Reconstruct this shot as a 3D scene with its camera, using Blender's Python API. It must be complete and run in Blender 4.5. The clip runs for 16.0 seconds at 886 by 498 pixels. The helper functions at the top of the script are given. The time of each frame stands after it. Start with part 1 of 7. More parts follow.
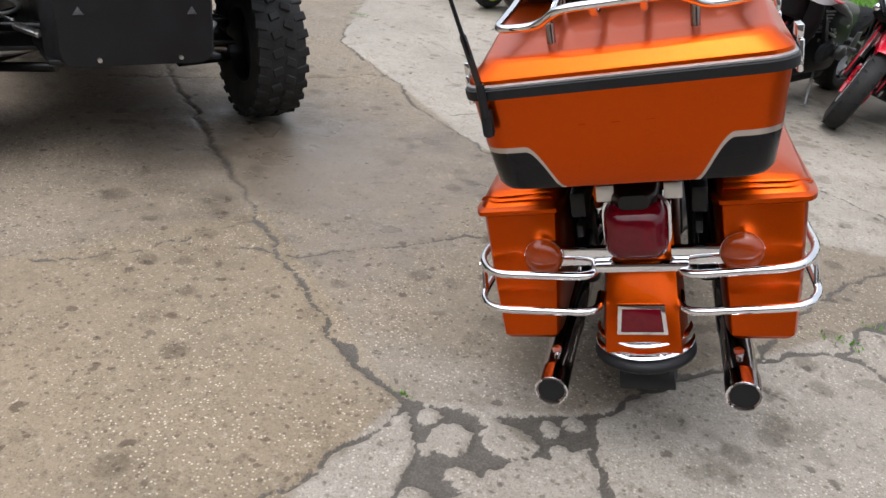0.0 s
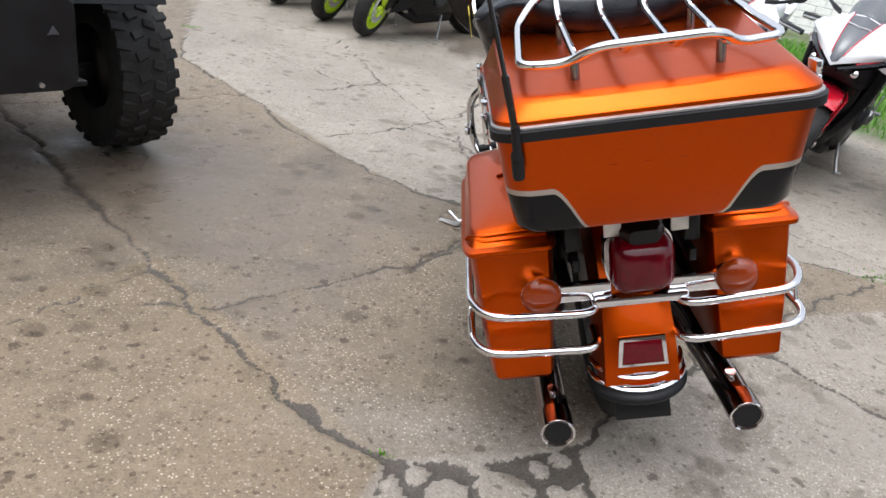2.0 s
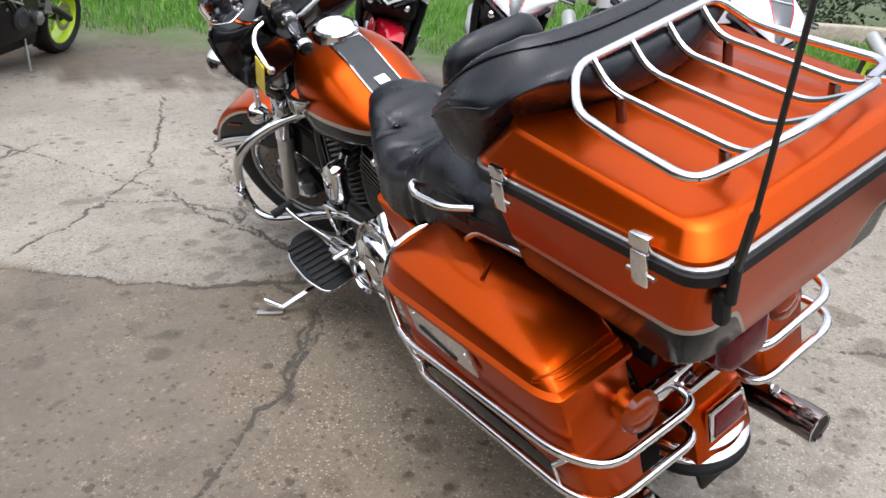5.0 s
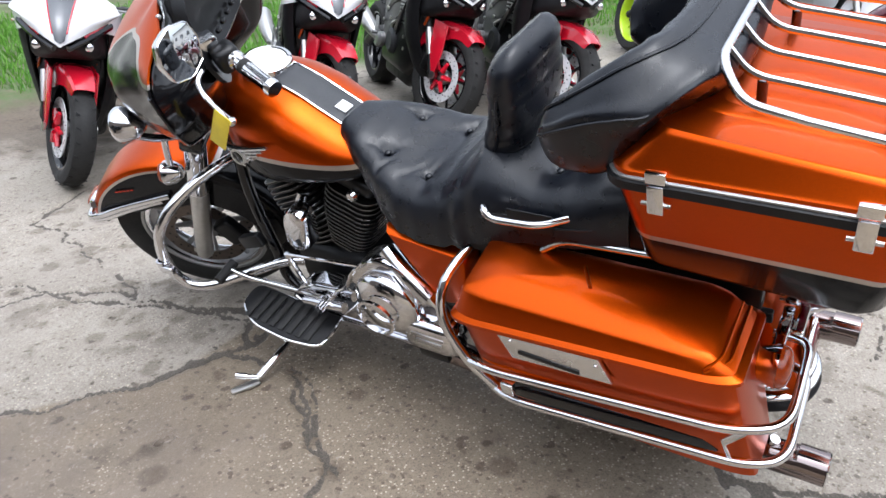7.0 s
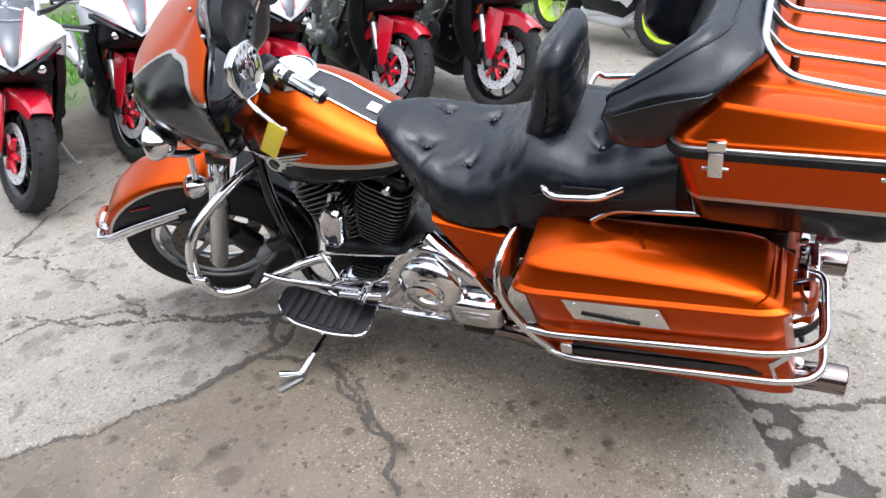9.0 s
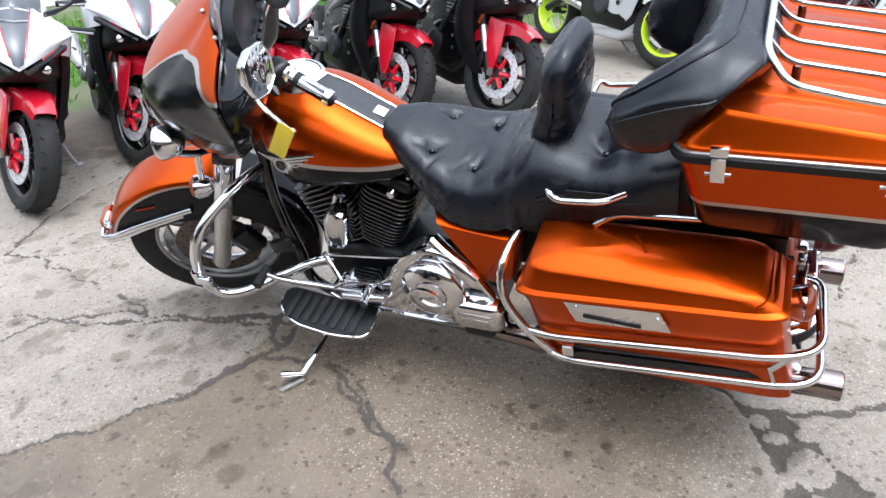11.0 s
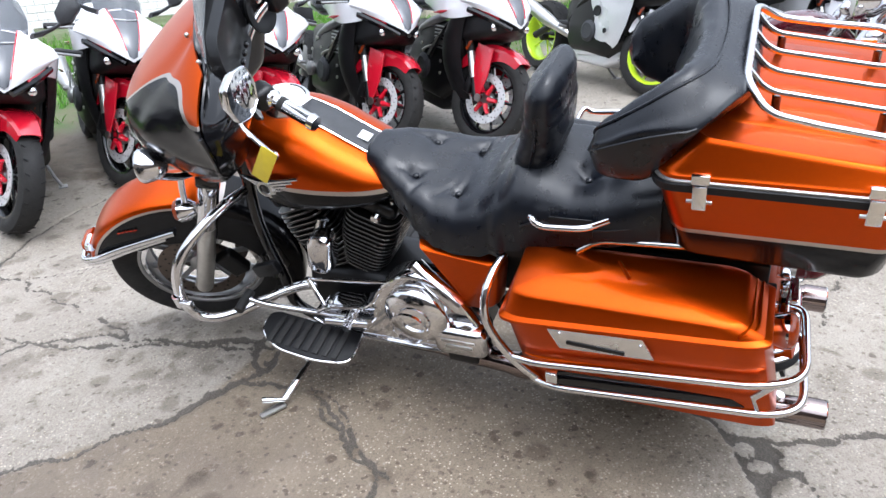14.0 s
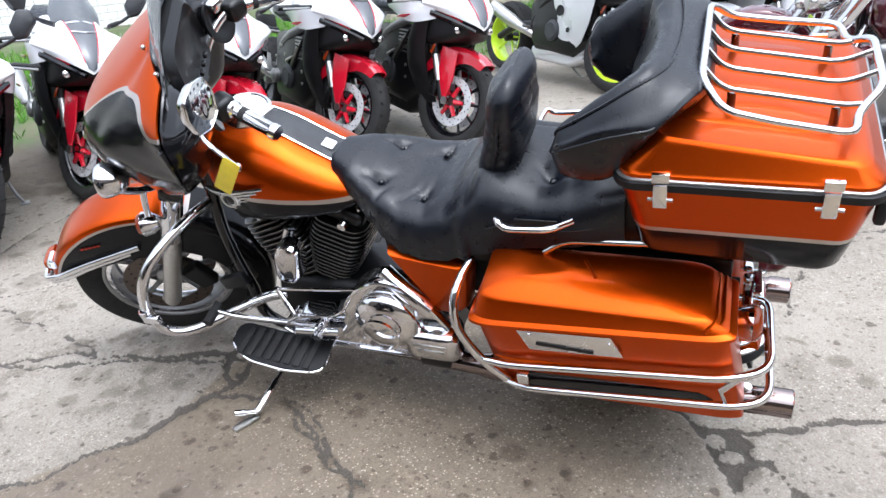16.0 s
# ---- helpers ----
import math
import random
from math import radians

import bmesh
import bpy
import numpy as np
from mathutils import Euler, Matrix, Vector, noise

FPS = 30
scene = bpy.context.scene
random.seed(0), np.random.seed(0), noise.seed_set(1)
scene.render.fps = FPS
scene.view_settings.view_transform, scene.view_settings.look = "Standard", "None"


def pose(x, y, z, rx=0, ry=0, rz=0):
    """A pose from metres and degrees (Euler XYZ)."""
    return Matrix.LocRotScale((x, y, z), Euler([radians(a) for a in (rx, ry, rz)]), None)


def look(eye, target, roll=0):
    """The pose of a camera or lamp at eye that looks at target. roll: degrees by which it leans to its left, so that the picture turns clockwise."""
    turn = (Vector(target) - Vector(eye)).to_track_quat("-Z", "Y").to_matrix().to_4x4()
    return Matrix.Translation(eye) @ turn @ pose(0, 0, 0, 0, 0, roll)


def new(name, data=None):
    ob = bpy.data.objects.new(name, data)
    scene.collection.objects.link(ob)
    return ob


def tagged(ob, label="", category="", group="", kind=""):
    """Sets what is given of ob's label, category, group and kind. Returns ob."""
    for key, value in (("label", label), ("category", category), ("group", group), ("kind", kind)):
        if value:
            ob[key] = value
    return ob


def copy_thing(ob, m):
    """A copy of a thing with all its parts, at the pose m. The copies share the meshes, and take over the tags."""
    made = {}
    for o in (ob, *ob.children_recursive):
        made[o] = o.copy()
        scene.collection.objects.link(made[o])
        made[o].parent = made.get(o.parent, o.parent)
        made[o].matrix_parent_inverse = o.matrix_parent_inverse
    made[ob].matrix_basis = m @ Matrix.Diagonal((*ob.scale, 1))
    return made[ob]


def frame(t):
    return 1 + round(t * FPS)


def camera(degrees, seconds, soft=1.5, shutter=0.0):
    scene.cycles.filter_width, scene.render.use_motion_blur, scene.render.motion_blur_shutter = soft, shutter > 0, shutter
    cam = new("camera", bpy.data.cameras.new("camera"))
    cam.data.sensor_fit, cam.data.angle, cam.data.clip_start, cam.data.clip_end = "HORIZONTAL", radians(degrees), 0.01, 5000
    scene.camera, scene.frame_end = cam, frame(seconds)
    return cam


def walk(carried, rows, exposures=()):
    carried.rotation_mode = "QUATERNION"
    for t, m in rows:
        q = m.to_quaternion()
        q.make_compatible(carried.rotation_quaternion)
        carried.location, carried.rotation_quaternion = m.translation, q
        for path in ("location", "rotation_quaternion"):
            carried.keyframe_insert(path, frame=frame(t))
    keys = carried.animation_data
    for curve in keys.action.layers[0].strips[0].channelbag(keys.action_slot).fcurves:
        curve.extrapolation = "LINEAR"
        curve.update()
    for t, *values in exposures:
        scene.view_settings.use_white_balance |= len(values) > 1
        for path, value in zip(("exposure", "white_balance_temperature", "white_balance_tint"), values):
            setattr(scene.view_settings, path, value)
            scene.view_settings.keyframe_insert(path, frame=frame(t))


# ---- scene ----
cam = camera(63.1, 16.0)
PATH = [
    (0, (0.266, 0.288, 1.242), (-0.185, 1.986, 0.288), 7.1),
    (0.5, (0.143, 0.192, 1.25), (-0.096, 1.963, 0.352), 8.8),
    (1, (0.019, 0.193, 1.265), (-0.053, 1.991, 0.391), 10.1),
    (1.5, (-0.059, 0.318, 1.218), (-0.124, 2.135, 0.384), 9.8),
    (2, (-0.14, 0.359, 1.21), (-0.1, 2.16, 0.341), 10.1),
    (2.5, (-0.324, 0.364, 1.234), (0.029, 2.084, 0.277), 10.8),
    (3, (-0.402, 0.481, 1.237), (0.12, 2.125, 0.224), 11.0),
    (3.5, (-0.428, 0.659, 1.219), (0.091, 2.324, 0.241), 9.0),
    (4, (-0.544, 0.776, 1.215), (0.062, 2.45, 0.303), 5.5),
    (4.5, (-0.726, 0.873, 1.257), (0.126, 2.481, 0.427), 4.3),
    (4.7, (-0.745, 0.947, 1.261), (0.177, 2.512, 0.424), 4.2),
    (6.8, (-1.125, 1.559, 1.292), (0.304, 2.676, 0.451), -2.7),
    (7, (-1.15, 1.582, 1.299), (0.305, 2.638, 0.422), -2.7),
    (7.5, (-1.322, 1.648, 1.339), (0.281, 2.38, 0.393), -2.4),
    (8, (-1.422, 1.699, 1.383), (0.215, 2.38, 0.457), -2.6),
    (8.5, (-1.389, 1.769, 1.348), (0.196, 2.593, 0.448), -4.3),
    (8.7, (-1.411, 1.789, 1.378), (0.152, 2.632, 0.457), -5.5),
    (10.8, (-1.483, 1.809, 1.365), (0.087, 2.637, 0.443), -4.4),
    (11, (-1.477, 1.805, 1.372), (0.104, 2.638, 0.474), -4.3),
    (11.5, (-1.477, 1.8, 1.385), (0.167, 2.619, 0.595), -3.2),
    (12, (-1.473, 1.792, 1.386), (0.196, 2.59, 0.625), -2.7),
    (12.5, (-1.47, 1.79, 1.382), (0.188, 2.574, 0.585), -2.8),
    (13, (-1.469, 1.789, 1.375), (0.174, 2.579, 0.553), -2.9),
    (13.5, (-1.469, 1.795, 1.371), (0.16, 2.596, 0.53), -3.1),
    (14, (-1.461, 1.796, 1.371), (0.16, 2.611, 0.53), -3.5),
    (14.5, (-1.461, 1.794, 1.371), (0.163, 2.611, 0.538), -4.0),
    (15, (-1.464, 1.786, 1.368), (0.168, 2.593, 0.54), -4.2),
    (15.5, (-1.46, 1.783, 1.372), (0.185, 2.56, 0.54), -4.4),
    (16, (-1.451, 1.781, 1.377), (0.201, 2.532, 0.536), -4.6),
]
walk(cam, [(t, look(eye, target, roll)) for t, eye, target, roll in PATH],
     [(0.0, 0.57, 6200, 10), (4.7, 0.54, 6200, 10), (7.0, 0.79, 5970, 10), (8.7, 0.89, 5920, 10), (11.0, 0.96, 5870, 10), (16.0, 0.96, 5870, 10)])

# ---------------------------------------------------------------- light
world = bpy.data.worlds.new("overcast_sky")
scene.world = world
world.use_nodes = True
wn, wl = world.node_tree.nodes, world.node_tree.links
sky = wn.new("ShaderNodeTexSky")
sky.sky_type, sky.sun_disc = "NISHITA", False
sky.sun_elevation, sky.sun_rotation = radians(72), radians(211)
sky.air_density, sky.dust_density = 1.0, 3.0
grey = wn.new("ShaderNodeHueSaturation")
grey.inputs["Saturation"].default_value = 0.22
wl.new(sky.outputs[0], grey.inputs["Color"])
# an overcast sky is brightest overhead
wc, wz, wm, ws_ = wn.new("ShaderNodeTexCoord"), wn.new("ShaderNodeSeparateXYZ"), wn.new("ShaderNodeMapRange"), wn.new("ShaderNodeVectorMath")
wm.inputs[1].default_value, wm.inputs[2].default_value, wm.inputs[3].default_value, wm.inputs[4].default_value = 0.0, 1.0, 0.95, 2.4
ws_.operation = "SCALE"
wl.new(wc.outputs["Generated"], wz.inputs[0])
wl.new(wz.outputs[2], wm.inputs[0])
wl.new(grey.outputs[0], ws_.inputs[0])
wl.new(wm.outputs[0], ws_.inputs["Scale"])
wl.new(ws_.outputs[0], wn["Background"].inputs["Color"])
wn["Background"].inputs["Strength"].default_value = 0.134
sun = new("sun", bpy.data.lights.new("sun", "SUN"))
sun.data.energy, sun.data.angle, sun.data.color = 0.8, radians(110), (1.0, 0.97, 0.93)
sun.matrix_world = look((0, 0, 0), (0.18, 0.30, -1.0))

# ---------------------------------------------------------------- materials


def mat(name, color, rough=0.5, metal=0.0, coat=0.0, grain=0.0, scale=40.0, bump=0.0, vary=0.0, coat_rough=0.05, spec=0.5):
    """A plain material with two scales of variation in tone and a fine relief."""
    m = bpy.data.materials.new(name)
    m.use_nodes = True
    n, l = m.node_tree.nodes, m.node_tree.links
    p = n["Principled BSDF"]
    p.inputs["Base Color"].default_value = (*color, 1)
    p.inputs["Roughness"].default_value = rough
    p.inputs["Metallic"].default_value = metal
    p.inputs["Coat Weight"].default_value = coat
    p.inputs["Coat Roughness"].default_value = coat_rough
    p.inputs["Specular IOR Level"].default_value = spec
    if grain or bump or vary:
        tc = n.new("ShaderNodeTexCoord")
        fine = n.new("ShaderNodeTexNoise")
        fine.inputs["Scale"].default_value, fine.inputs["Detail"].default_value = scale, 6
        l.new(tc.outputs["Object"], fine.inputs["Vector"])
        big = n.new("ShaderNodeTexNoise")
        big.inputs["Scale"].default_value, big.inputs["Detail"].default_value = scale * 0.09, 3
        l.new(tc.outputs["Object"], big.inputs["Vector"])
        add = n.new("ShaderNodeMath")
        add.operation = "MULTIPLY"
        l.new(fine.outputs[0], add.inputs[0])
        l.new(big.outputs[0], add.inputs[1])
        mp = n.new("ShaderNodeMapRange")
        mp.inputs[1].default_value, mp.inputs[2].default_value = 0.1, 0.45
        mp.inputs[3].default_value, mp.inputs[4].default_value = 1 - grain - vary, 1 + grain
        l.new(add.outputs[0], mp.inputs[0])
        mul = n.new("ShaderNodeVectorMath")
        mul.operation = "SCALE"
        mul.inputs[0].default_value = color
        l.new(mp.outputs[0], mul.inputs["Scale"])
        l.new(mul.outputs[0], p.inputs["Base Color"])
        rr = n.new("ShaderNodeMapRange")
        rr.inputs[1].default_value, rr.inputs[2].default_value = 0.3, 0.7
        rr.inputs[3].default_value, rr.inputs[4].default_value = max(0.02, rough * 0.8), min(1, rough * 1.25)
        l.new(big.outputs[0], rr.inputs[0])
        l.new(rr.outputs[0], p.inputs["Roughness"])
        if bump:
            b = n.new("ShaderNodeBump")
            b.inputs["Strength"].default_value, b.inputs["Distance"].default_value = bump, 0.004
            l.new(fine.outputs[0], b.inputs["Height"])
            l.new(b.outputs[0], p.inputs["Normal"])
    return m


ORANGE_C = (0.50, 0.061, 0.0001)


def two_tone(name, edge):
    """Candy orange over black with a silver pinstripe between. edge(math, axes) gives the height above the stripe's lower edge."""
    m = mat(name, ORANGE_C, 0.31, 1.0, 0.13, coat_rough=0.015)
    m.node_tree.nodes["Principled BSDF"].inputs["Coat IOR"].default_value = 1.45
    m.node_tree.nodes["Principled BSDF"].inputs["Specular IOR Level"].default_value = 0.17
    n, l = m.node_tree.nodes, m.node_tree.links
    tc, sep = n.new("ShaderNodeTexCoord"), n.new("ShaderNodeSeparateXYZ")
    l.new(tc.outputs["Object"], sep.inputs[0])

    def math_node(op, *args):
        k = n.new("ShaderNodeMath")
        k.operation = op
        for i, a in enumerate(args):
            if isinstance(a, (int, float)):
                k.inputs[i].default_value = a
            else:
                l.new(a, k.inputs[i])
        return k.outputs[0]

    def smooth(v, a, b, lo, hi):
        k = n.new("ShaderNodeMapRange")
        k.interpolation_type = "SMOOTHSTEP"
        for i, q in enumerate((a, b, lo, hi)):
            k.inputs[i + 1].default_value = q
        l.new(v, k.inputs[0])
        return k.outputs[0]

    d, stripe = edge(math_node, smooth, *sep.outputs[:3])
    flake = n.new("ShaderNodeTexNoise")
    flake.inputs["Scale"].default_value = 900
    l.new(tc.outputs["Object"], flake.inputs["Vector"])
    fl = n.new("ShaderNodeMapRange")
    fl.inputs[1].default_value, fl.inputs[2].default_value, fl.inputs[3].default_value, fl.inputs[4].default_value = 0.3, 0.7, 0.85, 1.15
    l.new(flake.outputs[0], fl.inputs[0])
    col = n.new("ShaderNodeVectorMath")
    col.operation = "SCALE"
    col.inputs[0].default_value = ORANGE_C
    l.new(fl.outputs[0], col.inputs["Scale"])
    over = smooth(d, stripe - 0.0006, stripe + 0.0006, 0, 1)
    under = smooth(d, -0.0006, 0.0006, 0, 1)
    a, b = n.new("ShaderNodeMix"), n.new("ShaderNodeMix")
    a.data_type = b.data_type = "RGBA"
    a.inputs[6].default_value, b.inputs[6].default_value = (0.006, 0.006, 0.007, 1), (0.5, 0.45, 0.42, 1)
    l.new(under, a.inputs[0])
    a.inputs[7].default_value = (0.5, 0.45, 0.42, 1)
    l.new(over, b.inputs[0])
    l.new(a.outputs[2], b.inputs[6])
    l.new(col.outputs[0], b.inputs[7])
    l.new(b.outputs[2], n["Principled BSDF"].inputs["Base Color"])
    l.new(smooth(d, -0.001, 0.0, 0.0, 0.93), n["Principled BSDF"].inputs["Metallic"])
    l.new(smooth(d, -0.001, 0.0, 0.16, 0.31), n["Principled BSDF"].inputs["Roughness"])
    l.new(smooth(d, -0.001, 0.0, 0.05, 0.13), n["Principled BSDF"].inputs["Coat Weight"])
    return m


def trunk_edge(f, s, x, y, z):
    ax = f("ABSOLUTE", x)
    return f("SUBTRACT", z, s(ax, 0.105, 0.185, 0.755, 0.855)), 0.011


def tank_edge(f, s, x, y, z):
    return f("SUBTRACT", z, s(y, 1.0, 1.45, 0.762, 0.784)), 0.014


def fender_edge(f, s, x, y, z):
    dy, dz = f("SUBTRACT", y, AXLE_Y), f("SUBTRACT", z, AXLE_Z)
    r = f("SQRT", f("ADD", f("MULTIPLY", dy, dy), f("MULTIPLY", dz, dz)))
    back = f("MAXIMUM", f("SUBTRACT", y, AXLE_Y - 0.02), f("SUBTRACT", z, 0.63))
    return f("MINIMUM", f("SUBTRACT", r, 0.338), back), 0.009


def fairing_edge(f, s, x, y, z):
    ax = f("ABSOLUTE", x)
    low = f("ADD", f("ADD", s(ax, 0.04, 0.175, 1.062, 1.190), s(ax, 0.175, 0.225, 0.0, 0.008)), s(ax, 0.225, 0.345, 0.0, -0.046))
    return f("SUBTRACT", z, f("ADD", low, s(ax, 0.335, 0.38, 0.0, 0.010))), 0.010


AXLE_Y, AXLE_Z = 1.885, 0.33
ORANGE = two_tone("candy_orange_paint", lambda f, s, x, y, z: (f("ADD", z, 5.0), 0.001))
TRUNK_PAINT = two_tone("trunk_paint", trunk_edge)
TANK_PAINT = two_tone("tank_paint", tank_edge)
FENDER_PAINT = two_tone("fender_paint", fender_edge)
FAIRING_PAINT = two_tone("fairing_paint", fairing_edge)
CHROME = mat("chrome", (0.78, 0.78, 0.8), 0.07, 1.0, vary=0.06, scale=30)
DARK_CHROME = mat("dark_chrome", (0.30, 0.25, 0.24), 0.1, 1.0, vary=0.1, scale=20)
STEEL = mat("brushed_steel", (0.55, 0.54, 0.52), 0.32, 1.0, grain=0.1, scale=60, bump=0.1)
BRIGHT_DISC = mat("bright_brake_steel", (0.62, 0.62, 0.63), 0.42, 0.25, grain=0.15, scale=60)
DARK_DISC = mat("dark_brake_steel", (0.13, 0.105, 0.09), 0.36, 0.9, grain=0.2, scale=40)
POLISHED = mat("polished_plate", (0.74, 0.74, 0.75), 0.24, 1.0, grain=0.06, scale=50)
ALLOY = mat("grey_alloy", (0.32, 0.32, 0.32), 0.38, 0.8, grain=0.1, scale=60)
BLACK_METAL = mat("black_metal", (0.005, 0.005, 0.0055), 0.36, 0.0, 0.08, grain=0.3, scale=40, bump=0.05, spec=0.3)
FIN = mat("black_fin_metal", (0.012, 0.012, 0.012), 0.35, 0.5, 0.2, grain=0.2, scale=60)
FIN_EDGE = mat("machined_fin_edge", (0.34, 0.33, 0.32), 0.3, 0.9, grain=0.2, scale=80)
BLACK_GLOSS = mat("black_gloss", (0.005, 0.005, 0.006), 0.14, 0.0, 0.4, vary=0.1, spec=0.3)
BLACK_PLASTIC = mat("black_plastic", (0.006, 0.006, 0.007), 0.5, grain=0.25, scale=150, bump=0.1, spec=0.3)
RUBBER = mat("tyre_rubber", (0.013, 0.0125, 0.012), 0.8, grain=0.35, scale=90, bump=0.25, vary=0.2)
LEATHER = mat("black_leather", (0.0060, 0.0074, 0.0115), 0.30, grain=0.2, scale=380, bump=0.12, vary=0.25, spec=0.42)
RED_LENS = mat("red_lens", (0.11, 0.0005, 0.006), 0.08, 0.0, 0.0, vary=0.4, scale=60, spec=0.4)
AMBER_LENS = mat("amber_lens", (0.27, 0.034, 0.002), 0.16, 0.0, 0.1, vary=0.2, scale=160)
YELLOW_TAG = mat("yellow_tag", (0.90, 0.70, 0.05), 0.55, grain=0.08, scale=60)
DARK_STRIP = mat("console_leather", (0.028, 0.03, 0.034), 0.55, grain=0.25, scale=300, bump=0.2)
WHITE_PAINT = mat("white_paint", (0.78, 0.78, 0.8), 0.22, 0.0, 0.8, vary=0.05)
SILVER_PAINT = mat("silver_paint", (0.68, 0.69, 0.71), 0.3, 0.2, 0.8, vary=0.05)
GREY_PAINT = mat("dark_grey_paint", (0.07, 0.075, 0.085), 0.32, 0.2, 0.6, vary=0.1)
RED_PAINT = mat("red_paint", (0.52, 0.006, 0.022), 0.25, 0.0, 0.8, vary=0.06)
MAROON_PAINT = mat("maroon_paint", (0.08, 0.004, 0.012), 0.2, 0.2, 1.0, vary=0.08)
BLUE_PAINT = mat("blue_paint", (0.012, 0.02, 0.2), 0.25, 0.2, 0.8, vary=0.08)
LIME = mat("lime_rim_paint", (0.55, 0.78, 0.02), 0.35, 0.0, 0.5, vary=0.08)
MIRROR_SHELL = mat("dark_mirror_shell", (0.022, 0.023, 0.026), 0.42, 0.0, 0.1, grain=0.2, scale=120, bump=0.05)
MIRROR = mat("mirror_glass", (0.85, 0.87, 0.88), 0.02, 1.0)
DIAL = mat("dial_face", (0.7, 0.7, 0.66), 0.3, grain=0.05, scale=80)
STICKER = mat("white_sticker", (0.75, 0.75, 0.75), 0.5, grain=0.06, scale=80)
FAINT_RED = mat("faint_red_mark", (0.44, 0.022, 0.002), 0.22, 0.9, 0.4)
RUST = mat("rusty_plate", (0.07, 0.05, 0.045), 0.75, 0.3, grain=0.4, scale=60, bump=0.4)


def glass(name, color, rough=0.02, haze=0.0):
    m = bpy.data.materials.new(name)
    m.use_nodes = True
    n, l = m.node_tree.nodes, m.node_tree.links
    out = n["Material Output"]
    a, b, mix = n.new("ShaderNodeBsdfTransparent"), n.new("ShaderNodeBsdfGlossy"), n.new("ShaderNodeMixShader")
    a.inputs[0].default_value = (*color, 1)
    b.inputs["Roughness"].default_value = rough
    fr = n.new("ShaderNodeFresnel")
    fr.inputs[0].default_value = 1.5
    l.new(fr.outputs[0], mix.inputs[0])
    l.new(a.outputs[0], mix.inputs[1])
    l.new(b.outputs[0], mix.inputs[2])
    if haze:
        milk, both = n.new("ShaderNodeBsdfTranslucent"), n.new("ShaderNodeMixShader")
        milk.inputs[0].default_value = (0.8, 0.82, 0.84, 1)
        both.inputs[0].default_value = haze
        l.new(mix.outputs[0], both.inputs[1])
        l.new(milk.outputs[0], both.inputs[2])
        mix = both
    l.new(mix.outputs[0], out.inputs[0])
    return m


HAZED = glass("hazed_plastic", (0.80, 0.82, 0.82), 0.03, 0.09)
SCREEN = glass("screen_plastic", (0.66, 0.68, 0.72), 0.03, 0.14)
CLEAR = glass("clear_plastic", (0.86, 0.88, 0.89))

# ---------------------------------------------------------------- mesh helpers


def part(name, bm, material, parent=None, label="", at=None, angle=38, smooth=True):
    """One mesh object out of a bmesh, under a thing or a part."""
    me = bpy.data.meshes.new(name)
    bmesh.ops.recalc_face_normals(bm, faces=bm.faces)
    bm.to_mesh(me)
    bm.free()
    if smooth:
        me.shade_smooth()
        me.set_sharp_from_angle(angle=radians(angle))
    for m in material if isinstance(material, (list, tuple)) else [material]:
        me.materials.append(m)
    ob = new(name, me)
    if parent:
        if parent.parent and parent.parent.parent:
            parent = parent.parent
        ob.parent = parent
    if at is not None:
        ob.matrix_basis = at
    if label:
        tagged(ob, label)
    return ob


def merge(*bms):
    """One bmesh out of several."""
    out = bmesh.new()
    for b in bms:
        me = bpy.data.meshes.new("tmp")
        b.to_mesh(me)
        b.free()
        out.from_mesh(me)
        bpy.data.meshes.remove(me)
    return out


def moved(bm, m):
    bm.transform(m)
    return bm


def skin(rows, closed=True, caps=True):
    """Quads between rows of points; closed joins each row's ends, caps fills the first and last."""
    bm = bmesh.new()
    vs = [[bm.verts.new(p) for p in row] for row in rows]
    k = len(rows[0])
    for a, b in zip(vs, vs[1:]):
        for i in range(k if closed else k - 1):
            j = (i + 1) % k
            bm.faces.new((a[i], a[j], b[j], b[i]))
    if caps and closed:
        bm.faces.new(vs[0][::-1])
        bm.faces.new(vs[-1])
    return bm


def curve(pts, n=6, closed=False):
    """A smooth line through the points."""
    pts = [Vector(p) for p in pts]
    out, k = [], len(pts)
    for i in range(k if closed else k - 1):
        p = [pts[(i + d) % k] if closed else pts[min(max(i + d, 0), k - 1)] for d in (-1, 0, 1, 2)]
        for s in range(n):
            t = s / n
            out.append(0.5 * ((2 * p[1]) + (p[2] - p[0]) * t + (2 * p[0] - 5 * p[1] + 4 * p[2] - p[3]) * t * t + (3 * p[1] - p[0] - 3 * p[2] + p[3]) * t ** 3))
    if not closed:
        out.append(pts[-1])
    return out


def rounded(pts, r=0.03, n=5):
    """A line with its corners rounded off by r."""
    pts = [Vector(p) for p in pts]
    out = [pts[0]]
    for a, b, c in zip(pts, pts[1:], pts[2:]):
        d1, d2 = min(r, (a - b).length * 0.48), min(r, (c - b).length * 0.48)
        p, q = b + (a - b).normalized() * d1, b + (c - b).normalized() * d2
        for i in range(n + 1):
            t = i / n
            out.append(p * (1 - t) ** 2 + b * 2 * t * (1 - t) + q * t * t)
    out.append(pts[-1])
    return out


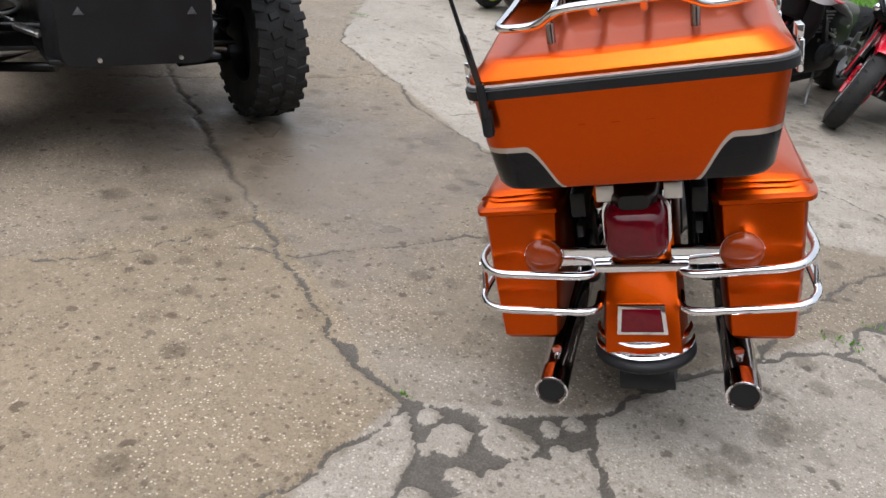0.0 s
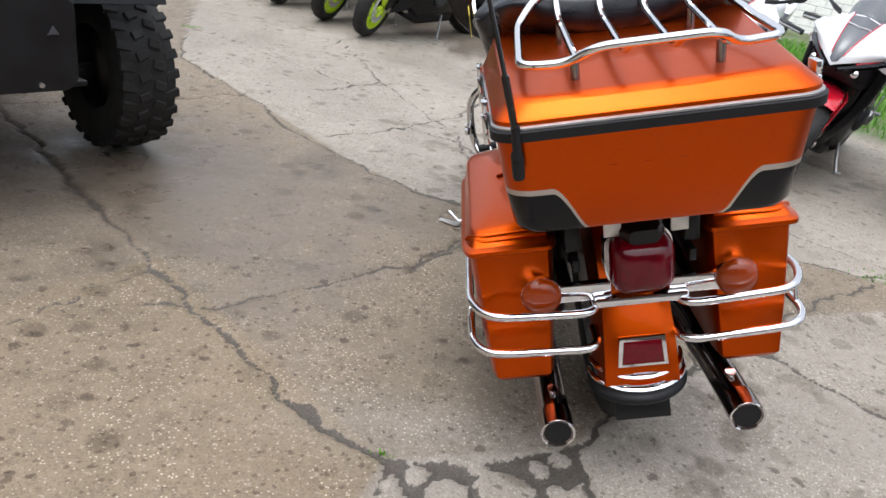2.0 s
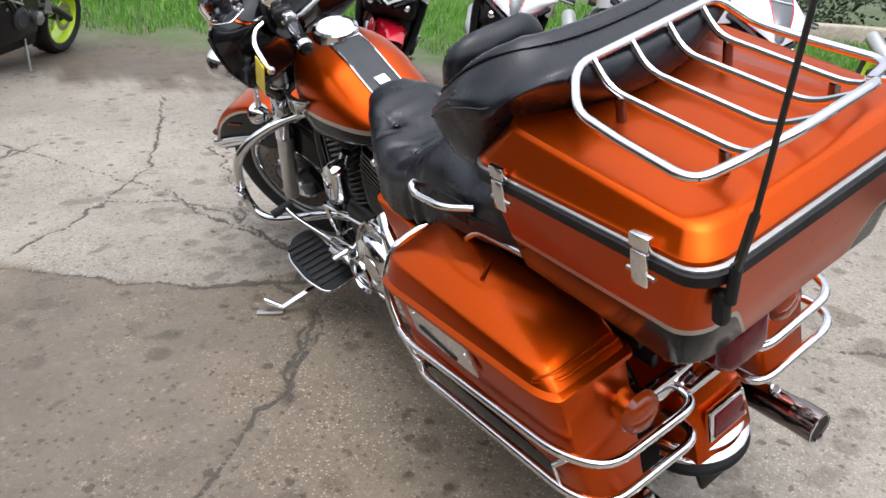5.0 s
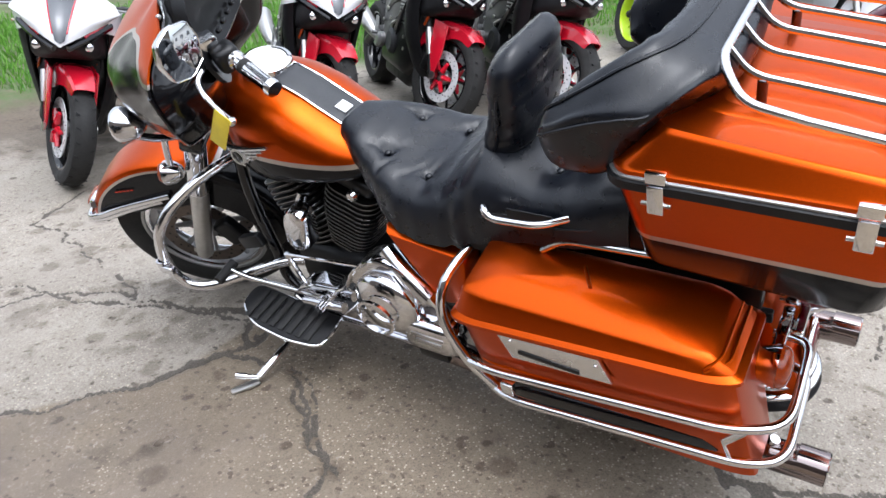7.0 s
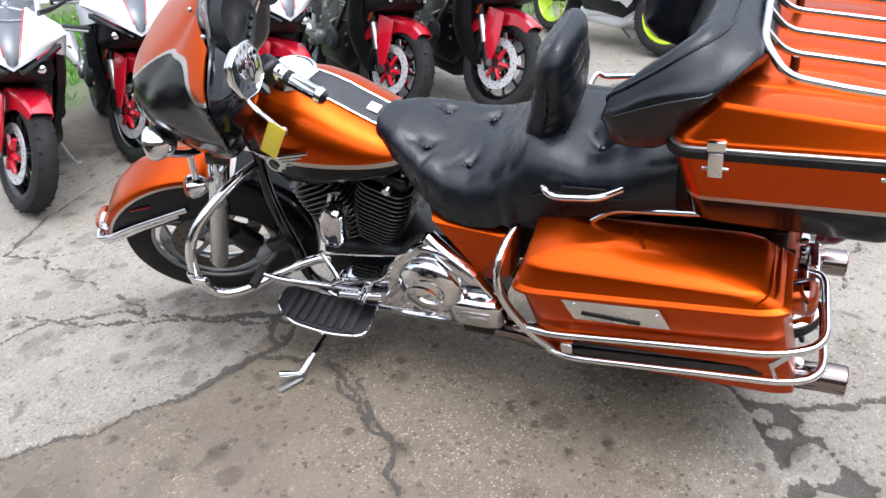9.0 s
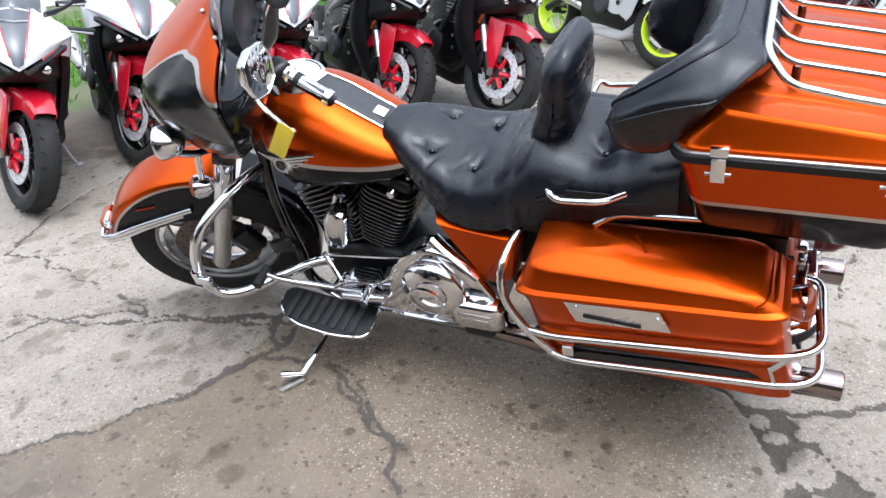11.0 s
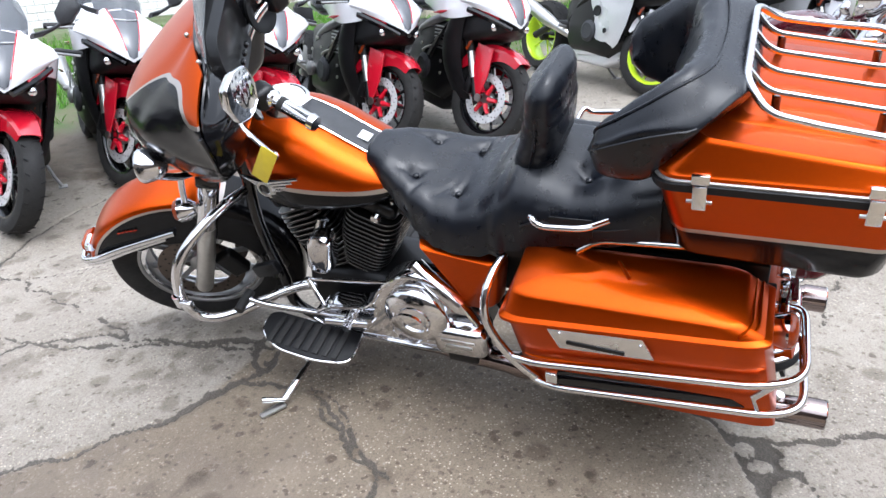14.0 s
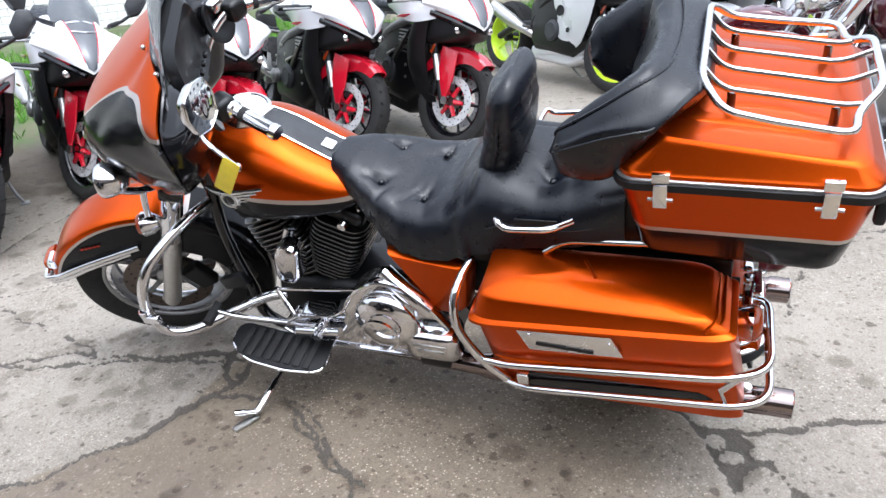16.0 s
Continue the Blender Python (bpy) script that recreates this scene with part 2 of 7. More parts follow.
def tube(line, r, n=10, closed=False, flat=1.0):
    """A round bar along a line; r is a number or one for each point."""
    line = [Vector(p) for p in line]
    k = len(line)
    rs = r if isinstance(r, (list, tuple)) else [r] * k
    side, rows = None, []
    for i, p in enumerate(line):
        t = (line[(i + 1) % k] - line[i - 1]) if closed else (line[min(i + 1, k - 1)] - line[max(i - 1, 0)])
        t.normalize()
        if side is None:
            side = t.orthogonal().normalized()
        side = (side - t * side.dot(t)).normalized()
        up = t.cross(side)
        rows.append([p + (side * math.cos(2 * math.pi * j / n) + up * math.sin(2 * math.pi * j / n) * flat) * rs[i] for j in range(n)])
    if closed:
        rows.append(rows[0])
        return weld(skin(rows, True, False))
    return skin(rows)


def weld(bm, d=1e-5):
    bmesh.ops.remove_doubles(bm, verts=bm.verts, dist=d)
    return bm


def lathe(profile, n=32, at=None, cap=True):
    """A turned form round z out of (radius, height) pairs."""
    rows = [[(r * math.cos(2 * math.pi * j / n), r * math.sin(2 * math.pi * j / n), h) for j in range(n)] for r, h in profile]
    bm = weld(skin(rows, True, cap), 1e-6)
    return moved(bm, at) if at is not None else bm


def ring(profile, n=40, at=None):
    """A turned ring: the profile is a closed outline of (radius, height)."""
    rows = [[(r * math.cos(2 * math.pi * j / n), r * math.sin(2 * math.pi * j / n), h) for j in range(n)] for r, h in [*profile, profile[0]]]
    bm = weld(skin(rows, True, False), 1e-6)
    return moved(bm, at) if at is not None else bm


def box(sx, sy, sz, at=(0, 0, 0), bevel=0.004, seg=2, rot=(0, 0, 0)):
    bm = bmesh.new()
    bmesh.ops.create_cube(bm, size=1, matrix=Matrix.Diagonal((sx, sy, sz, 1)))
    if bevel:
        bmesh.ops.bevel(bm, geom=bm.edges[:], offset=min(bevel, 0.45 * min(sx, sy, sz)), segments=seg, profile=0.5, affect="EDGES")
    return moved(bm, pose(*at, *rot))


def slab(outline, thick, at=None, bevel=0.003, seg=2):
    """A flat outline in x and y, thick along z, with bevelled rims."""
    bm = bmesh.new()
    f = bm.faces.new([bm.verts.new((x, y, 0)) for x, y in outline])
    up = bmesh.ops.extrude_face_region(bm, geom=[f])
    bmesh.ops.translate(bm, verts=[v for v in up["geom"] if isinstance(v, bmesh.types.BMVert)], vec=(0, 0, thick))
    if bevel:
        bmesh.ops.recalc_face_normals(bm, faces=bm.faces)
        edges = [e for e in bm.edges if abs(e.verts[0].co.z - e.verts[1].co.z) < 1e-6]
        bmesh.ops.bevel(bm, geom=edges, offset=bevel, segments=seg, profile=0.5, affect="EDGES")
    return moved(bm, at) if at is not None else bm


def loop(w, h, r, n=5, power=None):
    """A rounded rectangle of width w and height h round the origin."""
    out = []
    r = min(r, w * 0.499, h * 0.499)
    for cx, cy, a0 in ((w / 2 - r, h / 2 - r, 0), (-w / 2 + r, h / 2 - r, 90), (-w / 2 + r, -h / 2 + r, 180), (w / 2 - r, -h / 2 + r, 270)):
        for i in range(n + 1):
            a = radians(a0 + 90 * i / n)
            out.append((cx + r * math.cos(a), cy + r * math.sin(a)))
    return out


def shell(rows, thick):
    """An open sheet of points, given a thickness towards its back."""
    bm = skin(rows, False, False)
    bmesh.ops.recalc_face_normals(bm, faces=bm.faces)
    bmesh.ops.solidify(bm, geom=bm.faces[:], thickness=thick)
    return bm


def ball(r, at, n=20, squash=(1, 1, 1)):
    bm = bmesh.new()
    bmesh.ops.create_uvsphere(bm, u_segments=n, v_segments=n // 2, radius=r, matrix=Matrix.Translation(at) @ Matrix.Diagonal((*squash, 1)))
    return bm


def lerp(table, x):
    """A value from a table of (x, value) pairs."""
    if x <= table[0][0]:
        return table[0][1]
    for (a, p), (b, q) in zip(table, table[1:]):
        if x <= b:
            t = (x - a) / (b - a)
            t = t * t * (3 - 2 * t) * 0.5 + t * 0.5
            return p + (q - p) * t
    return table[-1][1]


def glide(table, x, reach=0.03):
    """The same, with the table's corners smoothed over a reach of x."""
    return sum(lerp(table, x + reach * k / 4) for k in range(-4, 5)) / 9


ALONG_X = pose(0, 0, 0, 0, 90, 0)


def thing(name, at, label, category, group=""):
    e = new(name)
    e.empty_display_size = 0.1
    e.matrix_world = at
    return tagged(e, label, category, group)


def wheel_parts(owner, at, radius, width, rim_r, rim_mat, spokes=10, disc=True, tread=0, steer=None, both=True, disc_r=0.15, disc_mat=None):
    """A tyre, rim, spokes, hub and brake discs on an axle along x at the given place."""
    m = Matrix.Translation(at) @ ALONG_X
    w = width / 2
    prof = [(rim_r, -w * 0.75), (rim_r + 0.02, -w * 0.95), (radius * 0.86, -w), (radius * 0.95, -w * 0.8), (radius * 0.985, -w * 0.45),
            (radius, 0), (radius * 0.985, w * 0.45), (radius * 0.95, w * 0.8), (radius * 0.86, w), (rim_r + 0.02, w * 0.95), (rim_r, w * 0.75), (rim_r - 0.01, 0)]
    wh = part("wheel", ring([(rim_r + 0.004, -w * 0.8), (rim_r - 0.006, -w * 0.8), (rim_r - 0.022, -w * 0.45), (rim_r - 0.022, w * 0.45), (rim_r - 0.006, w * 0.8), (rim_r + 0.004, w * 0.8)], 48, m), rim_mat, owner, at=steer)
    part("tyre", ring(prof, 56, m), RUBBER, wh)
    if tread:
        grooves = []
        for k in range(tread):
            a = 2 * math.pi * k / tread
            for s in (-1, 1):
                g = box(0.006, width * 0.42, 0.004, (0, 0, 0), 0)
                grooves.append(moved(g, m @ pose(0, 0, 0, 0, 0, math.degrees(a) + (180 / tread if s > 0 else 0)) @ pose(radius * 0.979, 0, s * w * 0.42, 0, 90 + s * 10, 0) @ pose(0, 0, 0, 0, 0, 62 * s)))
        tagged(part("tread_groove", merge(*grooves), BLACK_PLASTIC, wh), kind="stuff")
    part("hub", lathe([(0.0, -w * 0.8), (0.03, -w * 0.8), (0.045, -w * 0.6), (0.04, 0), (0.045, w * 0.6), (0.03, w * 0.8), (0.0, w * 0.8)], 20, m), ALLOY if rim_mat is not LIME else BLACK_METAL, wh)
    for k in range(spokes):
        a = 2 * math.pi * k / spokes
        d = Vector((0, math.cos(a), math.sin(a)))
        p, q = Vector(at) + d * 0.035, Vector(at) + d * (rim_r - 0.012)
        sp = tube([p, (p + q) / 2, q], [0.013, 0.009, 0.012], 8, flat=0.8)
        part("spoke", sp, rim_mat, wh)
    if disc:
        for s in ((-1, 1) if both else (-1,)):
            dm = m @ Matrix.Translation((0, 0, s * w * 0.92))
            bd = part("brake_disc", ring([(disc_r, -0.0025), (disc_r * 0.68, -0.0025), (disc_r * 0.68, 0.0025), (disc_r, 0.0025)], 40, dm), disc_mat or STEEL, wh, "drilled steel brake disc")
            holes = []
            for k in range(36):
                a, rr = math.pi * k / 18, disc_r * (0.74, 0.84, 0.94)[k % 3]
                holes.append(lathe([(0, -0.0036), (0.0042, -0.0036), (0.0042, 0.0036), (0, 0.0036)], 8, dm @ pose(rr * math.cos(a), rr * math.sin(a), 0)))
            tagged(part("drill_holes", merge(*holes), BLACK_PLASTIC, bd), kind="stuff")
    return wh

# ---------------------------------------------------------------- the orange touring motorcycle
BIKE = pose(0.473, 1.758, 0, 0, -16.4, 2.3)
bike = thing("touring_motorcycle", BIKE, "orange and black touring motorcycle with chrome trim leaning on its stand", "motorcycle")
RAKE = radians(26)
HEAD = Vector((0, 1.50, 0.93))
STEER = Matrix.Translation(HEAD) @ Matrix.Rotation(radians(26), 4, Vector((0, -math.sin(RAKE), math.cos(RAKE)))) @ Matrix.Translation(-HEAD)


def build_trunk():
    def level(z, w_front, w_rear, y0, y1, r):
        out = []
        for x, y in loop(1, 1, 0.095 * r, 6):
            t = y + 0.5
            y2 = y0 - 0.022
            out.append((x * (w_rear + (w_front - w_rear) * t), y2 + (y1 - y2) * t, z + 0.012 * t))
        return out

    body = skin([level(0.775, 0.43, 0.46, -0.10, 0.22, 1.2), level(0.772, 0.475, 0.495, -0.125, 0.24, 1.2), level(0.785, 0.492, 0.51, -0.135, 0.247, 1.2),
                 level(0.86, 0.52, 0.53, -0.15, 0.26, 1.1), level(0.970, 0.555, 0.548, -0.172, 0.283, 1.0)])
    trunk = part("trunk", body, TRUNK_PAINT, bike, "orange hard luggage trunk with black lower corners")
    seal = skin([level(0.967, 0.562, 0.556, -0.176, 0.287, 1), level(0.967, 0.573, 0.567, -0.182, 0.292, 1), level(0.984, 0.575, 0.569, -0.183, 0.293, 1), level(0.987, 0.565, 0.557, -0.177, 0.288, 1)])
    part("seal", seal, BLACK_PLASTIC, trunk, "black rubber trunk seal")
    trim = skin([level(0.987, 0.568, 0.560, -0.1785, 0.2885, 1), level(0.9905, 0.568, 0.560, -0.1785, 0.2885, 1), level(0.993, 0.56, 0.552, -0.174, 0.285, 1)])
    part("trim", trim, ALLOY, trunk)

    def lid_level(z, grow, dome, lift):
        out = []
        for x, y in loop(1, 1, 0.09, 6):
            t = y + 0.5
            w = (0.553 + 0.008 * t) * grow
            yy = 0.044 + y * 0.477 * grow - 0.040 * t * min(1, (1 - grow) / 0.095) * min(1, grow / 0.8)
            out.append((x * w, yy, z + 0.012 * t + lift * t * (1.0 if dome else 0.4)))
        return out

    rows = [lid_level(0.992, 1.0, 0, 0.0), lid_level(1.000, 0.998, 0, 0.0), lid_level(1.003, 0.988, 0, 0.0), lid_level(1.0045, 0.983, 1, 0.002), lid_level(1.0195, 0.911, 1, 0.038), lid_level(1.0215, 0.905, 1, 0.041), lid_level(1.0235, 0.895, 1, 0.043), lid_level(1.0260, 0.880, 1, 0.045)]
    top = [[(x, y, 1.0285 + (y + 0.17) * 0.135 + 0.010 * (0.88 - g)) for x, y, z in lid_level(0, g, 1, 0)] for g in (0.86, 0.80, 0.6, 0.35, 0.1)]
    lid = part("lid", skin(rows + top), ORANGE, trunk, "glossy orange trunk lid", angle=30)
    # raised panel and ribs under the rack
    pan = skin([[(x * 0.94, 0.055 + y * 0.94, 1.020 + 0.135 * (y + 0.18)) for x, y in loop(0.40, 0.33, 0.06, 6)],
                [(x, 0.055 + y, 1.036 + 0.135 * (y + 0.18)) for x, y in loop(0.36, 0.29, 0.05, 6)],
                [(x * 0.97, 0.055 + y * 0.97, 1.038 + 0.135 * (y + 0.18)) for x, y in loop(0.36, 0.29, 0.05, 6)]])
    part("lid_panel", pan, ORANGE, trunk)
    for y in (0.194, -0.103):
        for s in (-1, 1):
            x = s * 0.287
            lat = part("latch", merge(box(0.012, 0.034, 0.022, (x, y, 1.012), 0.002), box(0.010, 0.028, 0.056, (x + s * 0.003, y, 0.970), 0.003)), CHROME, trunk, "chrome trunk latch")
            part("latch_pin", merge(tube([(x + s * 0.002, y - 0.024, 0.960), (x + s * 0.002, y + 0.024, 0.960)], 0.004, 8)), STEEL, lat)
    # a row of faint red bars across the rear
    for k in range(9):
        part("faint_bar", box(0.015, 0.002, 0.005 + 0.003 * (k % 3 == 0), (-0.075 + 0.020 * k, -0.1795, 0.905), 0.0008), FAINT_RED, trunk)
    # luggage rack
    R = 0.0078
    frame_line = rounded([(-0.213, 0.0, 1.094), (-0.205, 0.093, 1.111), (-0.160, 0.136, 1.155), (0.160, 0.136, 1.160), (0.205, 0.093, 1.111), (0.213, 0.0, 1.094), (0.221, -0.130, 1.078),
                          (0.14, -0.140, 1.076), (0.10, -0.180, 1.106), (-0.10, -0.180, 1.106), (-0.14, -0.140, 1.076), (-0.221, -0.130, 1.078), (-0.213, 0.0, 1.094)], 0.03, 5)
    rack = part("luggage_rack", tube(frame_line[:-1], R, 10, True), CHROME, bike, "chrome tubular luggage rack on the trunk lid")
    for x in (-0.125, -0.042, 0.042, 0.125):
        yr = -0.180 if abs(x) < 0.09 else -0.146
        zr = 1.106 if abs(x) < 0.09 else 1.082
        part("bar", tube(rounded([(x, 0.136, 1.158), (x, 0.10, 1.112), (x, -0.12, 1.078), (x, yr, zr)], 0.03), R * 0.85, 8), CHROME, rack)
    for x, y in ((-0.125, 0.08), (0.125, 0.08), (-0.125, -0.105), (0.125, -0.105)):
        z = 1.105 if y > 0 else 1.075
        part("post", tube([(x, y, z - 0.085), (x, y, z - 0.06), (x, y, z - 0.055), (x, y, z)], [0.015, 0.013, 0.0085, 0.0085], 10), DARK_CHROME, rack)
    # aerial
    mount = part("aerial_mount", merge(box(0.022, 0.022, 0.055, (-0.242, -0.196, 0.925), 0.008), tube([(-0.242, -0.208, 0.94), (-0.242, -0.214, 1.0)], 0.008, 10)), BLACK_PLASTIC, bike, "black rubber aerial mount")
    part("aerial", tube([(-0.242, -0.213, 0.99), (-0.252, -0.240, 1.09), (-0.2525, -0.241, 1.094), (-0.290, -0.315, 1.42), (-0.33, -0.39, 1.75)], [0.0065, 0.0065, 0.004, 0.003, 0.002], 8), BLACK_GLOSS, mount)


def build_bags():
    def bag_level(s, z0, z1, x_in, x_out, y0, y1, tilt=0.0):
        out = []
        for x, y in loop(1, 1, 0.12, 5):
            t = y + 0.5
            out.append((s * ((x_in + x_out) / 2 + x * (x_out - x_in)), y0 + (y1 - y0) * t, z0 + (z1 - z0) * t - tilt * x))
        return out

    for s in (-1, 1):
        rows = [bag_level(s, 0.350, 0.352, 0.205, 0.312, 0.015, 0.535), bag_level(s, 0.342, 0.344, 0.192, 0.325, -0.008, 0.555), bag_level(s, 0.352, 0.352, 0.186, 0.333, -0.014, 0.562),
                bag_level(s, 0.47, 0.45, 0.176, 0.345, 0.008, 0.585), bag_level(s, 0.60, 0.575, 0.168, 0.353, 0.03, 0.605), bag_level(s, 0.648, 0.608, 0.166, 0.355, 0.038, 0.612)]
        bag = part("saddlebag", skin(rows), ORANGE, bike, "glossy orange hard saddlebag", angle=30, at=Matrix.Translation((-0.010 if s > 0 else 0, 0, 0)))
        rib = skin([bag_level(s, 0.487, 0.462, 0.18, 0.3452, 0.02, 0.575), bag_level(s, 0.491, 0.466, 0.18, 0.350, 0.016, 0.58), bag_level(s, 0.503, 0.478, 0.18, 0.351, 0.018, 0.582), bag_level(s, 0.509, 0.484, 0.18, 0.3455, 0.024, 0.577)])
        part("crease", rib, ORANGE, bag)
        lid = [bag_level(s, 0.643, 0.604, 0.162, 0.362, 0.030, 0.620), bag_level(s, 0.647, 0.608, 0.158, 0.369, 0.024, 0.627), bag_level(s, 0.656, 0.617, 0.158, 0.369, 0.025, 0.626), bag_level(s, 0.659, 0.621, 0.161, 0.364, 0.031, 0.620),
               bag_level(s, 0.661, 0.625, 0.165, 0.359, 0.040, 0.614), bag_level(s, 0.664, 0.629, 0.166, 0.3575, 0.043, 0.613), bag_level(s, 0.688, 0.692, 0.173, 0.348, 0.078, 0.594, 0.022), bag_level(s, 0.691, 0.697, 0.175, 0.345, 0.083, 0.591, 0.022), bag_level(s, 0.694, 0.702, 0.180, 0.338, 0.094, 0.583, 0.022), bag_level(s, 0.703, 0.714, 0.20, 0.30, 0.16, 0.52, 0.012), bag_level(s, 0.706, 0.718, 0.235, 0.265, 0.26, 0.40)]
        ld = part("bag_lid", skin(lid), ORANGE, bag, "orange saddlebag lid with a bevelled rim", angle=24)
        for k in range(2):
            part("end_ridge", tube(rounded([(s * 0.185, 0.066 - 0.014 * k, 0.682 - 0.007 * k), (s * 0.325, 0.066 - 0.014 * k, 0.677 - 0.007 * k), (s * (0.354 + 0.004 * k), 0.09, 0.668 - 0.004 * k)], 0.02, 4), 0.0035, 6), ORANGE, ld)
        recess = [(0.234, -0.034), (0.223, 0.017), (-0.19, 0.037), (-0.228, 0.005), (-0.19, -0.022)]
        pm2 = Matrix(((0, 0, s, s * 0.3355), (s, 0, 0, 0.285), (0, 1, 0, 0.42), (0, 0, 0, 1))) @ pose(0, 0, 0, -5, 0, 0)
        part("side_recess", slab([(x * s, y) for x, y in (recess if s > 0 else recess[::-1])], 0.010, pm2, 0.003), BLACK_GLOSS, bag, "black lower side panel")
        part("lid_pull", tube([(s * 0.22, 0.36, 0.705), (s * 0.22, 0.36, 0.7155), (s * 0.27, 0.33, 0.7155), (s * 0.27, 0.33, 0.705)], 0.004, 8), ORANGE, ld)
        # chrome latch plate with its slot
        pm = Matrix(((0, 0, s, s * 0.3545), (s, 0, 0, 0.380), (0, 1, 0, 0.586), (0, 0, 0, 1))) @ pose(0, 0, 0, 0, 0, s * -3.2)
        pl = part("latch_plate", slab([(-0.122, -0.032), (0.098, -0.032), (0.122, 0.032), (-0.098, 0.032)] if s > 0 else [(-0.098, -0.032), (0.122, -0.032), (0.098, 0.032), (-0.122, 0.032)], 0.012, pm, 0.003), POLISHED, bag, "brushed chrome latch plate")
        part("slot", box(0.004, 0.135, 0.012, (s * 0.3672, 0.390, 0.572), 0.002, rot=(3.2, 0, 0)), BLACK_METAL, pl)
        for dy in (-0.095, 0.09):
            part("screw", ball(0.005, (s * 0.367, 0.382 + dy, 0.604), 10), CHROME, pl)
        # guard rails round the bag
        up = rounded([(s * 0.355, 0.60, 0.472), (s * 0.368, 0.54, 0.480), (s * 0.366, 0.03, 0.536), (s * 0.325, -0.055, 0.539), (s * 0.095, -0.052, 0.524), (s * 0.095, 0.02, 0.524)], 0.05, 6)
        lo = rounded([(s * 0.345, 0.56, 0.390), (s * 0.370, 0.50, 0.401), (s * 0.370, 0.0, 0.450), (s * 0.333, -0.062, 0.452), (s * 0.093, -0.058, 0.437), (s * 0.093, 0.03, 0.437)], 0.05, 6)
        guard = part("bag_guard", tube(up, 0.0095, 12), CHROME, bike, "chrome saddlebag guard rail", at=Matrix.Translation((-0.010 if s > 0 else 0, 0, 0)))
        part("lower_rail", tube(lo, 0.0095, 12), CHROME, guard)
        part("rail_bracket", tube([(s * 0.36, 0.012, 0.536), (s * 0.367, 0.045, 0.495), (s * 0.367, 0.03, 0.447)], 0.008, 8, flat=0.5), CHROME, guard)
        part("front_post", tube(curve([(s * 0.19, 0.655, 0.665), (s * 0.275, 0.675, 0.635), (s * 0.325, 0.672, 0.56), (s * 0.345, 0.615, 0.465), (s * 0.345, 0.54, 0.385)], 6), 0.0115, 12), CHROME, guard)
        part("clamp", box(0.02, 0.03, 0.036, (s * 0.368, 0.50, 0.442), 0.004), CHROME, guard)
        part("lower_shelf", box(0.11, 0.44, 0.014, (s * 0.255, 0.30, 0.337), 0.004), BLACK_METAL, guard)


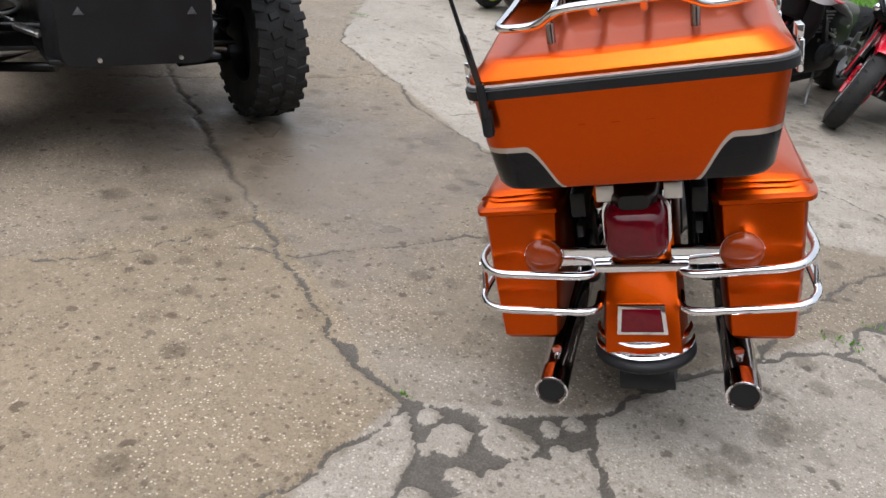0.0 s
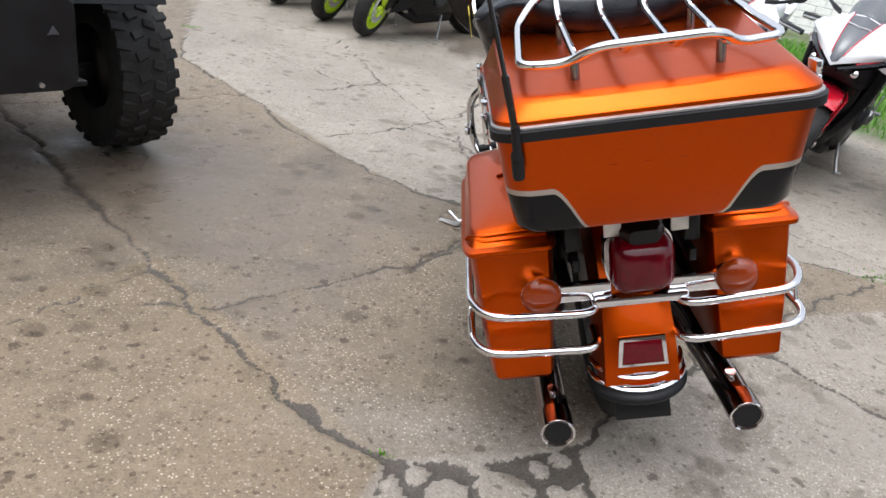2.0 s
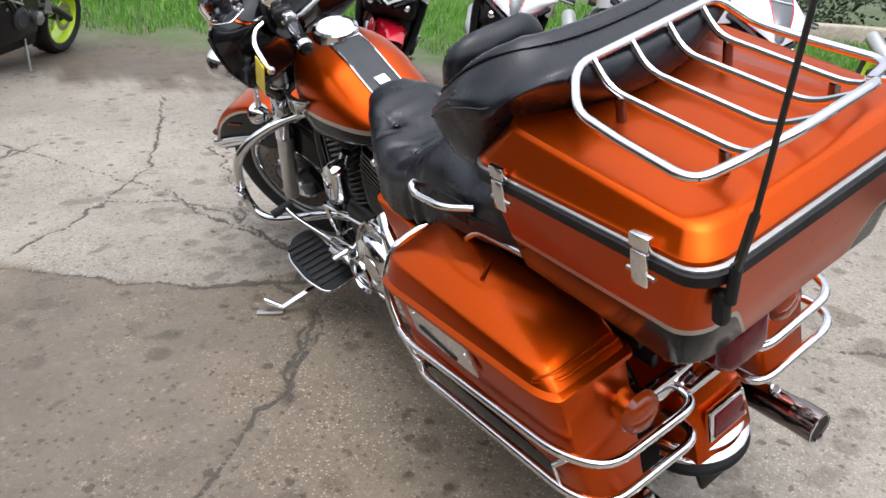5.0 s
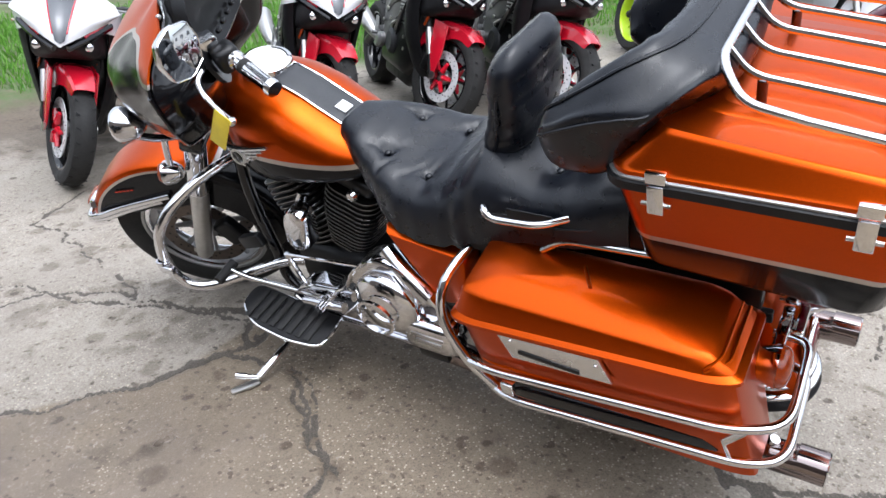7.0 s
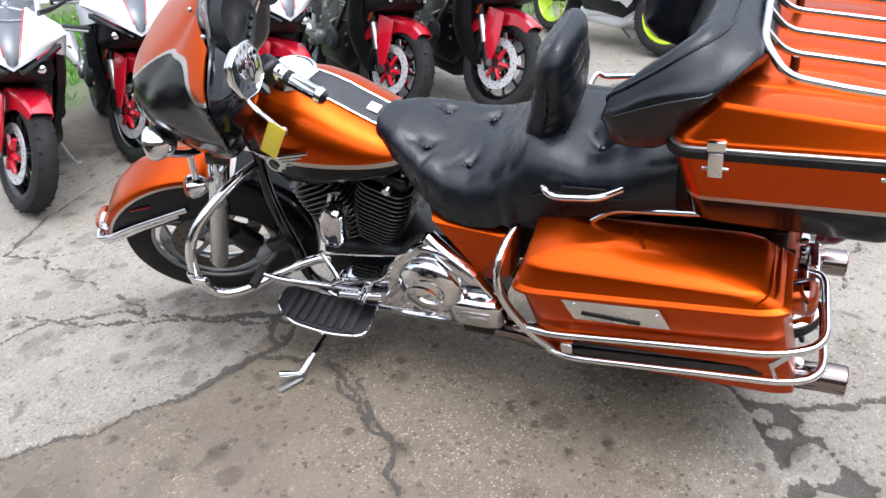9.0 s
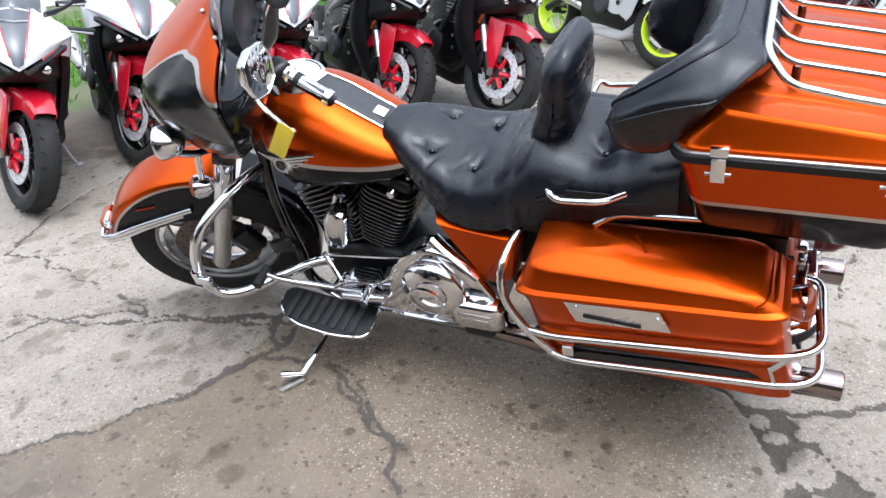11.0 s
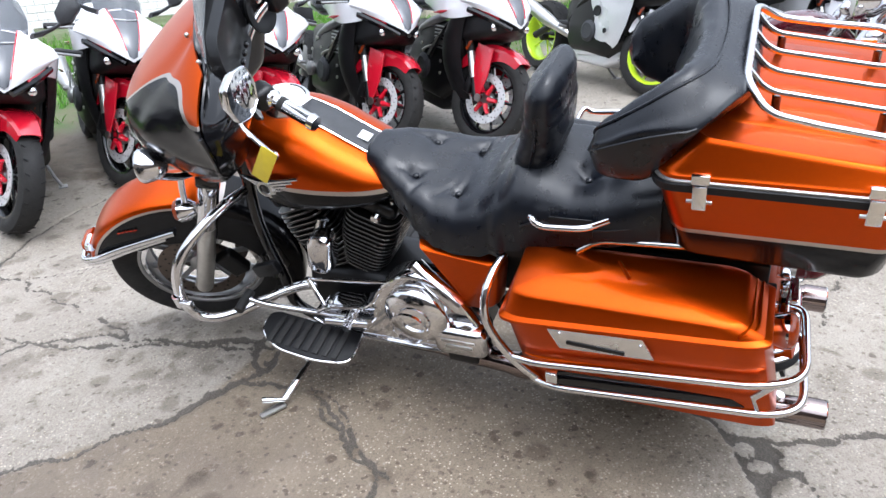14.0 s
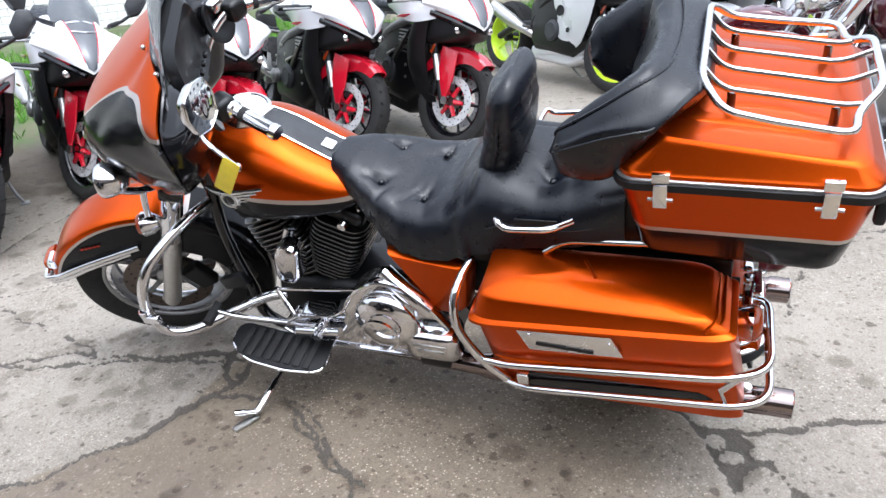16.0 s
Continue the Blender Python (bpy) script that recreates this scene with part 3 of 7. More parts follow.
def build_rear():
    wheel_parts(bike, (0, 0.345, 0.315), 0.315, 0.13, 0.21, ALLOY, 10, False)
    rows = []
    for k in range(26):
        a = radians(60 + 119 * k / 25)
        r = 0.385 + (0.018 if k > 20 else 0) * (k - 20) / 5
        c = Vector((0, 0.345, 0.32))
        d = Vector((0, math.cos(a), math.sin(a)))
        row = []
        for j in range(17):
            t = -1 + 2 * j / 16
            w = 0.086 + (0.012 * max(0, k - 18) / 7)
            x = w * math.copysign(abs(t) ** 0.6, t) if abs(t) < 0.8 else math.copysign(w * 0.875 + (abs(t) - 0.8) / 0.2 * w * 0.125, t)
            drop = 0.02 * abs(t) ** 2 + (0.085 * ((abs(t) - 0.8) / 0.2) if abs(t) > 0.8 else 0)
            row.append(c + d * (r - drop) + Vector((x, 0, 0)))
        rows.append(row)
    fender = part("rear_fender", shell(rows, 0.004), ORANGE, bike, "orange rear fender")
    # tip trim: chrome strips over a black bumper
    for z, y, w, mt, nm, h in ((0.352, -0.052, 0.105, CHROME, "chrome_strip", 0.016), (0.326, -0.063, 0.110, CHROME, "chrome_strip", 0.016), (0.298, -0.066, 0.112, BLACK_PLASTIC, "bumper", 0.034)):
        line = [(w * math.sin(a), y + 0.115 * (1 - math.cos(a)) * 0.9, z) for a in np.linspace(-1.45, 1.45, 25)]
        strip = shell([[(p[0] * (1 + 0.03 * math.sin(math.pi * q)), p[1] - 0.014 * math.sin(math.pi * q), z + (q - 0.5) * h) for p in line] for q in np.linspace(0, 1, 7)], 0.006)
        part(nm, strip, mt, fender)
    bez = part("fender_lamp", slab([(-0.050, 0.036), (0.050, 0.036), (0.056, -0.036), (-0.056, -0.036)], 0.016, pose(0, -0.036, 0.412, 84, 0, 0), 0.004), CHROME, fender, "chrome framed red fender lamp")
    part("lens", slab([(-0.041, 0.028), (0.041, 0.028), (0.046, -0.028), (-0.046, -0.028)], 0.020, pose(0, -0.036, 0.412, 84, 0, 0), 0.004), RED_LENS, bez)
    # tail lamp
    rows = [[(x * w, y0, 0.632 + z * h) for x, z in loop(1, 1, 0.27, 8)] for y0, w, h in ((0.0, 0.125, 0.125), (-0.035, 0.13, 0.13), (-0.062, 0.126, 0.124), (-0.082, 0.108, 0.10), (-0.092, 0.07, 0.06))]
    tail = part("tail_lamp", skin(rows), RED_LENS, bike, "large dark red tail lamp lens")
    part("base", skin([[(x * 1.08, y0, 0.632 + z * 1.06) for x, z in loop(0.13, 0.13, 0.04, 6)] for y0 in (0.02, -0.018)]), CHROME, tail)
    part("hood", skin([[(x, y0, 0.702 + z) for x, z in loop(w, 0.03, 0.012, 4)] for y0, w in ((0.04, 0.10), (-0.05, 0.09), (-0.075, 0.06))]), BLACK_METAL, tail)
    for x in (-0.058, 0.076):
        part("plate_bracket", box(0.036, 0.006, 0.035, (x, -0.045, 0.714), 0.002), STEEL, tail)
    # light bar and signals
    bar = part("light_bar", merge(box(0.12, 0.022, 0.042, (-0.116, 0.0, 0.552), 0.004), box(0.12, 0.022, 0.042, (0.126, 0.0, 0.548), 0.004), box(0.20, 0.03, 0.02, (0.004, -0.02, 0.533), 0.006)), CHROME, bike, "chrome signal bar")
    for s in (-1, 1):
        at = pose(s * 0.207, -0.012, 0.556)
        sig = part("turn_signal", moved(lathe([(0.0, 0.055), (0.018, 0.052), (0.034, 0.035), (0.042, 0.01), (0.044, 0.0), (0.0, 0.0)], 28, pose(0, 0, 0, -90, 0, 0)), at), CHROME, bike, "chrome turn signal with an amber lens")
        part("lens", moved(lathe([(0.0, 0.024), (0.018, 0.023), (0.034, 0.018), (0.042, 0.010), (0.0435, 0.0), (0.0, 0.0)], 28, pose(0, 0, 0, 90, 0, 0)), at), AMBER_LENS, sig)
        part("mudflap_arm", box(0.016, 0.16, 0.03, (s * 0.125, 0.10, 0.60), 0.004), BLACK_METAL, bar)
        # inner fender struts, shocks and the dark frame between the bags
        part("fender_strut", merge(box(0.035, 0.40, 0.06, (s * 0.128, 0.24, 0.655), 0.006), box(0.03, 0.30, 0.03, (s * 0.14, 0.22, 0.50), 0.006)), BLACK_METAL, bike)
        part("shock_absorber", lathe([(0.0, 0), (0.024, 0.0), (0.024, 0.1), (0.032, 0.11), (0.032, 0.26), (0.0, 0.26)], 16, pose(s * 0.148, 0.30, 0.34, 14, 0, 0)), BLACK_METAL, bike)
        line = [(s * 0.165, 1.05, 0.24), (s * 0.185, 0.80, 0.245), (s * 0.20, 0.55, 0.25), (s * 0.202, 0.1, 0.268), (s * 0.203, -0.122, 0.276)]
        muf = tube(curve(line, 6), [0.028] * 5 + [0.034] * 5 + [0.04] * 8 + [0.036] * 7, 22)
        mf = part("muffler", muf, DARK_CHROME, bike, "dark chrome muffler")
        part("tip", ring([(0.0375, -0.006), (0.0375, 0.05), (0.033, 0.05), (0.030, -0.0062), (0.033, -0.008)], 28, Matrix.Translation((s * 0.203, -0.122, 0.276)) @ pose(0, 0, 0, -88, 0, 0)), DARK_CHROME, mf)
        part("rim", ring([(0.0385, -0.009), (0.036, -0.0105), (0.0335, -0.009), (0.036, -0.006)], 28, Matrix.Translation((s * 0.203, -0.122, 0.276)) @ pose(0, 0, 0, -88, 0, 0)), CHROME, mf)
        part("bore", lathe([(0, 0), (0.0335, 0), (0.0335, 0.004), (0, 0.004)], 24, Matrix.Translation((s * 0.203, -0.1235, 0.2762)) @ pose(0, 0, 0, 92, 0, 0)), BLACK_PLASTIC, mf)
        part("clamp_bolt", merge(lathe([(0, 0), (0.011, 0), (0.011, 0.016), (0, 0.016)], 12, pose(s * 0.2, -0.02, 0.306, 20, 0, 0))), CHROME, mf)
    part("hitch_plate", merge(box(0.125, 0.012, 0.05, (0.003, -0.03, 0.245), 0.003, rot=(-20, 0, 0)), box(0.10, 0.06, 0.008, (0.003, -0.005, 0.262), 0.002)), BLACK_METAL, bike)
    part("inner_frame", box(0.12, 0.36, 0.2, (0, 0.62, 0.50), 0.02), BLACK_METAL, bike)
    for s in (-1, 1):
        cover = []
        for q in (0.0, 0.4, 0.8, 1.0):
            g, xx = 1 - 0.14 * q * q, s * (0.145 + 0.055 * math.sin(q * 1.45))
            cover.append([(xx, 0.775 + (y - 0.775) * g, 0.565 + (z - 0.565) * g) for y, z in rounded([(0.90, 0.665), (0.66, 0.63), (0.69, 0.46), (0.77, 0.44), (0.90, 0.665)], 0.03, 4)[:-1]])
        part("side_cover", skin(cover), ORANGE, bike, "orange side cover")


def build_seat():
    # rider and passenger saddle: sections along the bike (y, half width, top, skirt bottom, edge roundness)
    secs = [(1.085, 0.030, 0.846, 0.82), (1.06, 0.078, 0.862, 0.80), (1.00, 0.116, 0.856, 0.775), (0.95, 0.145, 0.842, 0.735), (0.90, 0.176, 0.825, 0.695), (0.84, 0.202, 0.804, 0.668), (0.78, 0.212, 0.799, 0.658),
            (0.72, 0.212, 0.812, 0.662), (0.665, 0.207, 0.848, 0.675), (0.62, 0.202, 0.878, 0.69), (0.56, 0.202, 0.880, 0.71), (0.48, 0.207, 0.870, 0.73), (0.40, 0.212, 0.882, 0.745), (0.33, 0.212, 0.905, 0.76), (0.275, 0.205, 0.915, 0.77)]
    rows = []
    ys = np.linspace(1.085, 0.275, 150)
    hw, tp, bt = [(-a, b) for a, b, c, d in secs], [(-a, c) for a, b, c, d in secs], [(-a, d) for a, b, c, d in secs]
    btns = [(0.918, 0.080), (0.918, -0.080), (0.795, 0.100), (0.795, -0.100), (0.452, 0.10), (0.452, -0.10)]
    for y in ys:
        w, t, b = lerp(hw, -y), lerp(tp, -y), lerp(bt, -y)
        row = []
        for j in range(65):
            a = math.pi * j / 64
            cx, sx = math.cos(a), math.sin(a)
            x = w * math.copysign(abs(cx) ** 0.62, cx)
            z = b + (t - b) * sx ** 0.55
            dish = -0.014 * math.exp(-((y - 0.82) / 0.10) ** 2) * math.exp(-(x / 0.10) ** 2) + 0.012 * math.exp(-((y - 0.60) / 0.05) ** 2)
            z += dish * sx
            for by, bx in btns:
                d2 = (y - by) ** 2 + (x - bx) ** 2
                z -= sx * (0.016 * math.exp(-d2 / 0.00030) + 0.010 * math.exp(-d2 / 0.0030))
                ang = math.atan2(y - by, x - bx)
                z -= sx * 0.007 * math.exp(-d2 / 0.0030) * max(0, math.cos(2.5 * ang + by * 9)) ** 6
            for py_, px_, dy, dx in ((0.79, 0.10, -0.01, 0.05), (0.87, 0.02, 0.05, 0.02), (0.83, -0.10, 0.03, -0.05), (0.52, 0.12, -0.05, 0.03), (0.90, -0.12, 0.02, -0.04)):
                e = ((x - px_) * dx + (y - py_) * dy) / (dx * dx + dy * dy)
                if abs(e) < 1:
                    far = math.hypot(x - px_ - e * dx, y - py_ - e * dy)
                    z -= sx * 0.007 * (1 - e * e) * math.exp(-(far / 0.006) ** 2)
            wr = noise.noise(Vector((x * 7, y * 9, z * 5))) * 0.0035 + noise.noise(Vector((x * 24, y * 26, z * 12))) * 0.0009 + math.sin(y * 120 + x * 30) * 0.0045 * math.exp(-((y - 0.665) / 0.035) ** 2) * (1 - 0.5 * sx)
            row.append((x + wr, y, z + wr))
        rows.append(row)
    seat = part("seat", shell(rows, 0.01), LEATHER, bike, "black leather two-up saddle with tufted buttons", angle=60)
    part("seat_base", skin([[(x * 0.17, y, z) for x, z in ((-1, 0.70), (1, 0.70), (1, 0.64), (-1, 0.64))] for y in (0.90, 0.62)] + [[(x * 0.17, y, z) for x, z in ((-1, 0.80), (1, 0.80), (1, 0.75), (-1, 0.75))] for y in (0.55, 0.30)]), BLACK_PLASTIC, seat)
    for by, bx in btns:
        w, t, b = lerp(hw, -by), lerp(tp, -by), lerp(bt, -by)
        s_ = (1 - (abs(bx) / w) ** (2 / 0.62)) ** 0.5
        part("button", ball(0.009, (bx, by, b + (t - b) * s_ ** 0.55 - 0.020 - 0.012 * math.exp(-((by - 0.82) / 0.10) ** 2) * math.exp(-(bx / 0.1) ** 2)), 12, (1, 1, 0.6)), LEATHER, seat)
    # piping along the skirt of the passenger part
    for s in (-1, 1):
        part("piping", tube(curve([(s * 0.205, 0.60, 0.775), (s * 0.212, 0.54, 0.80), (s * 0.214, 0.46, 0.79), (s * 0.21, 0.36, 0.80), (s * 0.20, 0.29, 0.82)], 6), 0.003, 6), BLACK_PLASTIC, seat)
    part("trunk_bracket", merge(box(0.36, 0.10, 0.16, (0, 0.275, 0.80), 0.02), box(0.30, 0.16, 0.05, (0, 0.22, 0.745), 0.01)), BLACK_PLASTIC, bike, "black bracket under the trunk")
    # rider backrest pad
    rows = []
    for k in range(40):
        v = k / 39
        z = 0.830 + 0.268 * v
        yc = 0.608 - 0.052 * v - 0.016 * math.sin(v * 3.1)
        end = math.sqrt(max(0, 1 - (max(0, v - 0.78) / 0.225) ** 2.2))
        w = (0.100 + 0.026 * math.sin(min(1, v * 1.3) * 1.6)) * (0.55 + 0.45 * end)
        th = 0.054 * (0.25 + 0.75 * math.sin(min(1, v / 0.2 + 0.1) * math.pi / 2)) * (0.12 + 0.88 * end) + 0.006 * math.sin(v * 6.0)
        row = []
        for j in range(44):
            a = 2 * math.pi * j / 44
            c_, s_ = math.cos(a), math.sin(a)
            x = w * math.copysign(abs(c_) ** 0.7, c_)
            yy = yc - th * math.copysign(abs(s_) ** 0.8, s_)
            wr = noise.noise(Vector((x * 14, yy * 10, z * 22))) * 0.006 + noise.noise(Vector((x * 9, yy * 12, z * 70))) * 0.003 * (1.3 - v)
            for pz_ in (0.997, 1.038):
                wr -= 0.0045 * math.exp(-((z - pz_) / 0.004) ** 2) * (1 if abs(c_) < 0.85 else 0.3)
            row.append((x + wr * c_, yy - wr * s_, z + wr * 0.3 + 0.012 * math.sin(s_)))
        rows.append(row)
    pad = part("rider_backrest", skin(rows), LEATHER, bike, "black padded leather rider backrest", angle=60)
    part("seam", tube(curve([(-0.106, 0.598, 0.865), (-0.126, 0.575, 0.935), (-0.124, 0.563, 1.015), (-0.10, 0.556, 1.069), (0, 0.553, 1.091), (0.10, 0.556, 1.069), (0.124, 0.563, 1.015), (0.126, 0.575, 0.935), (0.106, 0.598, 0.865)], 5), 0.0035, 6), LEATHER, pad)
    # wrap-round passenger backrest: lower edge, widest line and piped upper edge of its outer face, from the nose to the middle
    low = [(0.212, 0.412, 0.992), (0.240, 0.402, 0.978), (0.252, 0.355, 0.974), (0.254, 0.30, 0.984), (0.260, 0.25, 1.044), (0.262, 0.213, 1.090), (0.232, 0.172, 1.118), (0.185, 0.140, 1.120), (0.10, 0.128, 1.085), (0, 0.125, 1.07)]
    wide = [(0.226, 0.421, 1.022), (0.262, 0.404, 1.044), (0.280, 0.355, 1.072), (0.286, 0.30, 1.095), (0.286, 0.25, 1.108), (0.274, 0.208, 1.114), (0.237, 0.168, 1.140), (0.188, 0.136, 1.150), (0.10, 0.124, 1.135), (0, 0.120, 1.13)]
    high = [(0.212, 0.410, 1.050), (0.238, 0.398, 1.080), (0.246, 0.360, 1.106), (0.248, 0.308, 1.140), (0.234, 0.262, 1.166), (0.208, 0.224, 1.178), (0.172, 0.202, 1.178), (0.125, 0.190, 1.175), (0.06, 0.184, 1.172), (0, 0.182, 1.172)]
    full = [[Vector((-x, y, z)) for x, y, z in e] + [Vector(p) for p in e[-2::-1]] for e in (low, wide, high)]
    low, wide, high = [curve(e, 6) for e in full]
    rows, m = [], len(low) - 1
    for i in range(m + 1):
        u = min(i, m - i) / m
        t = wide[min(i + 1, m)] - wide[max(i - 1, 0)]
        into = Vector((t.y, -t.x, 0)).normalized()
        into = into if into.dot(Vector((0, 0.45, 0)) - Vector((wide[i].x, wide[i].y, 0))) > 0 else -into
        if u < 0.12:
            into = (into * (u / 0.12) + Vector((math.copysign(1, -wide[i].x), -0.25, 0)) * (1 - u / 0.12)).normalized()
        w = lerp([(0, 0.026), (0.05, 0.046), (0.15, 0.060), (0.3, 0.066), (0.5, 0.060)], u)
        floor_z = lerp([(0, 1.005), (0.06, 0.965), (0.25, 0.93), (0.5, 0.90)], u)
        foot = high[i] + into * (w + lerp([(0, 0.0), (0.2, 0.01), (0.35, 0.055), (0.5, 0.085)], u))
        foot.z = floor_z
        crest = high[i] + into * w * 0.45 + Vector((0, 0, 0.012))
        inner = high[i] + into * w + Vector((0, 0, -0.016))
        mid = inner.lerp(foot, 0.5) + into * 0.012
        base = low[i].lerp(foot, 0.5) - Vector((0, 0, 0.004))
        side = wide[i].lerp(high[i], 0.5) - into * 0.004
        row = []
        for q in curve([base, low[i], wide[i], side, high[i], crest, inner, mid, foot], 7, True):
            wr = noise.noise(q * 11) * 0.0035 + noise.noise(q * 34) * 0.0012
            row.append(q + Vector((wr, wr, wr * 0.5)))
        rows.append(row)
    br = part("passenger_backrest", skin(rows), LEATHER, bike, "black leather wrap-round passenger backrest", angle=60)
    part("piping", tube([p + Vector((0, 0, 0.002)) for p in high], 0.0032, 6), LEATHER, br)
    for s in (-1, 1):
        part("piping", tube([Vector((s * abs(p.x), p.y, p.z)) + Vector((s * 0.001, 0, 0)) for p in wide[:31]], 0.0028, 6), LEATHER, br)
        dz = 0.0 if s < 0 else -0.03
        rail = part("grab_rail", tube(rounded([(s * 0.225, 0.565, 0.825 + dz), (s * 0.265, 0.548, 0.858 + dz), (s * 0.272, 0.53, 0.838 + dz), (s * 0.272, 0.425, 0.845 + dz), (s * 0.225, 0.385, 0.835 + dz)], 0.025, 5), 0.0075, 10), CHROME, bike, "chrome passenger grab rail")
        part("strap", box(0.004, 0.10, 0.05, (s * 0.222, 0.47, 0.805 + dz), 0.002), BLACK_PLASTIC, rail)
        part("saddle_rail", tube(rounded([(s * 0.205, 0.46, 0.72), (s * 0.205, 0.41, 0.760), (s * 0.205, 0.20, 0.772)], 0.03, 5), 0.008, 10), CHROME, bike)


def build_tank():
    secs = [(1.49, 0.045, 0.93, 0.72), (1.47, 0.085, 0.945, 0.69), (1.43, 0.125, 0.957, 0.662), (1.36, 0.158, 0.962, 0.65), (1.28, 0.170, 0.950, 0.655), (1.20, 0.165, 0.920, 0.668), (1.12, 0.152, 0.872, 0.682), (1.05, 0.135, 0.832, 0.70), (0.985, 0.105, 0.805, 0.725), (0.96, 0.06, 0.79, 0.745)]
    hw, tp, bt = [(-a, b) for a, b, c, d in secs], [(-a, c) for a, b, c, d in secs], [(-a, d) for a, b, c, d in secs]
    rows = []
    for y in np.linspace(1.49, 0.96, 54):
        w, t, b = glide(hw, -y), glide(tp, -y), glide(bt, -y)
        zc = b + (t - b) * 0.42
        row = []
        for j in range(56):
            a = 2 * math.pi * j / 56
            c_, s_ = math.cos(a), math.sin(a)
            x = w * math.copysign(abs(c_) ** 0.75, c_)
            z = zc + (t - zc) * abs(s_) ** 0.75 if s_ > 0 else zc - (zc - b) * abs(s_) ** 0.7
            row.append((x, y, z))
        rows.append(row)
    tank = part("fuel_tank", skin(rows), TANK_PAINT, bike, "orange over black fuel tank with a silver stripe", angle=60)
    top = lambda y: glide(tp, -y)
    rows = [[(x, y, top(y) + 0.006 - 0.006 * (abs(x) / 0.050) ** 2 - (0.02 if abs(x) > 0.046 else 0)) for x in (-0.051, -0.046, -0.042, 0, 0.042, 0.046, 0.051)] for y in np.linspace(1.30, 1.055, 14)]
    con = part("console", shell(rows, 0.012), DARK_STRIP, bike, "dark leather tank console with chrome edges")
    for s in (-1, 1):
        part("edge_trim", tube([(s * 0.049, y, top(y) + 0.002) for y in np.linspace(1.30, 1.055, 10)], 0.0035, 8), CHROME, con)
    part("end_trim", tube([(-0.049, 1.055, top(1.055) + 0.002), (0.049, 1.055, top(1.055) + 0.002)], 0.0035, 8), CHROME, con)
    part("badge_plate", box(0.036, 0.034, 0.003, (0, 1.094, top(1.094) + 0.008), 0.0015, rot=(25, 0, 0)), STICKER, con, "small white square badge")
    sp = part("speedometer", lathe([(0.0, 0.03), (0.05, 0.03), (0.056, 0.036), (0.066, 0.032), (0.07, 0.01), (0.07, -0.03), (0, -0.03)], 36, pose(0, 1.322, 0.948, 13, 0, 0)), CHROME, con, "round chrome speedometer with a pale dial")
    part("dial", lathe([(0, 0.0305), (0.053, 0.0305), (0.053, 0.033), (0, 0.033)], 32, pose(0, 1.322, 0.948, 13, 0, 0)), DIAL, sp)
    for s in (-1, 1):
        # winged badge
        bm = []
        for k in range(6):
            bm.append(tube(curve([(s * 0.170, 1.415 - 0.012 * k, 0.823 - 0.008 * k), (s * 0.182, 1.335, 0.816 - 0.009 * k), (s * 0.182, 1.22 + 0.022 * k, 0.834 - 0.014 * k)], 5), [0.005] * 2 + [0.008] * 5 + [0.005] * 4, 6))
        bd = part("tank_badge", merge(*bm), POLISHED, tank, "grey winged metal tank badge")
        part("ring", ring([(0.018, -0.004), (0.024, -0.004), (0.024, 0.004), (0.018, 0.004)], 24, pose(s * 0.188, 1.335, 0.795, 0, 90, 0)), STEEL, bd)
        part("centre", ball(0.018, (s * 0.185, 1.335, 0.795), 16, (0.4, 1, 1)), BLACK_GLOSS, bd)


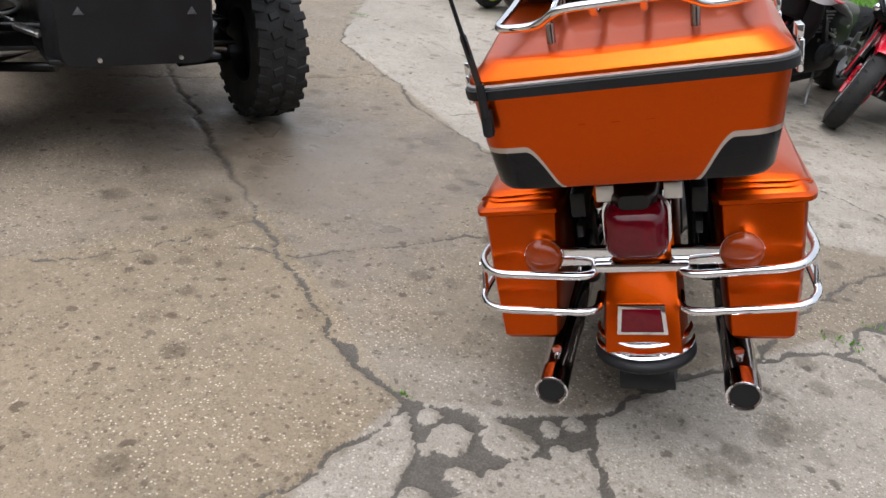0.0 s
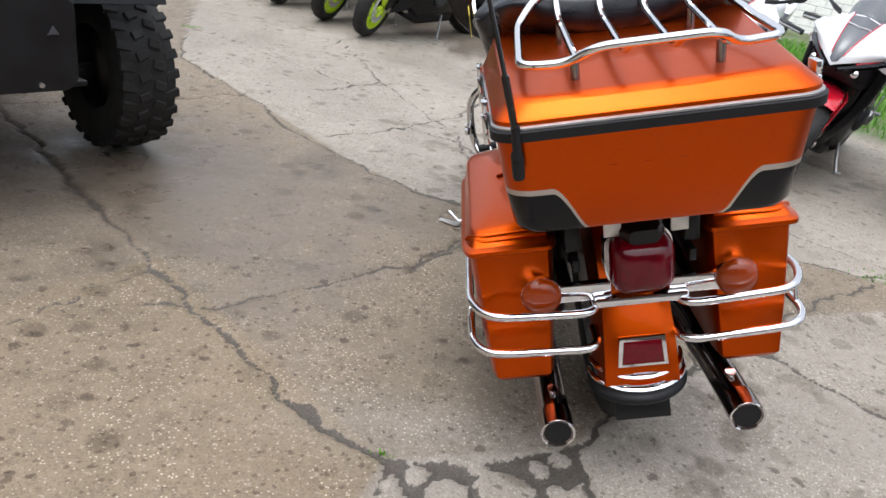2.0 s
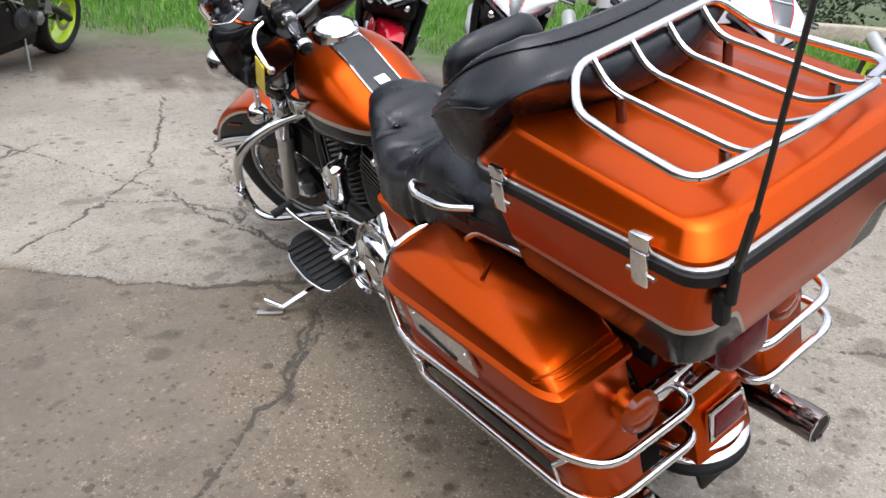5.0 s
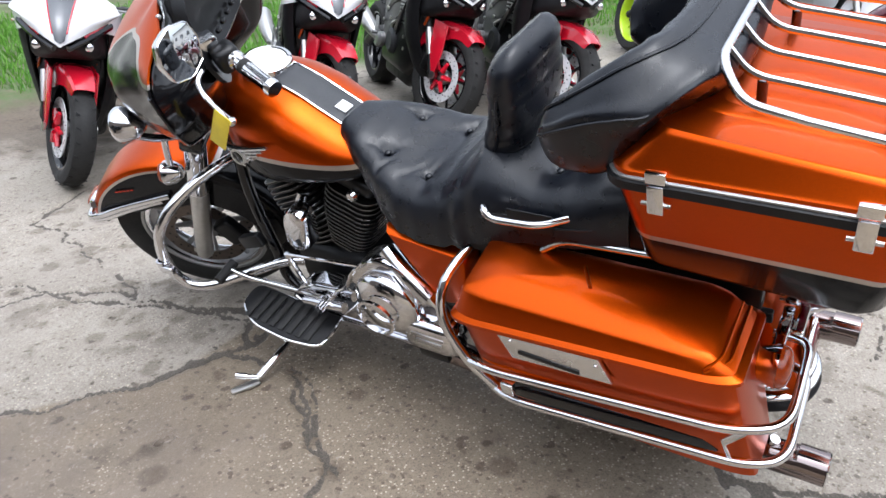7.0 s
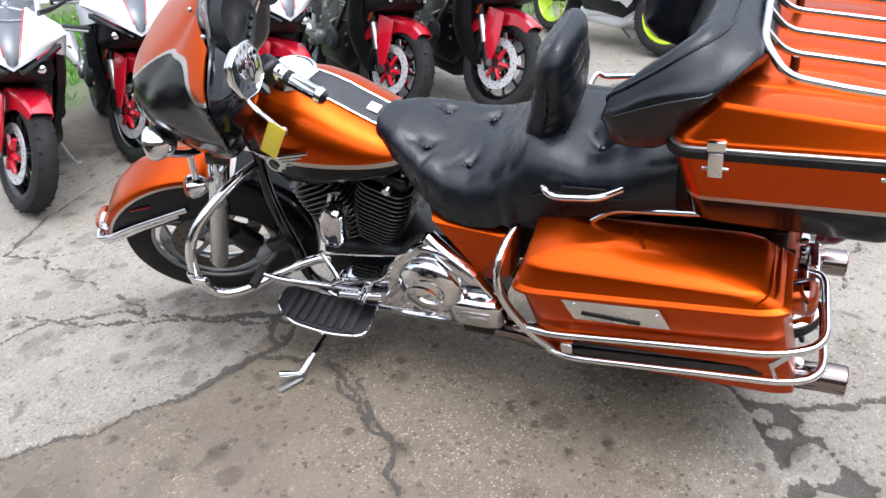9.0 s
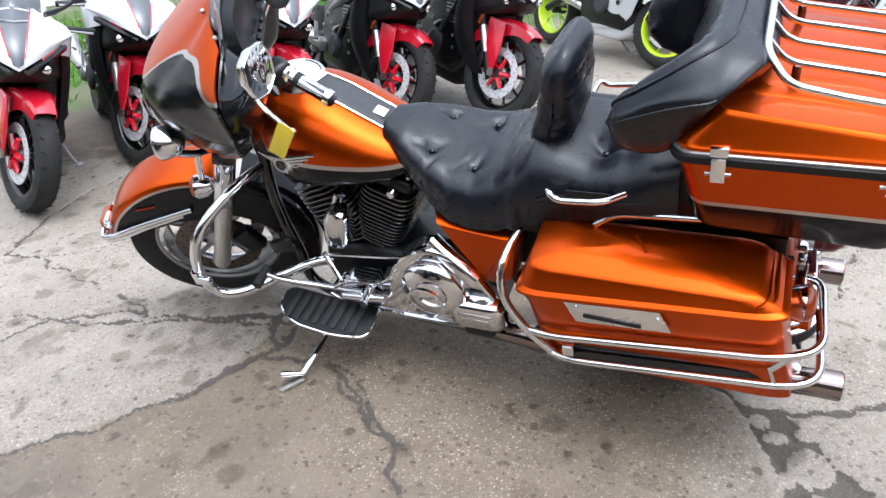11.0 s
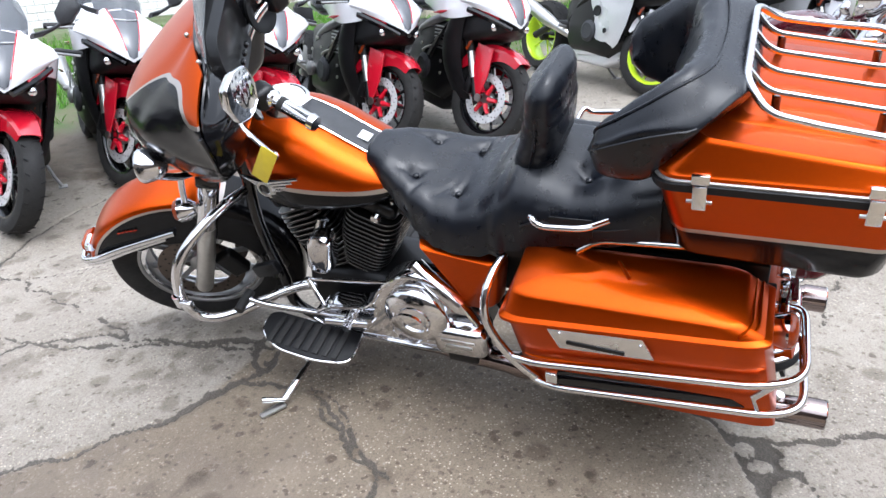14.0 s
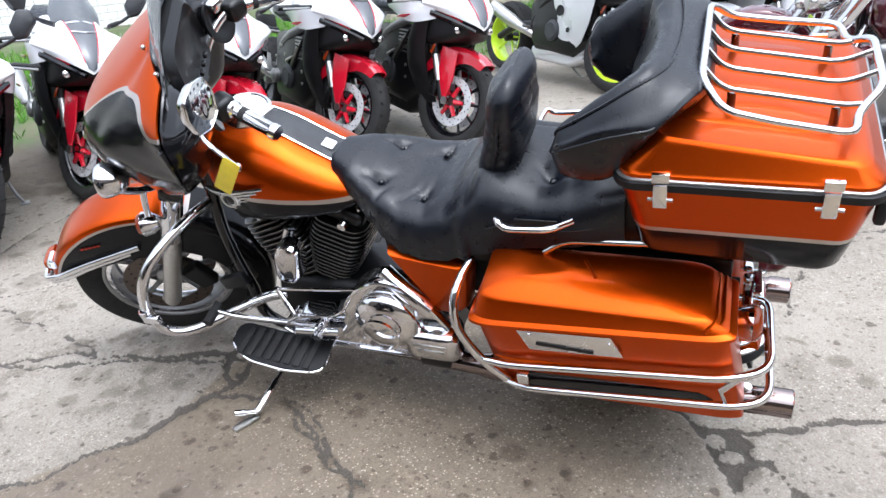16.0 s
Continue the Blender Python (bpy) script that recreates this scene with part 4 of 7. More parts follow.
def build_engine():
    eng = part("engine", skin([[(x, y, 0.30 + z) for x, z in loop(w, h, 0.05, 5)] for y, w, h in ((1.40, 0.14, 0.16), (1.36, 0.22, 0.24), (1.15, 0.24, 0.26), (0.92, 0.24, 0.24), (0.80, 0.18, 0.2))]), BLACK_METAL, bike, "black V-twin engine with finned cylinders")
    for y, lean_ in ((1.335, 22), (1.115, -22)):
        base = pose(0, (1.225 + (0.03 if lean_ > 0 else -0.03)), 0.40, -lean_ if lean_ > 0 else -lean_, 0, 0)
        cyl = part("cylinder", lathe([(0, 0), (0.065, 0), (0.065, 0.27), (0, 0.27)], 20, base), BLACK_METAL, bike, "black finned cylinder")
        for k in range(14):
            w_ = 0.205 - 0.05 * abs(k / 13 - 0.65) ** 1.5
            d_ = 0.178 - 0.06 * abs(k / 13 - 0.7) ** 1.5
            fin = part("fin", slab(loop(w_, d_, 0.045, 4), 0.006, base @ Matrix.Translation((0, 0, 0.03 + 0.0175 * k)), 0.0015, 1), FIN, cyl)
            part("fin_edge", tube([base @ Vector((x, y, 0.0365 + 0.0175 * k)) for x, y in loop(w_ - 0.002, d_ - 0.002, 0.045, 4)], 0.0013, 5, True), FIN_EDGE, fin)
        part("rocker_cover", moved(box(0.17, 0.15, 0.05, (0, 0, 0.30), 0.018, 3), base), BLACK_METAL, cyl)
        part("lifter_knob", moved(lathe([(0, 0), (0.016, 0), (0.018, 0.01), (0.012, 0.02), (0, 0.022)], 14, pose(-0.085, -0.02, 0.28, 0, -90, 0)), base), CHROME, cyl)
        for dx in (-0.06, 0.06):
            for dy in (-0.05, 0.05):
                part("bolt", moved(lathe([(0, 0), (0.01, 0), (0.01, 0.02), (0, 0.02)], 10, pose(dx, dy, 0.318)), base), CHROME, cyl)
    horn = part("horn_cover", skin([[(-0.135 - 0.055 * q, 1.245 + y * g - 0.22 * z * g, 0.552 + z * g) for y, z in loop(0.085, 0.155, 0.04, 6)] for q, g in ((0, 1.0), (0.5, 1.0), (0.85, 0.9), (1.0, 0.7))]), CHROME, bike, "chrome horn cover")
    part("horn_bracket", tube([(-0.12, 1.27, 0.58), (-0.10, 1.25, 0.63)], 0.018, 12), CHROME, horn)
    # primary cover: chrome with a domed derby cover
    out = rounded([(1.33, 0.315), (1.27, 0.375), (1.10, 0.40), (1.04, 0.50), (0.96, 0.565), (0.88, 0.560), (0.80, 0.50), (0.735, 0.38), (0.735, 0.29), (0.80, 0.262), (1.25, 0.262), (1.33, 0.315)], 0.045, 4)[:-1]
    rows = []
    for q, g in ((0, 1.0), (0.55, 1.0), (0.72, 0.985), (0.84, 0.955), (0.86, 0.93), (0.80, 0.91), (0.80, 0.5), (0.80, 0.1)):
        rows.append([(-0.15 - 0.075 * q, 0.98 + (y - 0.98) * g, 0.385 + (z - 0.385) * g) for y, z in out])
    prim = part("primary_cover", skin(rows), CHROME, bike, "chrome primary drive cover")
    part("derby_cover", lathe([(0.10, -0.02), (0.10, 0.016), (0.097, 0.024), (0.090, 0.032), (0.072, 0.043), (0.045, 0.051), (0.02, 0.054), (0.0, 0.0545)], 36, pose(-0.215, 0.930, 0.425, 0, -90, 0)), CHROME, prim)
    part("inspection_cover", skin([[(-0.205 - 0.05 * q, 0.805 + y * g, 0.350 + z * g) for y, z in loop(0.17, 0.105, 0.03, 5)] for q, g in ((0, 1), (0.6, 0.98), (0.85, 0.9), (1, 0.7))]), CHROME, prim)
    part("clamp_plate", box(0.02, 0.09, 0.03, (-0.245, 0.80, 0.298), 0.004), BLACK_METAL, prim)
    for y, z in ((1.24, 0.39), (1.24, 0.285), (1.08, 0.41), (1.05, 0.28)):
        part("screw", ball(0.007, (-0.205, y, z), 8), STEEL, prim)
    part("cover_rim", tube([(-0.216, 0.98 + (y - 0.98) * 0.965, 0.385 + (z - 0.385) * 0.965) for y, z in out], 0.0055, 8, True), CHROME, prim)
    for k in range(2):
        part("writing_bar", box(0.002, 0.10 - 0.02 * k, 0.009, (-0.2565, 0.805, 0.368 - 0.022 * k), 0.0005), STEEL, prim)
    part("starter_ring", ring([(0.052, 0), (0.058, 0.004), (0.058, 0.012), (0.052, 0.014)], 28, pose(-0.278, 0.930, 0.425, 0, -90, 0)), CHROME, prim)
    part("oil_tube", tube(curve([(-0.17, 0.93, 0.56), (-0.20, 0.86, 0.52), (-0.21, 0.80, 0.47)], 6), 0.026, 16), CHROME, bike)
    part("exhaust_cover", tube(curve([(0.16, 1.42, 0.42), (0.19, 1.35, 0.33), (0.19, 1.0, 0.26), (0.185, 0.8, 0.25)], 6), 0.03, 14), CHROME, bike)
    part("air_cleaner", lathe([(0, 0), (0.095, 0), (0.1, 0.03), (0.08, 0.055), (0, 0.06)], 30, pose(0.10, 1.24, 0.56, 0, 90, 0)), CHROME, bike)
    # frame
    fr = part("frame", tube(curve([(0, 1.50, 0.93), (0, 1.47, 0.80), (0, 1.42, 0.73)], 4), 0.045, 14), BLACK_GLOSS, bike, "black tubular frame")
    for s in (-1, 1):
        part("down_tube", tube(curve([(s * 0.035, 1.51, 0.80), (s * 0.065, 1.53, 0.58), (s * 0.08, 1.505, 0.36), (s * 0.10, 1.44, 0.20), (s * 0.13, 1.0, 0.17), (s * 0.13, 0.6, 0.19)], 6), 0.019, 12), BLACK_GLOSS, fr)
        part("rear_tube", tube(curve([(s * 0.09, 0.98, 0.70), (s * 0.10, 0.84, 0.60), (s * 0.12, 0.68, 0.35), (s * 0.12, 0.62, 0.2)], 5), 0.018, 10), BLACK_METAL, fr)
    part("regulator", merge(*[box(0.11, 0.012, 0.10, (0, 1.56 + 0.016 * k, 0.34), 0.003) for k in range(3)]), BLACK_METAL, fr)
    # crash bar
    cr = rounded([(-0.045, 1.525, 0.68), (-0.18, 1.575, 0.675), (-0.325, 1.645, 0.60), (-0.340, 1.698, 0.46), (-0.325, 1.690, 0.350), (-0.29, 1.615, 0.318), (-0.14, 1.42, 0.36), (-0.10, 1.36, 0.345)], 0.09, 8)
    bar = part("crash_bar", tube(cr, 0.0165, 16), CHROME, bike, "chrome engine guard bar")
    part("right_loop", tube([(-p.x, p.y, p.z) for p in cr], 0.0165, 16), CHROME, bar)
    part("peg_clamp", merge(lathe([(0.022, 0), (0.022, 0.04), (0.017, 0.04), (0.017, 0)], 16, pose(-0.340, 1.695, 0.42)), box(0.02, 0.045, 0.026, (-0.355, 1.66, 0.44), 0.004)), CHROME, bar)
    # floorboards
    for s in (-1, 1):
        o2 = rounded([(-0.05, -0.155), (0.03, -0.165), (0.066, -0.15), (0.084, -0.05), (0.078, 0.08), (0.03, 0.162), (-0.05, 0.165), (-0.05, -0.155)], 0.035, 5)[:-1]
        o2 = [(x * s, y) for x, y in (o2 if s > 0 else o2[::-1])]
        at = pose(s * 0.265, 1.31, 0.280, 7, s * 3, 0)
        fb = part("floorboard", slab(o2, 0.016, at, 0.004), BLACK_PLASTIC, bike, "black rubber floorboard with a chrome rim")
        part("rim", tube([at @ Vector((x, y, 0.006)) for x, y in o2], 0.0055, 8, True), CHROME, fb)
        for k in range(8):
            part("rubber_rib", moved(box(0.108, 0.020, 0.007, (0.014 * s, -0.112 + 0.032 * k, 0.018), 0.003), at), RUBBER, fb)
        part("mount_arm", tube([(s * 0.13, 1.30, 0.25), (s * 0.2, 1.31, 0.252)], 0.014, 10), CHROME, fb)
    # shifter and linkage
    sh = part("shift_lever", tube(curve([(-0.265, 1.50, 0.41), (-0.255, 1.44, 0.385), (-0.22, 1.33, 0.345), (-0.215, 1.26, 0.34), (-0.23, 1.18, 0.36)], 5), 0.009, 10), CHROME, bike, "chrome heel and toe shifter")
    part("toe_peg", tube([(-0.24, 1.505, 0.415), (-0.315, 1.505, 0.405)], 0.015, 14), RUBBER, sh)
    part("heel_peg", tube([(-0.205, 1.16, 0.365), (-0.275, 1.16, 0.36)], 0.014, 14), CHROME, sh)
    part("shift_rod", tube([(-0.2, 1.297, 0.47), (-0.2, 0.99, 0.51)], 0.005, 8), CHROME, bike)
    part("shift_arm", tube([(-0.2, 1.297, 0.475), (-0.19, 1.28, 0.345)], 0.008, 8), CHROME, bike)
    part("linkage_cylinder", tube([(-0.235, 1.25, 0.335), (-0.235, 1.10, 0.352)], 0.016, 14), CHROME, bike)
    part("front_brake_box", box(0.03, 0.10, 0.045, (-0.17, 1.47, 0.455), 0.008, rot=(-20, 0, 0)), BLACK_METAL, bike)
    # side stand
    G = BIKE.inverted()
    knee, joint, toe, pin = G @ Vector((0.185, 3.055, 0.155)), G @ Vector((-0.030, 3.100, 0.022)), G @ Vector((-0.125, 3.135, 0.008)), G @ Vector((-0.095, 3.165, 0.045))
    st = part("side_stand", tube([(-0.15, 1.29, 0.255), knee, joint.lerp(knee, 0.45), joint.lerp(knee, 0.42), joint], [0.012, 0.009, 0.009, 0.013, 0.013], 12), CHROME, bike, "chrome side stand on the concrete")
    plate = slab(rounded([(-0.045, -0.013), (0.042, -0.018), (0.042, 0.018), (-0.045, 0.013), (-0.045, -0.013)], 0.010, 4)[:-1], 0.007, G @ pose(-0.072, 3.116, 0.004, 0, 0, -20), 0.002)
    part("foot", plate, STEEL, st)
    part("stand_tab", tube([joint, joint.lerp(pin, 0.4), joint.lerp(pin, 0.4), joint.lerp(pin, 0.75)], [0.007, 0.007, 0.010, 0.010], 12), CHROME, st)


def build_front():
    c = Vector((0, AXLE_Y, AXLE_Z))
    wh = wheel_parts(bike, tuple(c), 0.318, 0.115, 0.215, ALLOY, 10, True, steer=STEER, disc_r=0.150, disc_mat=DARK_DISC)
    for s in (-1, 1):
        part("rim_lip", ring([(0.216, s * 0.040), (0.192, s * 0.046), (0.190, s * 0.040), (0.214, s * 0.034)], 48, Matrix.Translation(c) @ ALONG_X), CHROME, wh)
    tagged(wh, "grey cast front wheel with a black tyre")
    rows = []
    for k in range(40):
        a = 24 + 186 * k / 39
        d = Vector((0, math.cos(radians(a)), math.sin(radians(a))))
        deep = lerp([(24, 0.015), (40, 0.075), (60, 0.125), (95, 0.155), (130, 0.12), (170, 0.10), (210, 0.07)], a)
        w = lerp([(24, 0.070), (35, 0.085), (60, 0.092), (210, 0.085)], a)
        r = 0.368
        row = []
        for j in range(19):
            t = -1 + 2 * j / 18
            if abs(t) > 0.62:
                q = (abs(t) - 0.62) / 0.38
                x, drop = w * (0.97 + 0.03 * q), 0.032 + deep * q
            else:
                q = abs(t) / 0.62
                x, drop = w * 0.97 * math.sin(q * math.pi / 2) ** 0.9, 0.032 * (1 - math.sqrt(max(0, 1 - q ** 2.4)))
            row.append(c + d * (r - drop) + Vector((math.copysign(x, t), 0, 0)))
        rows.append(row)
    fen = part("front_fender", shell(rows, 0.004), FENDER_PAINT, bike, "orange and black front fender with chrome trim", at=STEER, angle=50)
    for s in (-1, 1):
        part("side_trim", tube(curve([(0, 2.245, 0.485), (s * 0.06, 2.235, 0.49), (s * 0.092, 2.17, 0.515), (s * 0.097, 2.05, 0.545), (s * 0.097, 1.86, 0.572)], 6), 0.0105, 10), CHROME, fen)
        part("side_trim", tube(curve([(0, 2.240, 0.465), (s * 0.06, 2.23, 0.47), (s * 0.09, 2.16, 0.497), (s * 0.094, 2.05, 0.525), (s * 0.094, 1.90, 0.550)], 6), 0.0085, 10), CHROME, fen)
        for k in range(5):
            part("faint_bar", box(0.002, 0.010, 0.006, (s * 0.0945, 2.03 - 0.014 * k, 0.615), 0), FAINT_RED, fen)
    part("tip_trim", tube(curve([(0, 2.20, 0.535), (-0.05, 2.195, 0.54), (-0.082, 2.16, 0.56)], 5), 0.012, 10), CHROME, fen)
    part("tip_lamp", skin([[(x, y0, 0.515 + z) for x, z in loop(w, h, 0.015, 5)] for y0, w, h in ((2.20, 0.09, 0.05), (2.225, 0.085, 0.045), (2.235, 0.06, 0.03))]), AMBER_LENS, fen)
    ax = Vector((0, -math.sin(RAKE), math.cos(RAKE)))
    for s in (-1, 1):
        lo = c + Vector((s * 0.112, -0.02, 0.0))
        hi = lo + ax * 0.70
        fk = part("fork_leg", tube([lo - ax * 0.035, lo, lo + ax * 0.30, lo + ax * 0.31, hi], [0.028, 0.03, 0.030, 0.027, 0.027], 18), STEEL, bike, "polished fork leg", at=STEER)
        part("slider_cover", tube([lo + ax * 0.30, lo + ax * 0.55], 0.0345, 18), CHROME, fk)
        part("caliper", box(0.045, 0.07, 0.11, tuple(c + Vector((s * 0.085, -0.135, 0.035))), 0.012, 3, rot=(-20, 0, 0)), BLACK_METAL, fk)
    part("axle", tube([c + Vector((-0.13, 0, 0)), c + Vector((0.13, 0, 0))], 0.015, 12), STEEL, bike, at=STEER)
    part("triple_clamp", merge(box(0.30, 0.07, 0.05, tuple(c + ax * 0.52 + Vector((0, -0.02, 0))), 0.012, rot=(26, 0, 0)), box(0.30, 0.07, 0.04, tuple(c + ax * 0.69 + Vector((0, -0.02, 0))), 0.012, rot=(26, 0, 0))), BLACK_GLOSS, bike, at=STEER)
    # batwing fairing
    VY = [(0, 1.715), (0.15, 1.765), (0.35, 1.79), (0.55, 1.77), (0.75, 1.66), (0.9, 1.54), (0.96, 1.49), (1, 1.45)]
    VZ = [(0, 0.80), (0.15, 0.86), (0.35, 0.97), (0.55, 1.07), (0.75, 1.16), (0.9, 1.228), (0.96, 1.253), (1, 1.270)]
    EX = [(0, 0.07), (0.15, 0.20), (0.35, 0.31), (0.55, 0.365), (0.75, 0.385), (0.9, 0.380), (0.96, 0.29), (1, 0.215)]
    EY = [(0, 1.70), (0.15, 1.60), (0.35, 1.50), (0.55, 1.47), (0.75, 1.455), (0.9, 1.457), (0.96, 1.45), (1, 1.427)]
    EZ = [(0, 0.80), (0.15, 0.86), (0.35, 0.945), (0.55, 1.03), (0.75, 1.10), (0.9, 1.16), (0.96, 1.215), (1, 1.232)]

    def wing(v, u):
        k = abs(u)
        crease = 0.010 * math.exp(-((k - 0.42) / 0.09) ** 2) * min(1, max(0, (v - 0.4) / 0.2))
        return (glide(EX, v, 0.05) * u, glide(VY, v, 0.08) + (glide(EY, v, 0.05) - glide(VY, v, 0.08)) * k ** 2.2 - crease, glide(VZ, v, 0.08) + (glide(EZ, v, 0.05) - glide(VZ, v, 0.08)) * k ** 2)

    rows = [[wing(v, u) for u in np.linspace(-1, 1, 53)] for v in np.linspace(0, 1, 46)]
    fairing = part("fairing", shell(rows, 0.006), FAIRING_PAINT, bike, "orange and black batwing fairing", at=STEER, angle=60)
    inner = []
    for v in np.linspace(0.04, 0.985, 30):
        xe, ye, ze, zc = glide(EX, v, 0.05), glide(EY, v, 0.05), glide(EZ, v, 0.05), lerp(VZ, v)
        dep = lerp([(0, 0.0), (0.15, 0.03), (0.35, 0.085), (0.6, 0.095), (0.8, 0.075), (0.92, 0.03), (1, 0.0)], v)
        inner.append([(xe * u * 0.992, ye - 0.008 + 0.03 * (1 - u * u) - dep * (1 - abs(u) ** 5) * min(1, max(0, (abs(u) - 0.25) / 0.3)), ze + (zc - ze) * (1 - u * u) * 0.5 - 0.004) for u in np.linspace(-1, 1, 41)])
    inn = part("inner_fairing", shell(inner, 0.005), BLACK_GLOSS, fairing, "black inner fairing panel", angle=60)
    for s in (-1, 1):
        part("edge_trim", tube(curve([(s * lerp(EX, v), lerp(EY, v) - 0.003, lerp(EZ, v)) for v in np.linspace(0.06, 0.86, 11)], 4), 0.006, 8), BLACK_GLOSS, fairing)
        part("speaker", lathe([(0.062, 0), (0.066, 0.012), (0.05, 0.014), (0.02, 0.004), (0, 0.004)], 28, pose(s * 0.20, 1.385, 1.10, 80, 0, -s * 20)), BLACK_METAL, inn)
    shield = []
    for q in np.linspace(0, 1, 14):
        w = lerp([(0, 0.216), (0.3, 0.214), (0.8, 0.195), (1, 0.16)], q)
        ye, ze = lerp([(0, 1.425), (0.3, 1.40), (1, 1.31)], q), lerp([(0, 1.235), (0.3, 1.305), (1, 1.48)], q)
        yc, zc = 1.462 - 0.12 * q, 1.272 + 0.28 * q
        shield.append([(w * u, yc + (ye - yc) * abs(u) ** 2.2, zc + (ze - zc) * abs(u) ** 2.2) for u in np.linspace(-1, 1, 25)])
    ws = part("windshield", shell(shield, 0.004), HAZED, fairing, "clear plastic windshield")
    ws.visible_shadow = False
    hood = skin([[(x, y0, z0 + z) for x, z in loop(w, h, 0.06, 6)] for y0, z0, w, h in ((1.52, 1.13, 0.34, 0.18), (1.46, 1.14, 0.36, 0.22), (1.43, 1.145, 0.34, 0.21), (1.415, 1.14, 0.30, 0.17), (1.425, 1.14, 0.27, 0.14))])
    dash = part("dash_hood", hood, BLACK_METAL, fairing, "black instrument dash behind the windshield", angle=40)
    part("dash_rim", tube(curve([(-0.175, 1.44, 1.19), (-0.15, 1.45, 1.245), (0, 1.46, 1.26), (0.15, 1.45, 1.245), (0.175, 1.44, 1.19)], 6), 0.008, 8), BLACK_GLOSS, dash)
    for k in range(4):
        part("switch", box(0.02, 0.012, 0.012, (-0.06 + 0.04 * k, 1.412, 1.09), 0.003), BLACK_GLOSS, dash)
    for x, y, z in ((0.11, 1.478, 1.255), (0.20, 1.445, 1.232), (-0.11, 1.478, 1.255), (-0.20, 1.445, 1.232)):
        part("shield_screw", ball(0.007, (x, y, z), 10), STEEL, fairing)
    hl = part("headlamp", lathe([(0.0, 0.04), (0.05, 0.035), (0.085, 0.012), (0.09, 0.0), (0.088, -0.03), (0, -0.03)], 32, pose(0, 1.765, 0.955, -85, 0, 0)), CHROME, fairing)
    part("lens", lathe([(0.0, 0.052), (0.05, 0.046), (0.078, 0.02), (0, 0.015)], 32, pose(0, 1.765, 0.955, -85, 0, 0)), CLEAR, hl)
    # passing lamps and signals
    for s in (-1, 1):
        sp = part("passing_lamp", lathe([(0.0, -0.066), (0.024, -0.061), (0.041, -0.042), (0.048, -0.012), (0.050, 0.0), (0.046, 0.008), (0, 0.014)], 30, pose(s * 0.190, 1.745, 0.946, -85, 0, 0)), CHROME, bike, "chrome passing lamp", at=STEER)
        part("bracket", tube(curve([(s * 0.08, 1.66, 0.80), (s * 0.14, 1.70, 0.84), (s * 0.190, 1.72, 0.90)], 5), 0.012, 10), CHROME, sp)
        sg = part("front_signal", lathe([(0.0, -0.05), (0.02, -0.046), (0.034, -0.025), (0.038, 0.0), (0, 0.0)], 24, pose(s * 0.158, 1.752, 0.726, -85, 0, 0)), CHROME, bike, "chrome front turn signal", at=STEER)
        part("lens", lathe([(0.036, 0.0), (0.03, 0.014), (0.012, 0.022), (0, 0.022)], 24, pose(s * 0.158, 1.752, 0.726, -85, 0, 0)), AMBER_LENS, sg)
        part("stalk", tube(curve([(s * 0.14, 1.70, 0.835), (s * 0.150, 1.715, 0.79), (s * 0.158, 1.73, 0.735)], 5), 0.010, 10), CHROME, sg)
    # handlebars, grips, mirrors
    hb = part("handlebar", tube(curve([(-0.308, 1.210, 1.069), (-0.235, 1.305, 1.105), (-0.21, 1.345, 1.117), (-0.16, 1.40, 1.09), (-0.08, 1.455, 1.03), (0.08, 1.455, 1.03), (0.16, 1.40, 1.09), (0.21, 1.345, 1.117), (0.235, 1.305, 1.105), (0.308, 1.210, 1.069)], 6), 0.0135, 14), CHROME, bike, "chrome handlebar", at=STEER)
    for s in (-1, 1):
        a, b = Vector((s * 0.230, 1.306, 1.110)), Vector((s * 0.311, 1.203, 1.067))
        gr = part("grip", tube([a, a.lerp(b, 0.06), a.lerp(b, 0.1), a.lerp(b, 0.85), a.lerp(b, 0.88), b], [0.023, 0.023, 0.0185, 0.0185, 0.0215, 0.0205], 18), CHROME, hb, "chrome banded hand grip")
        part("rubber", tube([a.lerp(b, 0.2), a.lerp(b, 0.32)], 0.0192, 16), RUBBER, gr)
        part("switch_box", box(0.066, 0.06, 0.062, (s * 0.218, 1.330, 1.113), 0.018, 3, rot=(0, 0, s * -40)), BLACK_METAL, hb)
        part("reservoir", box(0.05, 0.05, 0.03, (s * 0.20, 1.372, 1.150), 0.008, rot=(0, 0, s * -40)), CHROME, hb)
        lv = part("lever", tube(curve([(s * 0.235, 1.375, 1.115), (s * 0.285, 1.385, 1.110), (s * 0.328, 1.362, 1.092), (s * 0.350, 1.335, 1.06), (s * 0.354, 1.322, 1.036)], 6), 0.0075, 8, flat=0.6), CHROME, hb)
        part("ball_end", ball(0.012, (s * 0.354, 1.320, 1.030), 12), CHROME, lv)
        # mirror with its face turned back
        part("mirror_stem", tube(curve([(s * 0.235, 1.38, 1.12), (s * 0.29, 1.385, 1.135), (s * 0.345, 1.355, 1.17), (s * 0.385, 1.330, 1.215), (s * 0.398, 1.318, 1.25)], 6), 0.0065, 8), CHROME, hb)
        face = Vector((s * 0.30, -0.95, 0.03)).normalized()
        up = Vector((s * -0.81, -0.135, 0.588))
        up = (up - face * up.dot(face)).normalized()
        out = up.cross(face)
        mm = Matrix(((out.x, up.x, face.x, s * 0.400), (out.y, up.y, face.y, 1.304), (out.z, up.z, face.z, 1.260), (0, 0, 0, 1)))
        if mm.determinant() < 0:
            mm = mm @ Matrix.Diagonal((-1, 1, 1, 1))
